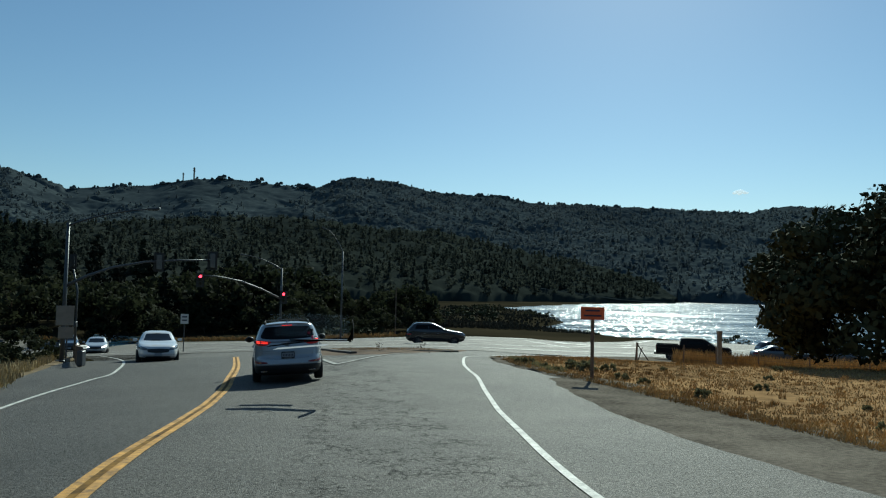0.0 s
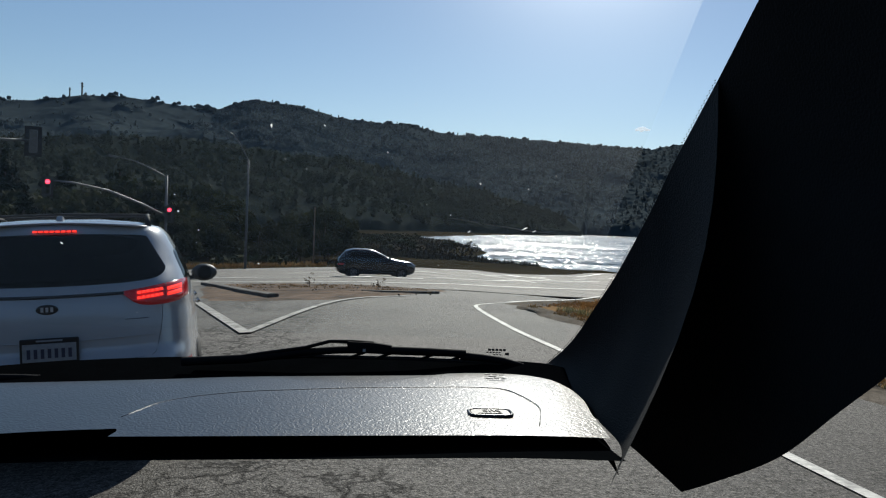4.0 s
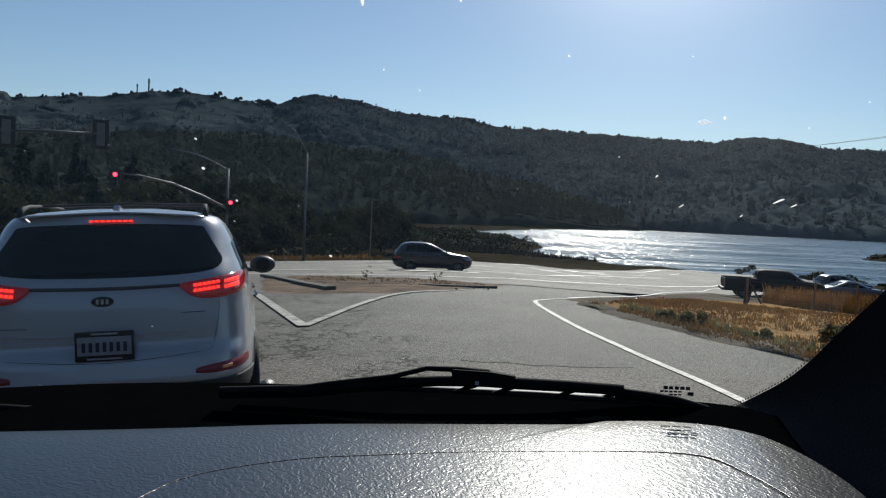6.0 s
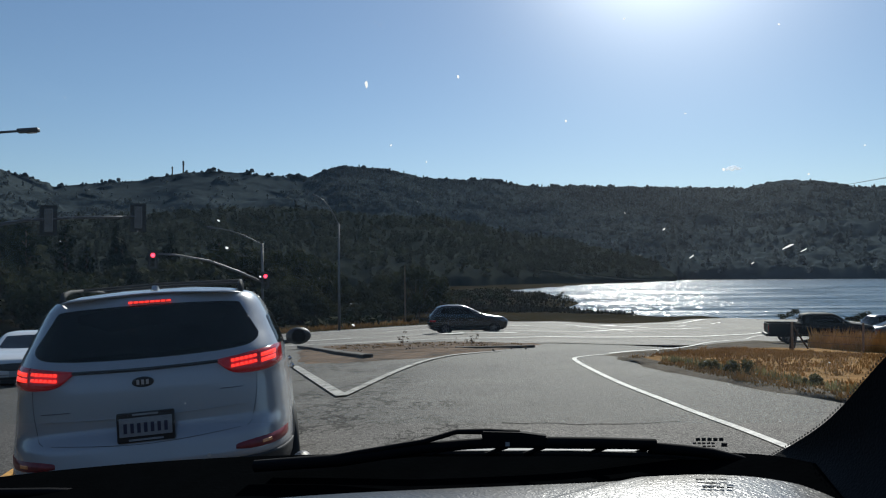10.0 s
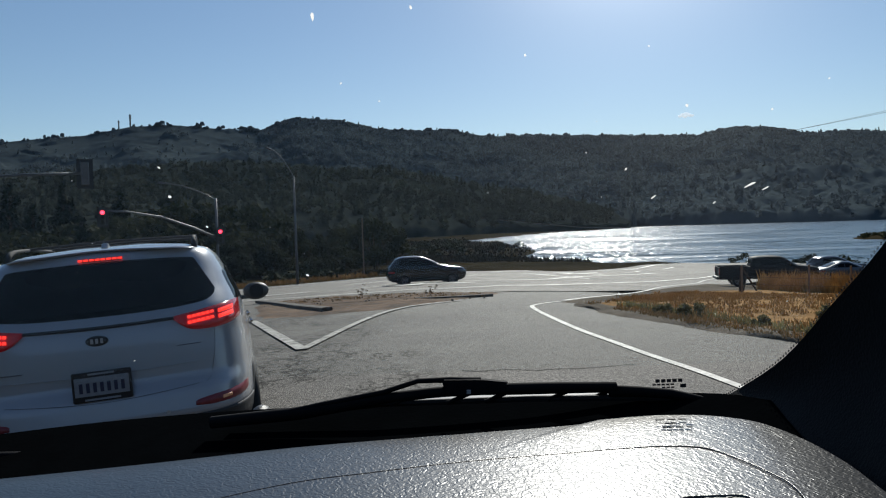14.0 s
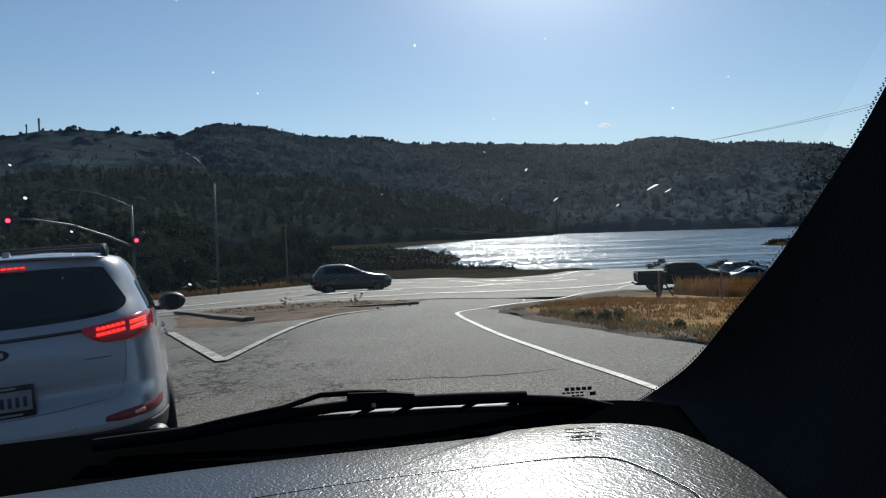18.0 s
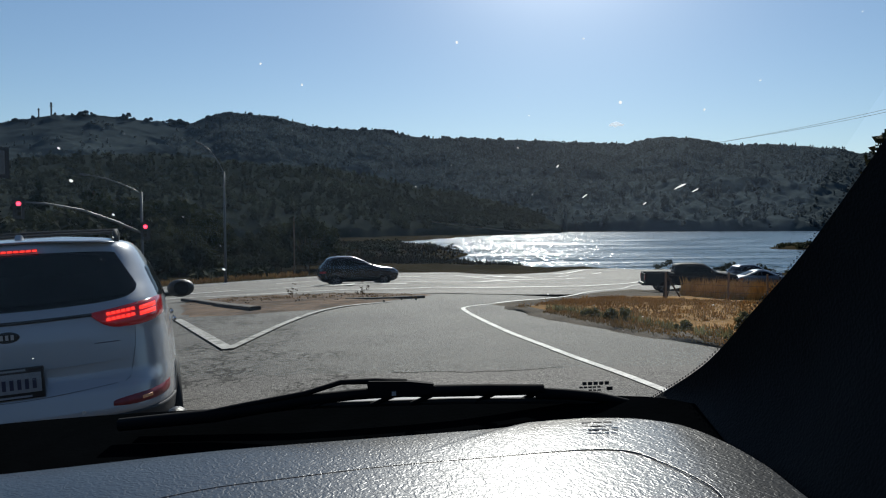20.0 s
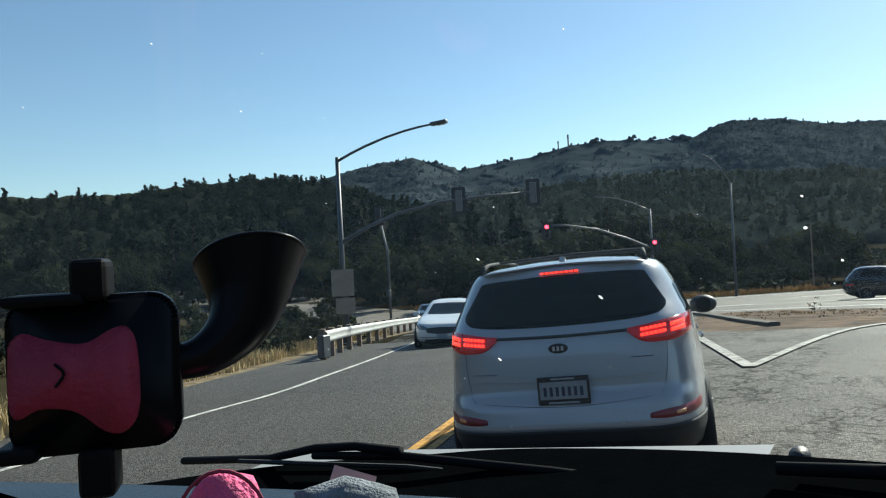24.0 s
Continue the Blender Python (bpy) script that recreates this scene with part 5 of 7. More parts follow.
for _ in range(180):
    u = ib.random()
    x, y = -6.2 + 7.2 * u + ib.normal() * 0.35, 28.6 - 4.4 * u + ib.uniform(-2.2, 1.6)
    r = 0.012 + 0.032 * ib.random() ** 3
    z, k = ground_z(x, y) + 0.03 + r * 0.4, len(rv)
    rv += [(x - r, y - r * 0.7, z - r), (x + r * 0.9, y - r, z - r), (x + r, y + r * 0.8, z - r), (x - r * 0.8, y + r, z - r), (x - r * 0.5, y - r * 0.4, z + r * 0.6), (x + r * 0.5, y - r * 0.5, z + r * 0.5), (x + r * 0.4, y + r * 0.5, z + r * 0.7), (x - r * 0.5, y + r * 0.4, z + r * 0.5)]
    rf += [(k, k + 1, k + 5, k + 4), (k + 1, k + 2, k + 6, k + 5), (k + 2, k + 3, k + 7, k + 6), (k + 3, k, k + 4, k + 7), (k + 4, k + 5, k + 6, k + 7)]
tagged(new("island_rubble", mesh_of("island_rubble", rv, rf, gravel_soil)), "broken stones and clods on the traffic island", "rubble", kind="stuff")
# marks of the highway
stripe("line_highway_1", [(-30, 42), (-10, 35.5), (-1, 31.8), (4, 34), (10, 43), (18, 56), (34, 80)], 0.20, line_gloss, "white highway line", 70, 0.075)
stripe("line_highway_2", [(-34, 52), (-14, 44.5), (-2, 41.5), (5, 46.5), (12, 60), (22, 74)], 0.18, line_gloss, "white highway line", 70, 0.075)
stripe("line_highway_3", [(-40, 66), (-18, 57.5), (-4, 54), (6, 60), (15, 71), (28, 86)], 0.18, line_gloss, "broken white highway line", 120, 0.075, 6.0, 3.0)
stripe("line_highway_4", [(-44, 74), (-18, 64.5), (-3, 63.5), (8, 72), (21, 84.5), (34, 94.5)], 0.18, line_gloss, "white highway edge line", 70, 0.075)


def road_arrow(name, x, y, yaw, s):
    out = [(-0.10, 0), (0.10, 0), (0.10, 1.6), (0.42, 1.6), (0, 2.6), (-0.42, 1.6), (-0.10, 1.6)]
    m = Matrix.Translation((x, y, 0)) @ Matrix.Rotation(radians(yaw), 4, "Z")
    vs = [m @ Vector((a * s * 1.6, b * s, 0)) for a, b in out]
    return tagged(link(name, [(p.x, p.y, ground_z(p.x, p.y) + 0.085) for p in vs], [tuple(range(7))], line_gloss), "white painted turn arrow, worn", "road marking", kind="structure")


road_arrow("road_arrow_1", 2.2, 39.8, 88, 1.75)
road_arrow("road_arrow_2", 15.4, 67.6, 72, 1.8)
road_arrow("road_arrow_3", -7.0, 42.3, 88, 1.6)
stripe("line_highway_5", [(8.0, 66.5), (9.4, 61.5), (11.4, 54.6)], 0.16, line_gloss, "slanting white highway line", 12, 0.08)
crack_mat = mat("tar_crack", (0.012, 0.012, 0.012), 0.9, vary=0.2, scale=10, spec=0.0)
for k, pts in enumerate(([(0.3, 8.75), (0.9, 8.7), (1.6, 8.65), (2.3, 8.75)], [(-0.4, 6.4), (1.0, 6.7), (2.4, 6.6), (4.2, 7.1)], [(-2.4, 13.6), (-0.6, 13.9), (1.3, 13.6), (2.3, 13.8)], [(0.9, 5.0), (1.05, 7.5), (0.85, 10.0), (0.95, 13.0)])):
    c = catmull(pts, 60)
    c = [p + Vector((noise.noise((p.x * 3, p.y * 3, k)), noise.noise((p.x * 3, p.y * 3, k + 9)))) * 0.10 for p in c]
    verts = [(p.x + s * 0.003, p.y + s * (0.010 + 0.003 * noise.noise((p.x * 2, p.y * 2, 5))), ground_z(p.x, p.y) + 0.005) for p in c for s in (-1, 1)]
    if k < 1:
        tagged(link("road_crack_%d" % (k + 1), verts, [(2 * i, 2 * i + 1, 2 * i + 3, 2 * i + 2) for i in range(59)], crack_mat), "dark crack across the asphalt", "road crack", kind="structure")

# ---- poles, signals and signs ----
sign_back = mat("sign_back", (0.30, 0.25, 0.20), 0.55, 0.4, vary=0.2, scale=3)
sign_orange = mat("sign_orange", (0.75, 0.14, 0.045), 0.5, vary=0.15, scale=5)
sign_white = mat("sign_white", (0.6, 0.6, 0.58), 0.5, vary=0.1, scale=5)
signal_black = mat("signal_black", (0.02, 0.021, 0.02), 0.5, vary=0.2, scale=8)
signal_grey = mat("signal_grey", (0.13, 0.13, 0.12), 0.6, vary=0.25, scale=14)
signal_red = mat("signal_red_lit", (1.0, 0.03, 0.06), 0.3, vary=0.02, scale=8, emit=6.0)
lens_dark = mat("signal_lens_dark", (0.03, 0.03, 0.02), 0.2, vary=0.2, scale=8)


def lamp_head(parent, p, along):
    h = part("lamp_head", box(0.26, 0.62, 0.13, (0, 0, 0), 0.04, seg=2), metal_backlit, parent, "grey cobra-head street lamp", True)
    h.matrix_local = Matrix.Translation(p) @ Vector(along).to_track_quat("Y", "Z").to_matrix().to_4x4()
    g = part("lens", box(0.18, 0.3, 0.04, (0, 0.08, -0.07), 0.012), lamp_clear, h)
    return h


def street_lamp(x, y, z0, z1, arm, label, group=""):
    """A lamp post at x, y from z0 to z1, whose arm runs to the offset arm (x, y, z)."""
    s = empty("street_lamp", pose(x, y, z0), label, "street lamp", group)
    h = z1 - z0
    part("pole", tube([(0, 0, -0.3), (0, 0, h)], [0.12, 0.075], 14), metal_backlit, s, smooth=True)
    part("base_plate", box(0.42, 0.42, 0.05, (0, 0, 0.025), 0.01), metal_backlit, s)
    a = Vector(arm)
    pts = [Vector((0, 0, h - 0.15)) + Vector((a.x * t, a.y * t, a.z * (1.75 * t - 0.75 * t * t))) for t in (0, 0.15, 0.3, 0.5, 0.7, 0.85, 1.0)]
    part("arm", tube(pts, [0.055, 0.05, 0.048, 0.045, 0.042, 0.04, 0.036], 10), metal_backlit, s, smooth=True)
    lamp_head(s, pts[-1] + (pts[-1] - pts[-2]).normalized() * 0.2, pts[-1] - pts[-2])
    return s


def signal(parent, p, yaw, lit=None, back=False, scale=1.0):
    """A three-lens traffic signal with a dark backplate, its lenses facing yaw."""
    s = part("signal_head", box(0.34, 0.24, 1.02, (0, 0.14, 0), 0.03), signal_grey if back else signal_black, parent, "three-lens traffic signal")
    s.matrix_local = Matrix.Translation(p) @ Matrix.Rotation(radians(yaw), 4, "Z") @ Matrix.Scale(scale, 4)
    pl = join(box(0.17, 0.02, 1.36, (-0.265, 0.02, 0)), box(0.17, 0.02, 1.36, (0.265, 0.02, 0)), box(0.36, 0.02, 0.16, (0, 0.02, 0.60)), box(0.36, 0.02, 0.16, (0, 0.02, -0.60)))
    part("backplate", pl, signal_black, s)
    for k, name in enumerate(("red", "amber", "green")):
        z = 0.33 - 0.33 * k
        part("lens", tube([(0, 0.012, z), (0, -0.005, z)], 0.14, 16), signal_red if lit == name else lens_dark, s, "lit red lens" if lit == name else "")
        v = sheet(11, 2, lambda u, w: (0.155 * math.cos(math.pi * u), 0.01 - 0.22 * w, z + 0.155 * math.sin(math.pi * u)))
        part("visor", v, signal_black, s)
    return s


near_mast = street_lamp(-17.95, 22.05, -1.62, 5.37, (3.85, 0.75, 0.98), "tall grey street lamp carrying a traffic signal arm")
arm_pts = [(0, 0, 3.78), (0.85, 0.65, 4.35), (1.7, 1.3, 4.78), (3.0, 2.3, 5.14), (4.4, 3.35, 5.30), (6.1, 4.65, 5.40)]
part("signal_arm", tube(arm_pts, [0.085, 0.07, 0.062, 0.055, 0.047, 0.04], 12), metal_backlit, near_mast, "long curved signal arm", True)
signal(near_mast, (3.58, 2.74, 5.16), 30 + 180, None, True, 0.76)
signal(near_mast, (5.88, 4.49, 5.36), 25 + 180, None, True, 0.76)
near_signs = empty("road_sign", pose(-17.66, 21.85, -1.62, 0, 0, 38), "bare grey-brown backs of two road signs on the lamp post", "road sign")
part("panel", box(0.82, 0.02, 0.98, (-0.12, -0.13, 2.30), 0.006), sign_back, near_signs)
part("panel", box(0.70, 0.02, 0.58, (-0.05, -0.13, 1.45), 0.006), sign_back, near_signs)
part("bracket", join(box(0.84, 0.03, 0.05, (-0.12, -0.10, 1.9)), box(0.05, 0.05, 1.7, (-0.12, -0.10, 1.95))), metal_backlit, near_signs)
part("stub", box(0.07, 0.07, 2.8, (0.02, -0.05, 1.3), 0.01), metal_backlit, near_signs)
side_sig = empty("signal_post", pose(-22.1, 30.8, -1.75), "short post with a traffic signal and push button", "traffic signal")
part("pole", tube([(0, 0, -0.6), (0, 0, 3.6), (-0.32, 0, 4.95)], [0.07, 0.06, 0.05], 10), metal_backlit, side_sig, smooth=True)
signal(side_sig, (-0.35, -0.1, 5.4), 200, None, False, 0.7)
part("button_box", box(0.22, 0.18, 0.34, (0.02, -0.1, 1.5), 0.02), metal_backlit, side_sig)
far_mast = street_lamp(-15.6, 54.8, -2.95, 4.15, (-3.2, -1.1, 1.25), "street lamp with a curved signal arm across the highway")
part("signal_arm", tube([(0, 0, 4.2), (-1.2, -1.7, 5.0), (-2.6, -3.9, 5.75), (-4.0, -6.0, 6.1), (-4.9, -7.4, 6.15)], [0.09, 0.08, 0.07, 0.06, 0.05], 12), metal_backlit, far_mast, "long curved signal arm", True)
signal(far_mast, (-4.95, -7.5, 5.75), 21, "red", False, 0.9)
signal(far_mast, (0.28, -0.15, 4.35), 16, "red", False, 0.9)
street_lamp(-12.2, 67.5, ground_z(-12.2, 67.5), 6.5, (-1.9, -0.2, 2.55), "slim street lamp on the far side of the highway")
thin = empty("marker_post", pose(-6.6, 71.5, ground_z(-6.6, 71.5)), "thin dark post beside the highway", "post")
part("post", tube([(0, 0, -0.2), (0, 0, 5.6)], [0.07, 0.05], 8), wood_post, thin)
white_sign = empty("road_sign", pose(-18.7, 39.6, -2.9, 0, 0, 20), "small white road sign on a post", "road sign")
part("post", box(0.07, 0.07, 3.4, (0, 0, 1.4)), metal_backlit, white_sign)
part("panel", box(0.55, 0.02, 0.72, (0, -0.05, 2.75), 0.006), sign_white, white_sign)
part("text_bar", box(0.36, 0.006, 0.10, (0, -0.064, 2.9)), ink, white_sign)
part("text_bar", box(0.36, 0.006, 0.10, (0, -0.064, 2.65)), ink, white_sign)
orange = empty("road_work_sign", pose(6.32, 7.5, ground_z(6.32, 7.5), 0, 0, -12), "orange road work sign on a wooden post", "road sign")
part("post", box(0.10, 0.10, 2.0, (0, 0.04, 0.85), 0.008), wood_post, orange, "weathered wooden post")
pn = part("panel", box(0.68, 0.02, 0.37, (0.0, -0.03, 1.97), 0.012), sign_orange, orange, "orange sign panel")
for w, z in ((0.42, 2.05), (0.5, 1.90)):
    part("text_bar", box(w, 0.004, 0.05, (0, -0.042, z)), ink, pn)

# guardrail beside the road
rail = empty("guardrail", pose(0, 0, 0), "galvanised steel guardrail on wooden posts", "guardrail")
rc = catmull([(-13.4, 15.6), (-15.3, 18.9), (-18.0, 23.8), (-21.2, 29.6), (-23.9, 35.0), (-26.2, 40)], 40)
wv, wf = [], []
prof = [(-0.02, 0.40), (0.035, 0.45), (0.035, 0.50), (-0.01, 0.555), (0.035, 0.61), (0.035, 0.66), (-0.02, 0.72)]
for i, p in enumerate(rc):
    t = (rc[min(i + 1, 39)] - rc[max(i - 1, 0)]).normalized()
    for a, z in prof:
        wv.append((p.x + t.y * a, p.y - t.x * a, ground_z(p.x, p.y) + z + 0.05))
wf = [(i * 7 + k, i * 7 + k + 1, i * 7 + k + 8, i * 7 + k + 7) for i in range(39) for k in range(6)]
wbeam = new("beam", mesh_of("beam", wv, wf, mat("bright_galvanised", (0.46, 0.46, 0.45), 0.5, 0.2, vary=0.2, scale=5), True))
wbeam.parent = rail
post_me = None
for i in range(0, 40, 3):
    p = rc[i]
    if post_me is None:
        o = part("post", box(0.16, 0.2, 1.05, (0, 0, 0.3), 0.012), wood_post, rail)
        post_me = o.data
    else:
        o = new("post", post_me)
        o.parent = rail
    o.matrix_local = pose(p.x - 0.13, p.y, ground_z(p.x, p.y), 0, 0, 30)
part("end_block", box(0.24, 0.32, 0.62, (rc[0].x - 0.05, rc[0].y - 0.06, ground_z(rc[0].x, rc[0].y) + 0.36), 0.03), metal_backlit, rail, "pale end block")

# fence of the field
fence = empty("fence", pose(0, 0, 0), "old wire fence with thin leaning posts", "fence")
dark_post = mat("dark_wood", (0.05, 0.038, 0.03), 0.9, vary=0.4, scale=6, bump=0.6, bump_scale=30, stretch=(8, 8, 1))
fence_at = [(12.2, 29.5), (14.9, 29.6), (17.0, 30.2), (19.4, 30.2), (22.0, 29.4), (25.0, 28.6)]
for k, (x, y) in enumerate(fence_at):
    z = ground_z(x, y)
    part("post", tube([(x, y, z - 0.2), (x + 0.05 * math.sin(k * 2.3), y, z + (1.25 if k else 1.15))], [0.05, 0.04], 8), wood_post, fence)
for q in (0.4, 0.7, 1.0):
    part("wire", tube([(x, y, ground_z(x, y) + q + 0.03 * math.sin(k * 3 + q)) for k, (x, y) in enumerate(fence_at)], 0.006, 5), metal_backlit, fence)
z = ground_z(11.3, 28.5)
part("brace", join(tube([(12.15, 29.6, z - 0.2), (12.25, 29.6, z + 1.05)], 0.06, 8), tube([(12.25, 29.6, z + 0.95), (12.95, 29.9, z + 0.0)], 0.035, 8), tube([(12.3, 29.6, z + 0.05), (12.6, 29.9, z + 0.75)], 0.03, 8)), dark_post, fence)
grey_wood = mat("grey_wood", (0.24, 0.22, 0.20), 0.85, vary=0.35, scale=6, bump=0.6, bump_scale=30, stretch=(8, 8, 1))
gate_post = empty("wooden_post", pose(15.3, 24.3, ground_z(15.3, 24.3)), "thick weathered grey wooden post in the dry field", "post")
part("shaft", box(0.21, 0.21, 1.95, (0, 0, 0.85), 0.02, seg=2), grey_wood, gate_post)
part("cap", box(0.25, 0.25, 0.12, (0, 0, 1.86), 0.02), grey_wood, gate_post)

# ---- other cars ----
SEDAN = Shell([(0.18, 0.25, 4.55, 0.78), (0.30, 0.06, 4.75, 0.88), (0.45, 0.0, 4.82, 0.91), (0.62, 0.02, 4.80, 0.917), (0.78, 0.06, 4.70, 0.91), (0.90, 0.14, 4.20, 0.89), (0.96, 0.40, 3.55, 0.86), (1.06, 0.75, 3.20, 0.80), (1.20, 1.10, 2.85, 0.73), (1.34, 1.45, 2.50, 0.64), (1.41, 1.65, 2.25, 0.54), (1.45, 1.85, 2.0, 0.30)], 4.2)
WAGON = Shell([(0.20, 0.30, 4.4, 0.78), (0.32, 0.08, 4.62, 0.89), (0.5, 0.0, 4.70, 0.92), (0.75, 0.03, 4.68, 0.925), (0.95, 0.06, 4.45, 0.91), (1.05, 0.10, 3.75, 0.89), (1.2, 0.22, 3.1, 0.84), (1.4, 0.42, 2.7, 0.76), (1.55, 0.55, 2.35, 0.69), (1.64, 0.8, 2.1, 0.6), (1.68, 1.1, 1.8, 0.3)], 5.0)


def build_car(name, shell, paint, m, label, group="", lights=False, top=1.445, glass=None, n=30):
    """A passing or parked car from its shell: body, windows, lamps, bumpers, mirrors and wheels."""
    car = empty(name, m, label, "car", group)
    t = shell.table
    L = t[2][2]
    belt = 0.94 if shell is SEDAN else 1.06
    roof = 1.36 if shell is SEDAN else 1.56
    part("body", shell.body(0.30, top, n, 80), paint, car, smooth=True)
    part("sill", shell.body(t[0][0], 0.36, 6, 80), cladding, car, smooth=True)
    def w(z, k):
        return interp(t, z)[k]
    ws = part("windscreen", shell.patch("front", [(-0.70, belt + 0.05), (0, belt + 0.03), (0.70, belt + 0.05)], [(-0.54, roof), (0, roof + 0.02), (0.54, roof)], 0.008, 16, 8), glass_dark, car, "dark windscreen", True)
    part("rear_window", shell.patch("rear", [(-0.66, belt + 0.08), (0, belt + 0.06), (0.66, belt + 0.08)], [(-0.52, roof), (0, roof + 0.02), (0.52, roof)], 0.008, 16, 8), glass_dark, car, "dark rear window", True)
    for sg in (-1, 1):
        y0, y1 = w(belt + 0.06, 0) + 0.35, w(belt + 0.06, 1) - 0.35
        ya, yb = w(roof, 0) + 0.2, w(roof, 1) - 0.25
        sw = part("side_window", shell.patch("side", [(y0, belt + 0.05), ((y0 + y1) / 2, belt + 0.03), (y1, belt + 0.04)], [(ya, roof - 0.03), ((ya + yb) / 2, roof - 0.01), (yb, roof - 0.03)], 0.008, 16, 6, sg), glass_dark, car, "dark side window", True)
        ym = (y0 + y1) / 2 - 0.1
        part("pillar", shell.patch("side", [(ym - 0.04, belt + 0.05), (ym + 0.04, belt + 0.05)], [(ym - 0.04, roof - 0.04), (ym + 0.04, roof - 0.04)], 0.012, 4, 5, sg), paint, sw)
        part("headlamp", shell.patch("front", [(sg * 0.40, 0.61), (sg * 0.62, 0.62), (sg * 0.86, 0.68)], [(sg * 0.46, 0.71), (sg * 0.64, 0.79), (sg * 0.89, 0.87)], 0.016, 14, 6), lamp_on if lights else lamp_clear, car, "lit headlamp" if lights else "clear headlamp", True)
        part("tail_lamp", shell.patch("rear", [(sg * 0.5, 0.70), (sg * 0.84, 0.70)], [(sg * 0.5, 0.82), (sg * 0.84, 0.84)], 0.014, 10, 5), lamp_red, car, "red tail lamp", True)
        mir = part("wing_mirror", box(0.2, 0.11, 0.13, (sg * 0.99, y1 - 0.05, belt + 0.10), 0.04, seg=2), paint, car, smooth=True)
        part("stalk", box(0.12, 0.05, 0.04, (sg * 0.90, y1 - 0.03, belt + 0.05)), cladding, mir)
        part("door_handle", box(0.03, 0.18, 0.03, shell.side(sg, L * 0.30, 0.84, 0.015), 0.01), chrome, car)
        part("door_handle", box(0.03, 0.18, 0.03, shell.side(sg, L * 0.52, 0.83, 0.015), 0.01), chrome, car)
        for y in (0.95, L - 0.95):
            part("wheel_arch", tube([shell.side(sg, y, 0.33, -0.10), shell.side(sg, y, 0.33, 0.006)], 0.385, 22), rubber, car)
            wheel(car, sg * 0.81, y, 0.325, 0.22)
    part("grille", shell.patch("front", [(-0.46, 0.53), (0, 0.48), (0.46, 0.53)], [(-0.58, 0.70), (0, 0.73), (0.58, 0.70)], 0.010, 14, 6), black_plastic, car, "dark grille", True)
    part("lower_intake", shell.patch("front", [(-0.60, 0.27), (0, 0.25), (0.60, 0.27)], [(-0.55, 0.38), (0, 0.39), (0.55, 0.38)], 0.010, 14, 4), black_plastic, car)
    part("bumper_crease", shell.patch("front", [(-0.80, 0.40), (0, 0.405), (0.80, 0.40)], [(-0.80, 0.425), (0, 0.43), (0.80, 0.425)], 0.012, 18, 3), cladding, car)
    part("grille_bar", shell.patch("front", [(-0.50, 0.60), (0, 0.59), (0.50, 0.60)], [(-0.51, 0.62), (0, 0.615), (0.51, 0.62)], 0.016, 14, 3), chrome, car)
    part("front_plate", box(0.30, 0.012, 0.15, shell.front(0, 0.44, 0.02), 0.004), plate_shaded, car)
    return car


def put_car(x, y, yaw, pitch=0.0):
    return pose(x, y, ground_z(x, y) + 0.03, pitch, 0, yaw)


# yaw: the way the car's nose points, left of the y axis
build_car("sedan", SEDAN, mat("white_sedan_paint", (0.62, 0.63, 0.64), 0.25, vary=0.03, scale=3, coat=0.6), put_car(-13.4, 22.6, 205, 2.0), "white four-door sedan driving in the opposite lane")
build_car("sedan", SEDAN, car_silver, put_car(-30.5, 50.0, 205, 2.0), "pale sedan with lit headlamps coming round the bend", lights=True)
build_car("suv", WAGON, car_black, put_car(-39.6, 61.6, 210, 2.0), "black pickup-sized car following round the bend", lights=True, top=1.675)
build_car("suv", WAGON, car_black, put_car(-2.75, 44.0, -80), "dark car crossing on the highway", top=1.675)
build_car("sedan", SEDAN, car_grey, put_car(27.0, 53.0, -95), "grey sedan parked behind the tall grass", "parked cars")
build_car("sedan", SEDAN, car_grey, put_car(31.5, 52.0, -100), "dark grey sedan parked behind the tall grass", "parked cars")
build_car("suv", WAGON, car_black, put_car(29.5, 58.5, -85), "black car parked near the lake", "parked cars", top=1.675)


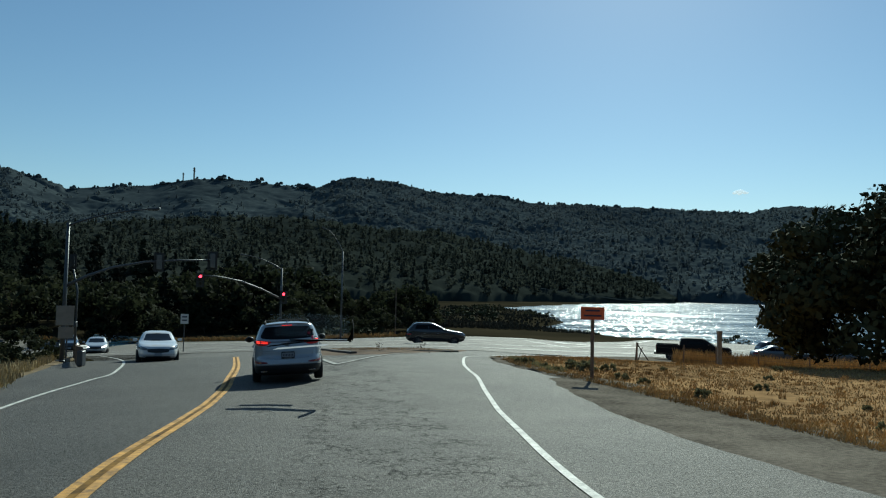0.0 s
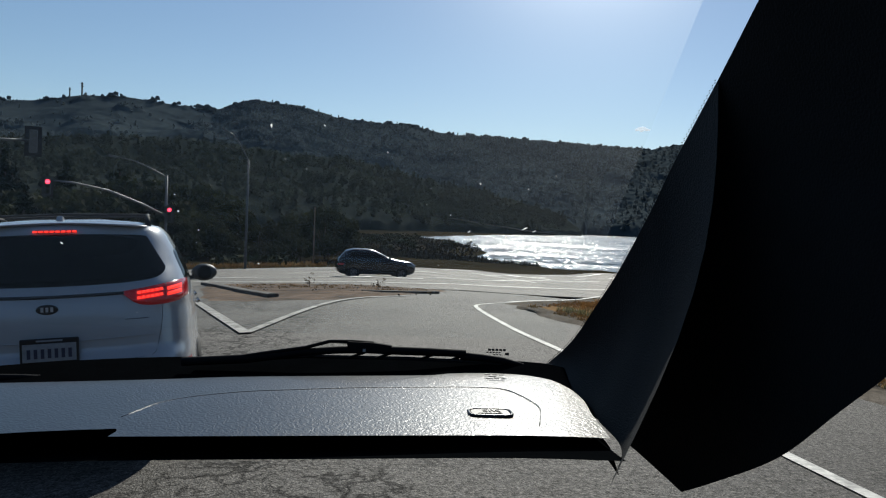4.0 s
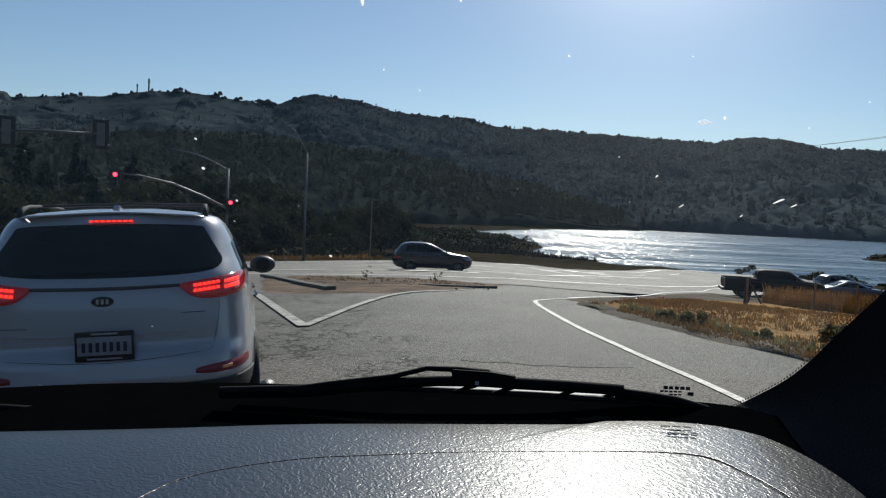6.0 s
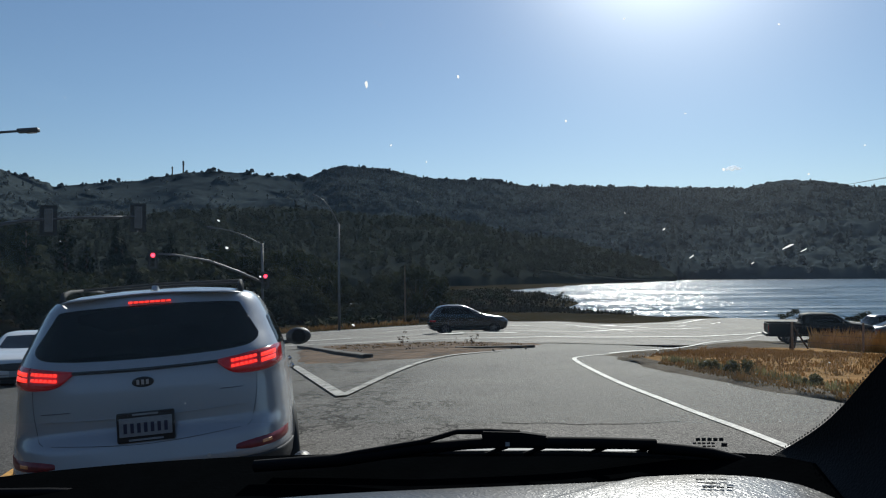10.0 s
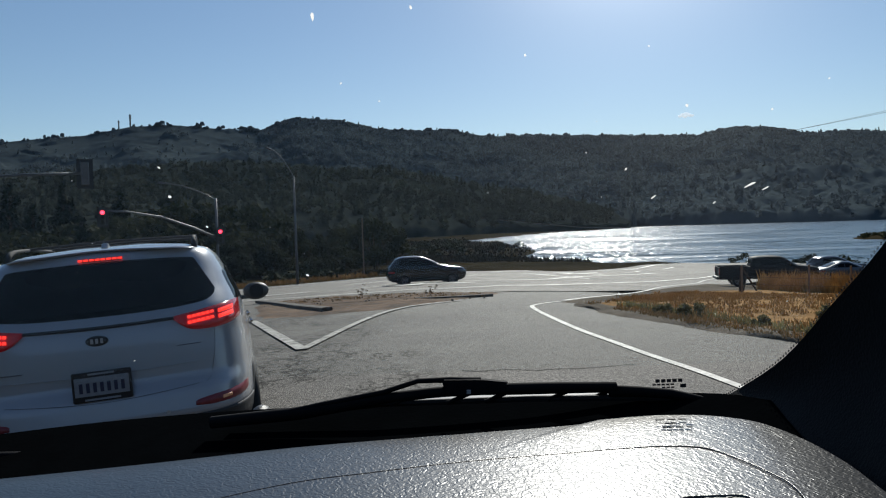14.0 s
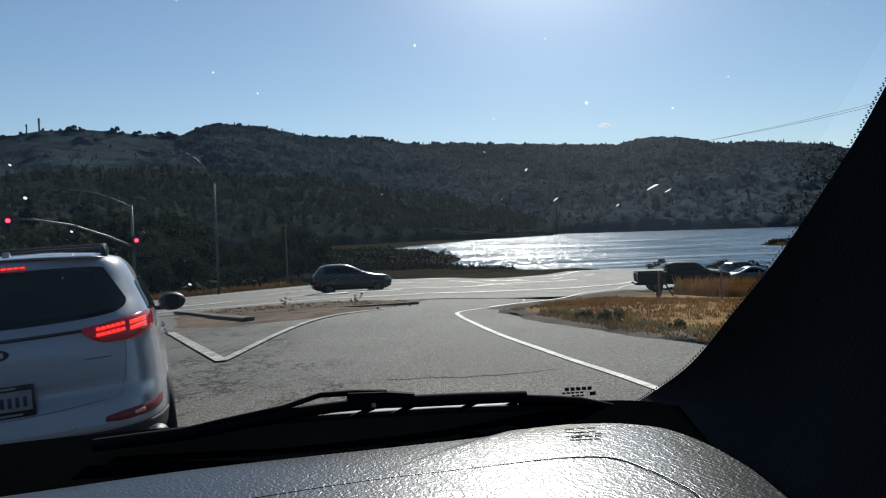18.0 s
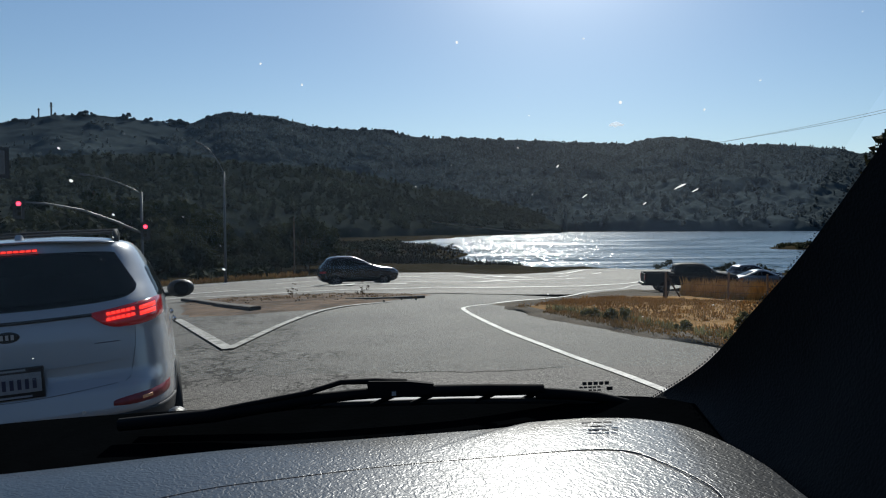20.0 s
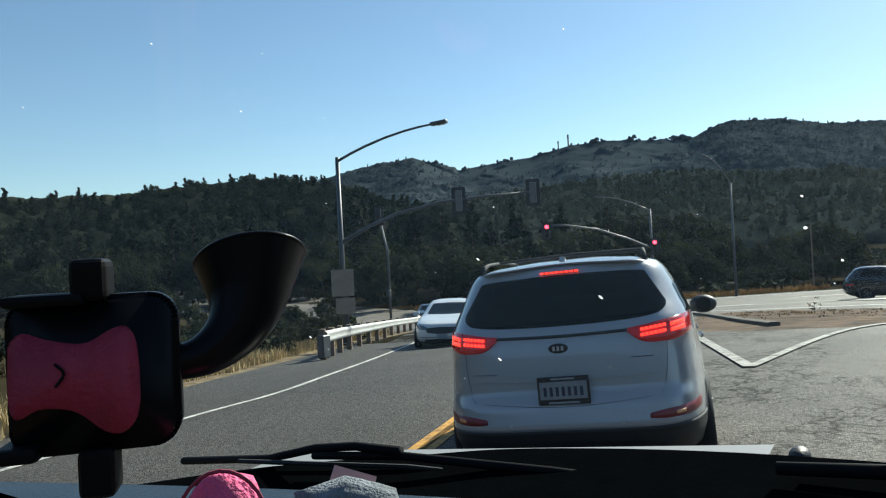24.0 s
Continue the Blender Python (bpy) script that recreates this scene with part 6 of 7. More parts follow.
def build_pickup(m):
    t = empty("pickup_truck", m, "dark pickup truck parked at the roadside behind dry grass", "truck")
    cab = Shell([(0.45, 1.75, 5.35, 0.86), (0.6, 1.7, 5.42, 0.9), (0.95, 1.7, 5.38, 0.9), (1.10, 1.7, 5.2, 0.88), (1.16, 1.7, 4.35, 0.86), (1.3, 1.72, 4.05, 0.82), (1.6, 1.78, 3.6, 0.74), (1.70, 1.9, 3.4, 0.66), (1.73, 2.2, 3.1, 0.3)], 6)
    part("cab", cab.body(0.45, 1.73, 26, 80), truck_black, t, smooth=True)
    part("bed", join(box(1.78, 1.70, 0.24, (0, 0.85, 0.56)), box(0.08, 1.70, 0.62, (0.86, 0.85, 0.86), 0.02), box(0.08, 1.70, 0.62, (-0.86, 0.85, 0.86), 0.02), box(1.7, 0.06, 0.62, (0, 1.65, 0.86))), truck_black, t, "open dark load bed")
    part("tailgate", box(1.64, 0.06, 0.52, (0, 0.02, 0.87), 0.015), truck_black, t)
    part("rear_bumper", box(1.7, 0.16, 0.16, (0, -0.08, 0.52), 0.03), black_plastic, t)
    part("windscreen", cab.patch("front", [(-0.68, 1.2), (0, 1.19), (0.68, 1.2)], [(-0.56, 1.6), (0, 1.62), (0.56, 1.6)], 0.008, 14, 7), glass_dark, t, smooth=True)
    part("rear_window", cab.patch("rear", [(-0.62, 1.25), (0.62, 1.25)], [(-0.56, 1.58), (0.56, 1.58)], 0.008, 12, 6), glass_dark, t, smooth=True)
    for sg in (-1, 1):
        part("side_window", cab.patch("side", [(2.1, 1.18), (3.9, 1.18)], [(2.15, 1.57), (3.35, 1.57)], 0.008, 12, 6, sg), glass_dark, t, smooth=True)
        part("tail_lamp", box(0.10, 0.04, 0.34, (sg * 0.84, -0.015, 0.90), 0.01), lamp_red, t)
        part("wing_mirror", box(0.2, 0.1, 0.16, (sg * 1.0, 3.75, 1.25), 0.03), car_black, t)
        part("headlamp", cab.patch("front", [(sg * 0.55, 0.72), (sg * 0.82, 0.74)], [(sg * 0.55, 0.88), (sg * 0.84, 0.9)], 0.012, 8, 4), lamp_clear, t)
        for y in (1.05, 4.35):
            wheel(t, sg * 0.78, y, 0.37, 0.24, 6)
    return t


truck_black = mat("dull_black_paint", (0.010, 0.011, 0.013), 0.65, vary=0.1, scale=5, spec=0.12)
build_pickup(pose(16.6, 43.6, ground_z(17, 43.6) + 0.03, 0, 0, -103))

# masts on the hill, wires
mx, my = polar(21.45, 2190)
mz = math.tan(radians(7.75)) * 2190
mast = empty("radio_mast", pose(mx, my, mz - 3), "tall dark mast on the hilltop", "mast", "hilltop masts")
part("shaft", box(3.2, 3.2, 38, (0, 0, 19)), signal_black, mast)
part("antennas", join(box(5.5, 5.5, 2, (0, 0, 28)), box(5, 5, 2, (0, 0, 34))), signal_black, mast)
mx2, my2 = polar(22.2, 2190)
mast2 = empty("radio_mast", pose(mx2, my2, mz - 6), "shorter dark mast on the hilltop", "mast", "hilltop masts")
part("shaft", box(2.6, 2.6, 24, (0, 0, 12)), signal_black, mast2)
part("antennas", box(4.5, 4.5, 2, (0, 0, 20)), signal_black, mast2)
lines = empty("power_line", pose(0, 0, 0), "two thin overhead power lines running down to the lake", "power line")
for k in range(2):
    pts = []
    for q in range(13):
        u = q / 12
        az = -26.0 - 20 * u
        x, y = polar(az, 420 - 300 * u)
        el = 5.9 + 3.2 * u + 0.35 * k * u - 0.9 * math.sin(u * math.pi) * 0.3
        pts.append((x, y, 1.45 + math.tan(radians(el)) * (420 - 300 * u)))
    part("wire", tube(pts, 0.07, 5), rubber, lines)


# ---- the car that the camera sits in ----
leather = mat("dash_leather", (0.010, 0.014, 0.021), 0.305, vary=0.15, scale=60, spec=0.45)
lnt = leather.node_tree
lb = lnt.nodes["Principled BSDF"]
ltc = lnt.nodes.new("ShaderNodeTexCoord")
lmp = lnt.nodes.new("ShaderNodeMapping")
lmp.inputs["Scale"].default_value = (1.0, 0.75, 1.0)
lb.inputs["Coat Weight"].default_value, lb.inputs["Coat IOR"].default_value, lb.inputs["Coat Roughness"].default_value = 0.0, 1.5, 0.3
lw = lnt.nodes.new("ShaderNodeTexWave")
lw.bands_direction = "DIAGONAL"
lw.inputs["Scale"].default_value, lw.inputs["Detail"].default_value, lw.inputs["Distortion"].default_value = 62.0, 3, 16.0
lw.inputs["Detail Scale"].default_value, lw.inputs["Detail Roughness"].default_value = 1.4, 0.6
lbu = lnt.nodes.new("ShaderNodeBump")
lbu.inputs["Strength"].default_value, lbu.inputs["Distance"].default_value = 0.42, 0.00034
lnt.links.new(ltc.outputs["Object"], lmp.inputs["Vector"]), lnt.links.new(lmp.outputs["Vector"], lw.inputs["Vector"])
lnt.links.new(lw.outputs["Fac"], lbu.inputs["Height"]), lnt.links.new(lbu.outputs["Normal"], lb.inputs["Normal"]), lnt.links.new(lbu.outputs["Normal"], lb.inputs["Coat Normal"])
# black trim, darkened further for the shade of a roof that isn't built
trim_shaded = mat("black_trim", (0.0025, 0.003, 0.0035), 0.9, vary=0.2, scale=30, bump=0.1, bump_scale=220, spec=0.0)



def bmesh_disc(pts):
    bm = bmesh.new()
    bm.faces.new([bm.verts.new(p) for p in pts])
    return bm


cabin = empty("car_cabin", pose(0, 0, 0), "black dashboard and windscreen pillar inside the parked car", "car interior")
DASH_FAR = [(-0.95, 0.42), (-0.60, 0.53), (-0.26, 0.61), (-0.11, 0.65), (0.05, 0.675), (0.13, 0.688), (0.165, 0.705), (0.254, 0.713), (0.283, 0.692), (0.302, 0.638), (0.306, 0.566), (0.297, 0.49), (0.29, 0.40)]


def dash_pt(u, v):
    a = catmull(DASH_FAR, 61)[round(u * 60)]
    c = Vector((-0.22, 0.36)) if u < 0.5 else Vector((-0.22, 0.36))
    q = a.lerp(c, v * 0.92)
    z = 1.271 - 0.004 * (1 - v) ** 8
    return (q.x, q.y, z)


dash = part("dashboard", sheet(61, 24, dash_pt), leather, cabin, "grained dark grey dashboard top shining in the sun", True)
dash_rim = [(p.x, p.y) for p in catmull(DASH_FAR, 40)]
part("dash_side", sheet(40, 4, lambda u, v: (dash_rim[round(u * 39)][0] + 0.012 * v, dash_rim[round(u * 39)][1] + 0.004 * v, 1.258 - 0.03 * v)), trim_shaded, cabin, smooth=True)
SHELF = [(-1.5, 0.70, 1.075), (-1.0, 0.84, 1.158), (-0.67, 0.865, 1.207), (-0.5, 0.855, 1.233), (-0.26, 0.83, 1.256), (0.04, 0.795, 1.269), (0.2, 0.765, 1.276), (0.285, 0.742, 1.278), (0.315, 0.70, 1.28)]


def shelf_pt(u, v):
    p = catmull(SHELF, 49)[round(u * 48)]
    q = Vector((p.x, p.y)).lerp(Vector((p.x * 0.9, 0.38 - 0.05 * u)), v)
    return (q.x, q.y, p.z - 0.022 * math.sin(v * math.pi) + (1.235 - p.z) * v * 0.3)


part("defroster_shelf", sheet(49, 12, shelf_pt), trim_shaded, cabin, "black shelf under the windscreen", True)
# pillar trim's black also holds the cabin's shade in its colour
trim_grained_shaded = mat("grained_black_shaded_trim", (0.0032, 0.0045, 0.0055), 0.65, vary=0.3, scale=30, bump=0.2, bump_scale=420, spec=0.12)
PILLAR = [(0.270, 0.752, 1.262), (0.285, 0.715, 1.285), (0.300, 0.645, 1.328), (0.312, 0.59, 1.378), (0.322, 0.54, 1.424), (0.334, 0.478, 1.492), (0.342, 0.44, 1.541), (0.348, 0.36, 1.61), (0.35, 0.22, 1.72)]
PILLAR = [(x * 1.08, y * 1.08, 1.45 + (z - 1.45) * 1.08) for x, y, z in PILLAR]


def pillar_pt(u, v):
    p = catmull(PILLAR, 41)[round(u * 40)]
    return (p.x + 0.07 * v + 0.012 * math.sin(v * math.pi), p.y - 0.42 * v, p.z - 0.03 * v)


part("windscreen_pillar", sheet(41, 10, pillar_pt), trim_grained_shaded, cabin, "black windscreen pillar trim", True)
frit = []
frit_line = catmull(PILLAR[:8], 261)
for k in range(260):
    p = frit_line[k]
    frit.append(box(0.0009, 0.0009, 0.0009, (p.x - 0.0008 - (0.0012 if k % 2 else 0), p.y, p.z + 0.001)))
part("frit_dots", join(*frit), rubber, cabin, "row of small black dots along the glass")
FOOT = [(0.262, 0.719, 1.266), (0.296, 0.697, 1.265), (0.309, 0.638, 1.263), (0.313, 0.566, 1.262), (0.305, 0.49, 1.26), (0.298, 0.39, 1.26), (0.26, 0.30, 1.255)]


def foot_pt(u, v):
    p, q = catmull(PILLAR[:8], 41)[round(u * 40)], catmull(FOOT, 41)[round(u * 40)]
    return q.lerp(p, v) + Vector((0.03, 0.0, 0)) * math.sin(v * math.pi) * u


part("pillar_foot", sheet(41, 10, foot_pt), trim_grained_shaded, cabin, "black trim where the pillar meets the dashboard", True)
sheen = mat("silver_bonnet_paint", (0.28, 0.285, 0.29), 0.6, vary=0.03, scale=3, spec=0.2)
part("bonnet", sheet(30, 8, lambda u, v: (-1.45 + 1.13 * u, 1.02 + 0.43 * v, 0.995 + 0.115 * u - 0.012 * (1 - v))), sheen, cabin, "strip of the pale car bonnet", True)
part("bonnet_edge", sheet(20, 4, lambda u, v: (-0.06 + 0.33 * u, 1.09 + 0.04 * v, 1.193 + 0.004 * v)), sheen, cabin, "strip of the pale car bonnet", True)
nz = bmesh.new()
bmesh.ops.create_uvsphere(nz, u_segments=12, v_segments=8, radius=1, matrix=Matrix.Translation((-0.23, 1.02, 1.207)) @ Matrix.Diagonal((0.013, 0.02, 0.012, 1)))
part("washer_nozzle", nz, black_plastic, cabin, smooth=True)

# wipers resting at the foot of the windscreen
wiper_mat = mat("wiper_black", (0.010, 0.010, 0.011), 0.8, vary=0.2, scale=30, spec=0.08)
w1 = part("wiper_arm", tube([(-0.16, 0.757, 1.268), (-0.105, 0.754, 1.279), (-0.046, 0.75, 1.2895), (-0.012, 0.75, 1.2993), (0.02, 0.75, 1.2995), (0.05, 0.75, 1.297)], [0.003, 0.0028, 0.0026, 0.0025, 0.003, 0.004], 8), wiper_mat, cabin, "black wiper arm", True)
part("wiper_joint", prism([(0.012, 1.3005), (0.05, 1.2995), (0.078, 1.296), (0.074, 1.285), (0.020, 1.284), (0.014, 1.288)], 0.012, "y", 0.742, 0.002), wiper_mat, w1)
part("wiper_clip", box(0.004, 0.003, 0.004, (0.0373, 0.735, 1.2905)), chrome, w1)
part("wiper_spine", tube([(-0.22, 0.765, 1.262), (-0.13, 0.757, 1.270), (-0.09, 0.755, 1.276), (-0.05, 0.752, 1.2825), (0.0, 0.75, 1.2872), (0.04, 0.75, 1.289), (0.08, 0.748, 1.2888), (0.13, 0.745, 1.2888), (0.182, 0.743, 1.288)], [0.006, 0.0065, 0.006, 0.0055, 0.0052, 0.0055, 0.006, 0.0058, 0.0052], 10), wiper_mat, w1, smooth=True)
part("wiper_end", tube([(0.175, 0.744, 1.2845), (0.205, 0.743, 1.2828), (0.235, 0.742, 1.2795), (0.28, 0.742, 1.2695)], [0.0055, 0.0052, 0.005, 0.003], 10), wiper_mat, w1, smooth=True)
part("wiper_blade", tube([(-0.20, 0.775, 1.260), (-0.05, 0.765, 1.2745), (0.10, 0.752, 1.2775), (0.21, 0.745, 1.276), (0.278, 0.742, 1.268)], 0.0032, 6), rubber, w1, "thin rubber blade")
for x in (-0.028, 0.028, 0.066, 0.128, 0.172):
    part("bridge", tube([(x - 0.012, 0.75, 1.2765), (x, 0.749, 1.2815), (x + 0.010, 0.749, 1.285)], 0.0022, 6), wiper_mat, w1)
w2 = part("wiper_arm", tube([(-1.25, 0.95, 1.12), (-0.95, 0.865, 1.175), (-0.82, 0.825, 1.212), (-0.74, 0.812, 1.225), (-0.66, 0.80, 1.228)], [0.007, 0.006, 0.006, 0.006, 0.007], 8), wiper_mat, cabin, "black wiper arm", True)
part("wiper_spine", tube([(-0.82, 0.82, 1.203), (-0.66, 0.803, 1.222), (-0.45, 0.79, 1.228), (-0.30, 0.79, 1.225)], 0.0055, 8), wiper_mat, w2, smooth=True)
part("wiper_blade", tube([(-1.0, 0.85, 1.17), (-0.66, 0.815, 1.205), (-0.30, 0.80, 1.215), (-0.14, 0.79, 1.222)], 0.0035, 6), rubber, w2)

# trim details of the dashboard
seam = catmull([(-0.19, 0.43), (-0.165, 0.50), (-0.103, 0.545), (-0.042, 0.564), (0.025, 0.581), (0.106, 0.593), (0.175, 0.602), (0.213, 0.595), (0.229, 0.563), (0.237, 0.533), (0.240, 0.50), (0.225, 0.43)], 60)
part("airbag_seam", tube([(p.x, p.y, 1.2708) for p in seam], 0.0006, 8), leather, cabin, "raised soft edge of the airbag lid", True)
srs = part("airbag_emblem", prism([(0.180 + sx * (0.014 + 0.007 * math.cos(a)), 0.473 + sy * (0.005 + 0.007 * math.sin(a))) for sx, sy, rev in ((1, 1, 0), (-1, 1, 1), (-1, -1, 0), (1, -1, 1)) for a in [radians(q if not rev else 90 - q) for q in (0, 30, 60, 90)]], 0.003, "z", 1.2695, 0.0006), mat("emblem_grey", (0.007, 0.008, 0.010), 0.5, vary=0.2, scale=60, spec=0.3), cabin, "sunken oblong airbag emblem")
rim_pts = [(0.180 + sx * (0.015 + 0.008 * math.cos(a)), 0.473 + sy * (0.006 + 0.008 * math.sin(a)), 1.2720) for sx, sy, rev in ((1, 1, 0), (-1, 1, 1), (-1, -1, 0), (1, -1, 1)) for a in [radians(q if not rev else 90 - q) for q in (0, 30, 60, 90)]]
part("emblem_rim", tube(rim_pts + rim_pts[:1], 0.0016, 8, cap=False), leather, srs, smooth=True)


def letters(text, size, m, material, parent, name="lettering"):
    cu = bpy.data.curves.new(name, "FONT")
    cu.body, cu.size, cu.align_x, cu.align_y, cu.extrude = text, size, "CENTER", "CENTER", 0.0008
    tmp = bpy.data.objects.new(name, cu)
    me = bpy.data.meshes.new_from_object(tmp)
    bpy.data.objects.remove(tmp)
    me.materials.clear()
    me.materials.append(material)
    ob = new(name, me)
    ob.parent = parent
    ob.matrix_local = m
    return ob


emblem_ink = mat("emblem_lettering", (0.018, 0.018, 0.020), 0.4, vary=0.1, scale=60, spec=0.3)
letters("SRS", 0.013, pose(0.182, 0.478, 1.2726, 0, 0, 2), emblem_ink, srs)
letters("AIRBAG", 0.0078, pose(0.179, 0.467, 1.2726, 0, 0, 2), emblem_ink, srs)
marks = [(0.209 + 0.0052 * k, 0.697, 1.3024, 0.0038, 0.0030) for k in range(5)]
marks += [(0.2075 + 0.0042 * k, 0.7028, 1.2977, 0.0030, 0.0016) for k in range(5)] + [(0.2175 + 0.0042 * k, 0.707, 1.2940, 0.0030, 0.0014) for k in range(3)] + [(0.235, 0.7046, 1.2957, 0.0055, 0.0034)]
stick = part("windscreen_label", join(*[box(w, 0.0006, h, (x, y, z)) for x, y, z, w, h in marks]), rubber, cabin, "small black printed marks on the glass")
# shadow of the glass label, laid on the dashboard as thin dark boxes
shade = part("label_print", join(*[box(w, 0.0022, 0.0006, (x, y, 1.2716)) for x, y, w in ((0.205, 0.678, 0.008), (0.215, 0.678, 0.007), (0.224, 0.6778, 0.007), (0.210, 0.666, 0.010), (0.204, 0.6525, 0.009), (0.214, 0.6525, 0.006), (0.222, 0.6522, 0.005))]), rubber, cabin, "dark marks on the dashboard top for the windscreen label's shadow")

# the windscreen
glass = bpy.data.materials.new("windscreen_glass")
glass.use_nodes = True
gn, gl = glass.node_tree.nodes, glass.node_tree.links
gt, gg, gm = gn.new("ShaderNodeBsdfTransparent"), gn.new("ShaderNodeBsdfGlossy"), gn.new("ShaderNodeMixShader")
gt.inputs["Color"].default_value = (0.97, 0.985, 0.98, 1)
gg.inputs["Roughness"].default_value = 0.013
gm.inputs["Fac"].default_value = 0.022
gd, gv2 = gn.new("ShaderNodeBsdfRefraction"), gn.new("ShaderNodeMixShader")
gd.inputs["IOR"].default_value, gd.inputs["Roughness"].default_value = 1.3, 0.6
gv2.inputs["Fac"].default_value = 0.019
gl.new(gt.outputs["BSDF"], gv2.inputs[1]), gl.new(gd.outputs["BSDF"], gv2.inputs[2]), gl.new(gv2.outputs["Shader"], gm.inputs[1]), gl.new(gg.outputs["BSDF"], gm.inputs[2])
gl.new(gm.outputs["Shader"], gn["Material Output"].inputs["Surface"])


def screen_pt(u, v):
    x = -1.3 + 1.61 * u
    y = 0.70 - 0.02 * u - 0.57 * v + (0.03 * (1 - 2 * u) if u < 0.5 else 0)
    return (x, y, 1.292 + (0.709 - y) * 0.8497 - 0.0125 * (x - 0.24) + 0.004)


ws = part("windscreen", sheet(12, 8, screen_pt), glass, cabin, "clear sloping windscreen", True)
ws.visible_shadow = False

# specks of dirt on the windscreen
speck_mat = mat("dried_speck", (0.85, 0.85, 0.82), 0.8, vary=0.1, scale=50)
snt = speck_mat.node_tree
trl = snt.nodes.new("ShaderNodeBsdfTranslucent")
trl.inputs["Color"].default_value = (0.6, 0.6, 0.58, 1)
snt.links.new(trl.outputs["BSDF"], snt.nodes["Material Output"].inputs["Surface"])
rs = np.random.default_rng(21)
sv, sf = [], []


def speck(x, y, r, stretch=1.0, ang=0.0):
    z = 1.292 + (0.709 - y) * 0.8497 - 0.0125 * (x - 0.24)
    n = 7
    k = len(sv)
    for q in range(n):
        a = q * math.tau / n
        dx, dv = r * math.cos(a) * rs.uniform(0.6, 1.2), r * stretch * math.sin(a) * rs.uniform(0.6, 1.2)
        dx, dv = dx * math.cos(ang) - dv * math.sin(ang), dx * math.sin(ang) + dv * math.cos(ang)
        sv.append((x + dx, y - dv * 0.762, z + dv * 0.647))
    sf.append(tuple(range(k, k + n)))


for _ in range(240):
    x = rs.uniform(-0.75, 0.30)
    y = 0.34 + 0.34 * rs.random()
    speck(x, y, 0.00016 + 0.0005 * rs.random() ** 5, rs.uniform(0.8, 2.0), rs.normal() * 0.6)
for x, y, r, st, an in [(0.2138, 0.4993, 0.0016, 4.5, -0.85), (0.225, 0.502, 0.0011, 4.0, -0.8), (0.195, 0.512, 0.0010, 2.5, -0.5), (-0.085, 0.566, 0.0018, 1.6, 0.3), (0.156, 0.448, 0.0014, 1.5, 0.4), (0.207, 0.451, 0.0011, 1.3, 0.2), (0.0, 0.397, 0.0012, 1.8, 0.1), (0.153, 0.507, 0.0010, 3.0, -0.6), (-0.144, 0.523, 0.0013, 1.5, 0.0), (-0.379, 0.514, 0.0018, 1.4, 0.3), (-0.159, 0.48, 0.0012, 1.6, 0.5), (0.13, 0.487, 0.0011, 2.2, -0.4), (-0.42, 0.62, 0.0024, 1.7, 0.3), (-0.05, 0.40, 0.0016, 2.6, 0.0), (-0.16, 0.50, 0.002, 1.2, 0), (0.06, 0.42, 0.0012, 1.4, 0.2), (-0.62, 0.60, 0.0022, 1.4, 0), (-0.30, 0.55, 0.0018, 2.0, 0.4)]:
    speck(x, y, r * 0.65, st, an)
spk = new("dirt_specks", mesh_of("dirt_specks", sv, sf, speck_mat))
spk.parent = cabin
tagged(spk, "small pale specks of dirt on the windscreen", kind="stuff")

# phone holder with a suction cup, and things lying on the dashboard
gloss_black = mat("gloss_black_plastic", (0.004, 0.004, 0.005), 0.32, vary=0.1, scale=20, spec=0.12)
pink = mat("pink_pad", (0.30, 0.02, 0.055), 0.6, vary=0.25, scale=30, bump=0.2, bump_scale=200)
pink_cloth = mat("pink_fabric", (0.80, 0.12, 0.28), 0.8, vary=0.15, scale=60, bump=0.5, bump_scale=300)
grey_cloth = mat("grey_cloth", (0.19, 0.21, 0.23), 0.95, vary=0.45, scale=60, bump=0.4, bump_scale=500)
card = mat("pink_card", (0.55, 0.30, 0.28), 0.7, vary=0.08, scale=20)
hold = empty("phone_holder", pose(-0.519, 0.301, 1.412, 0, 0, 45), "black phone holder with a pink grip pad and suction cup", "phone holder")
holder_black = mat("matt_black_plastic", (0.004, 0.004, 0.0045), 0.5, vary=0.1, scale=20, spec=0.1)
part("cradle", prism([(sx * (0.030 + 0.016 * math.cos(a)), sz * (0.029 + 0.016 * math.sin(a))) for sx, sz, rev in ((1, 1, 0), (-1, 1, 1), (-1, -1, 0), (1, -1, 1)) for a in [radians(q if not rev else 90 - q) for q in range(0, 91, 10)]], 0.022, "y", -0.011, 0.003), gloss_black, hold, smooth=True)
part("clamp", box(0.020, 0.028, 0.024, (0.0, -0.004, 0.054), 0.005, seg=3), holder_black, hold)
part("clamp", box(0.020, 0.028, 0.028, (0.0, -0.004, -0.056), 0.005, seg=3), holder_black, hold)
part("clamp_foot", box(0.022, 0.032, 0.009, (-0.040, -0.006, -0.041), 0.003, seg=2), holder_black, hold)
part("clamp_foot", box(0.042, 0.032, 0.007, (-0.023, -0.006, 0.0435), 0.003, seg=2), holder_black, hold)
pad = [(-0.043, 0.020), (-0.036, 0.026), (-0.022, 0.021), (-0.004, 0.018), (0.010, 0.025), (0.019, 0.026), (0.024, 0.014), (0.024, -0.020), (0.017, -0.033), (0.006, -0.033), (-0.010, -0.020), (-0.028, -0.017), (-0.040, -0.022), (-0.044, -0.012)]
pad = [(p.x, p.y) for p in catmull([Vector(p) for p in pad + pad[:1]], 71)[:-1]]
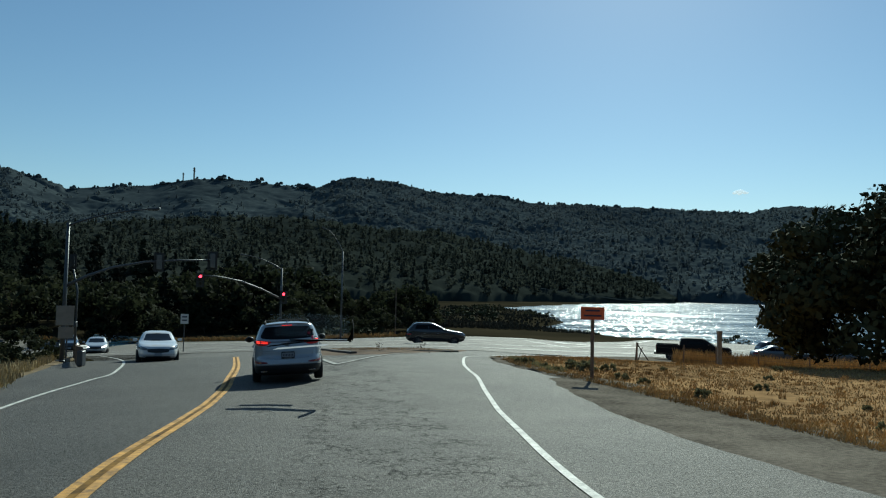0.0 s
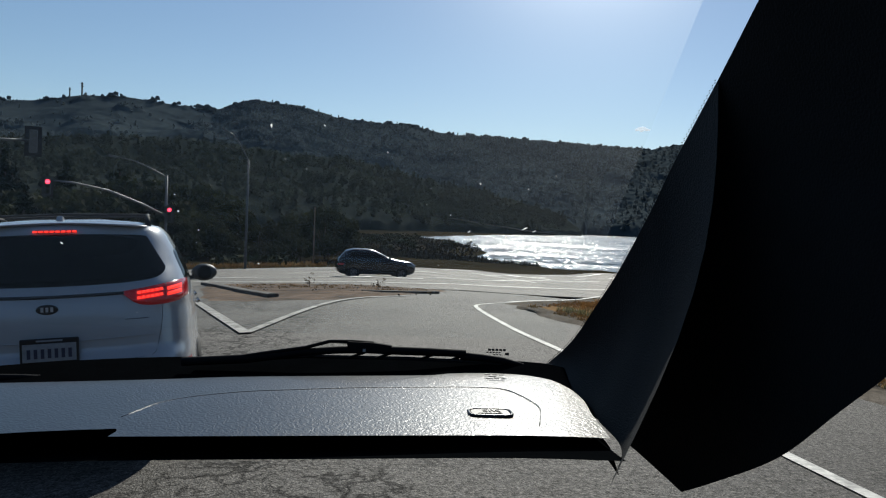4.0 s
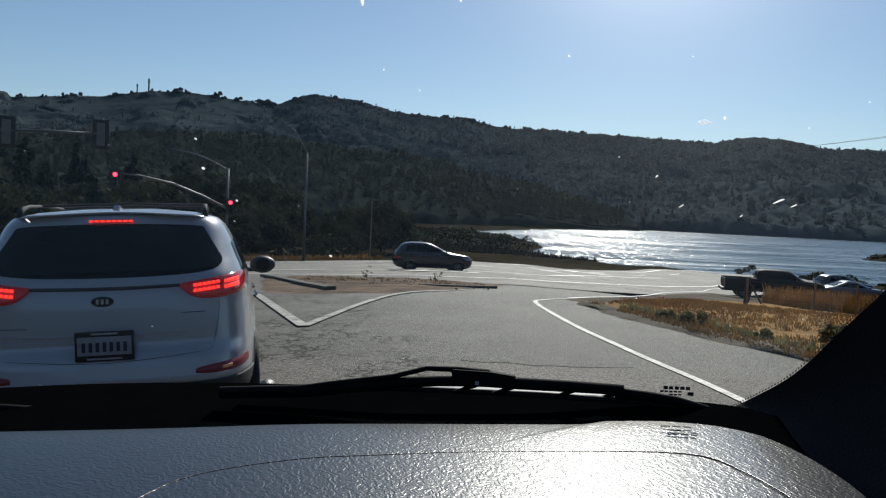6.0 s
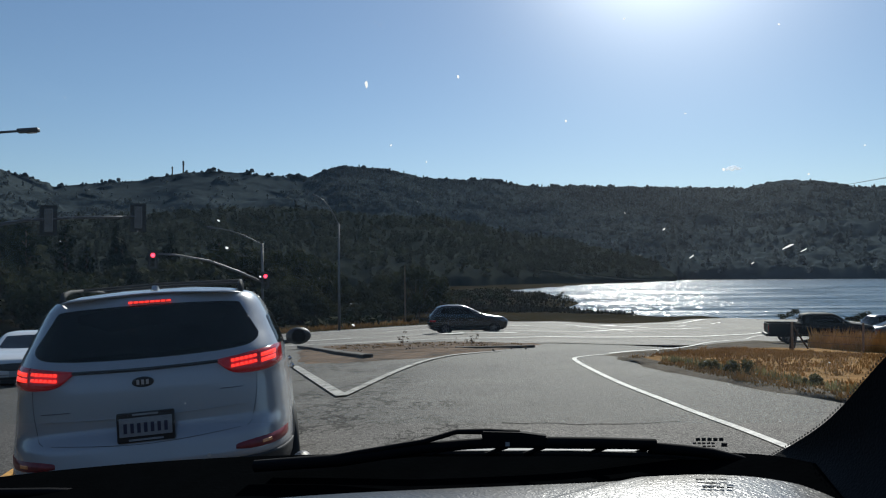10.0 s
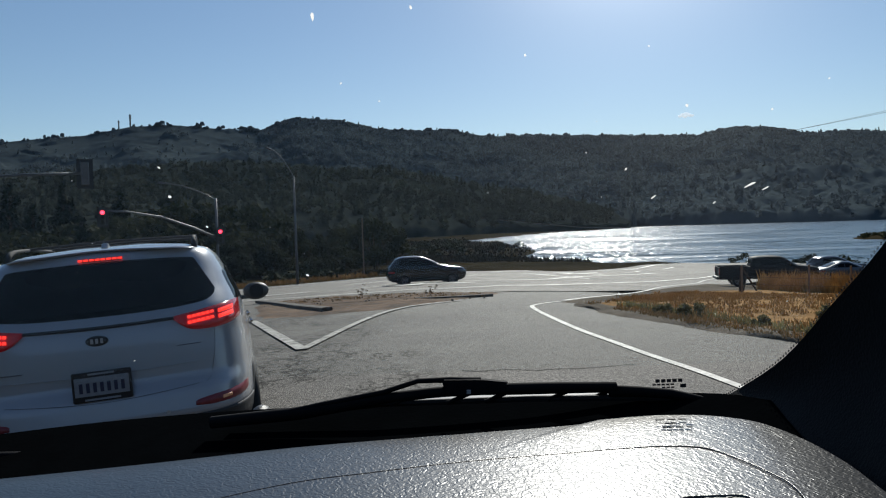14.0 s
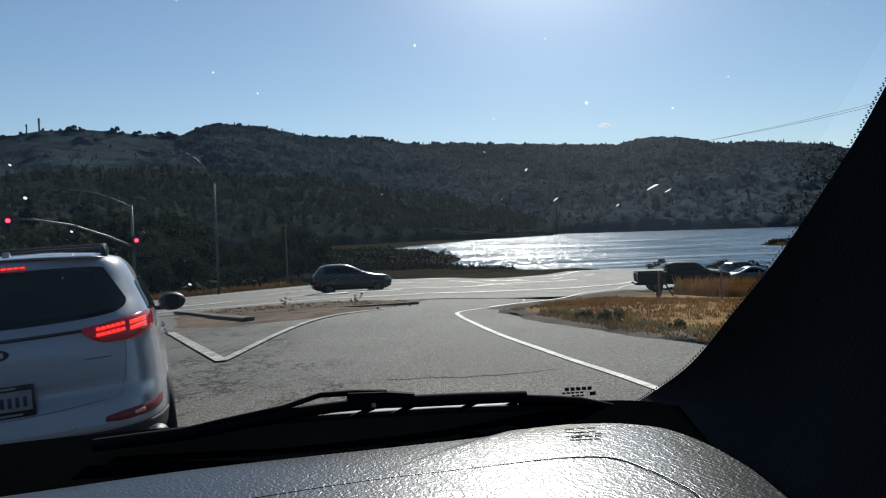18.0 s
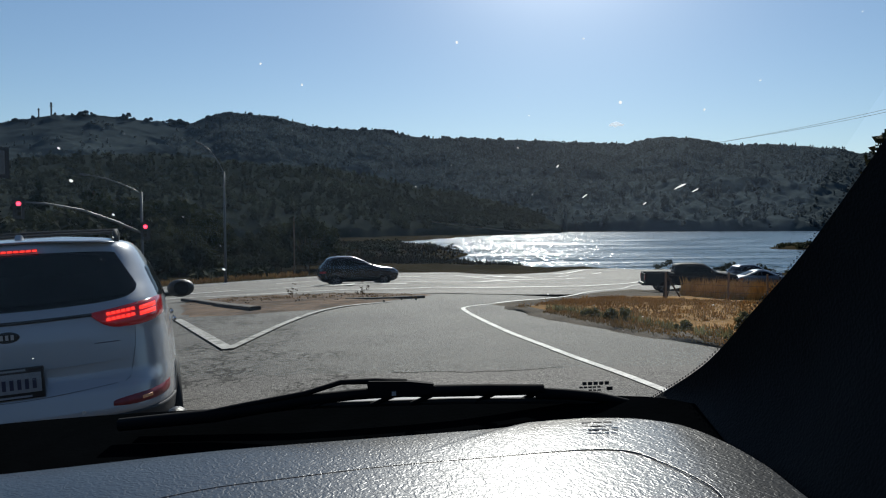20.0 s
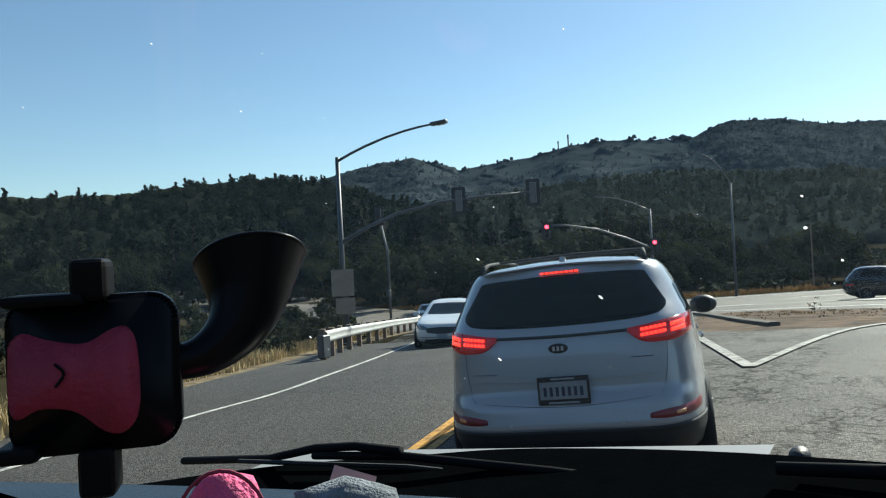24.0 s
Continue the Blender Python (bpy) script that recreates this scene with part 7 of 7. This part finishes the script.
part("grip_pad", prism(pad, 0.004, "y", -0.015, 0.0012), pink, hold, "pink rubber grip pad", True)
part("pad_mark", tube(catmull([(-0.019, -0.0165, 0.008), (-0.0145, -0.0165, 0.002), (-0.019, -0.0165, -0.005)], 12), 0.0009, 6), holder_black, hold)


def horn_pt(u, v):
    """The arm bends upwards and widens evenly into the cup."""
    a, w = u * math.tau, v ** 1.15
    c = catmull([(0.034, 0.006, 0.000), (0.058, 0.012, 0.003), (0.077, 0.021, 0.016), (0.087, 0.031, 0.036), (0.089, 0.040, 0.0595)], 41)[round(v * 40)]
    turn = radians(95) * min(1.0, v * 1.25)
    e1 = Vector((math.sin(turn), 0, -math.cos(turn)))
    e2 = Vector((0, 0.89, -0.45 * w)).normalized()
    r = 0.0105 + 0.0255 * w ** 1.5
    return c + e1 * math.cos(a) * r + e2 * math.sin(a) * r


part("neck", sheet(49, 41, horn_pt), gloss_black, hold, "black arm flaring into the cup", True)


def cup_pt(u, v):
    a = u * math.tau
    r = 0.0358 + 0.0012 * math.sin(v * math.pi)
    c = Vector((0.089, 0.040, 0.0595)) + Vector((-0.08, 0.45, 0.89)) * 0.0035 * v
    e1, e2 = Vector((1, 0, 0.09)).normalized(), Vector((0, 0.89, -0.45)).normalized()
    return c + e1 * math.cos(a) * r + e2 * math.sin(a) * r


part("suction_cup", sheet(49, 8, cup_pt), gloss_black, hold, "black suction cup on the glass", True)
part("cup_disc", bmesh_disc([cup_pt(k / 48, 1.0) for k in range(48)]), gloss_black, hold)
pouch = empty("pouch", pose(-0.452, 0.331, 1.319, 0, 0, 40), "bright pink fabric pouch with stitched seams", "pouch")
pb = bmesh.new()
bmesh.ops.create_uvsphere(pb, u_segments=24, v_segments=14, radius=1, matrix=Matrix.Diagonal((0.024, 0.018, 0.034, 1)))
for vtx in pb.verts:
    vtx.co += Vector((1, 1, 1)) * 0.003 * noise.noise(vtx.co * 60)
part("cloth", pb, pink_cloth, pouch, smooth=True)
part("seam", tube([(0.026 * math.cos(a), -0.012, 0.001 + 0.036 * math.sin(a)) for a in [math.pi * k / 14 for k in range(15)]], 0.0012, 6), pink, pouch)
rag = empty("folded_cloth", pose(-0.392, 0.366, 1.310, 0, 0, 40), "grey fleece cloth rolled up on the dashboard", "cloth")
rb = tube([(-0.027, 0, 0), (-0.02, 0, 0.020), (0.0, 0, 0.024), (0.02, 0, 0.018), (0.027, 0, -0.004)], [0.010, 0.013, 0.013, 0.013, 0.010], 12)
bmesh.ops.subdivide_edges(rb, edges=rb.edges[:], cuts=2, use_grid_fill=True)
for vtx in rb.verts:
    vtx.co += vtx.co.normalized() * 0.0012 * noise.noise(vtx.co * 140)
part("fold", rb, grey_cloth, rag, smooth=True)
ticket = empty("paper_card", pose(-0.397, 0.378, 1.337, 62, 18, 30), "small pink paper card", "card")
part("sheet", box(0.026, 0.018, 0.0008, (0, 0, 0)), card, ticket)
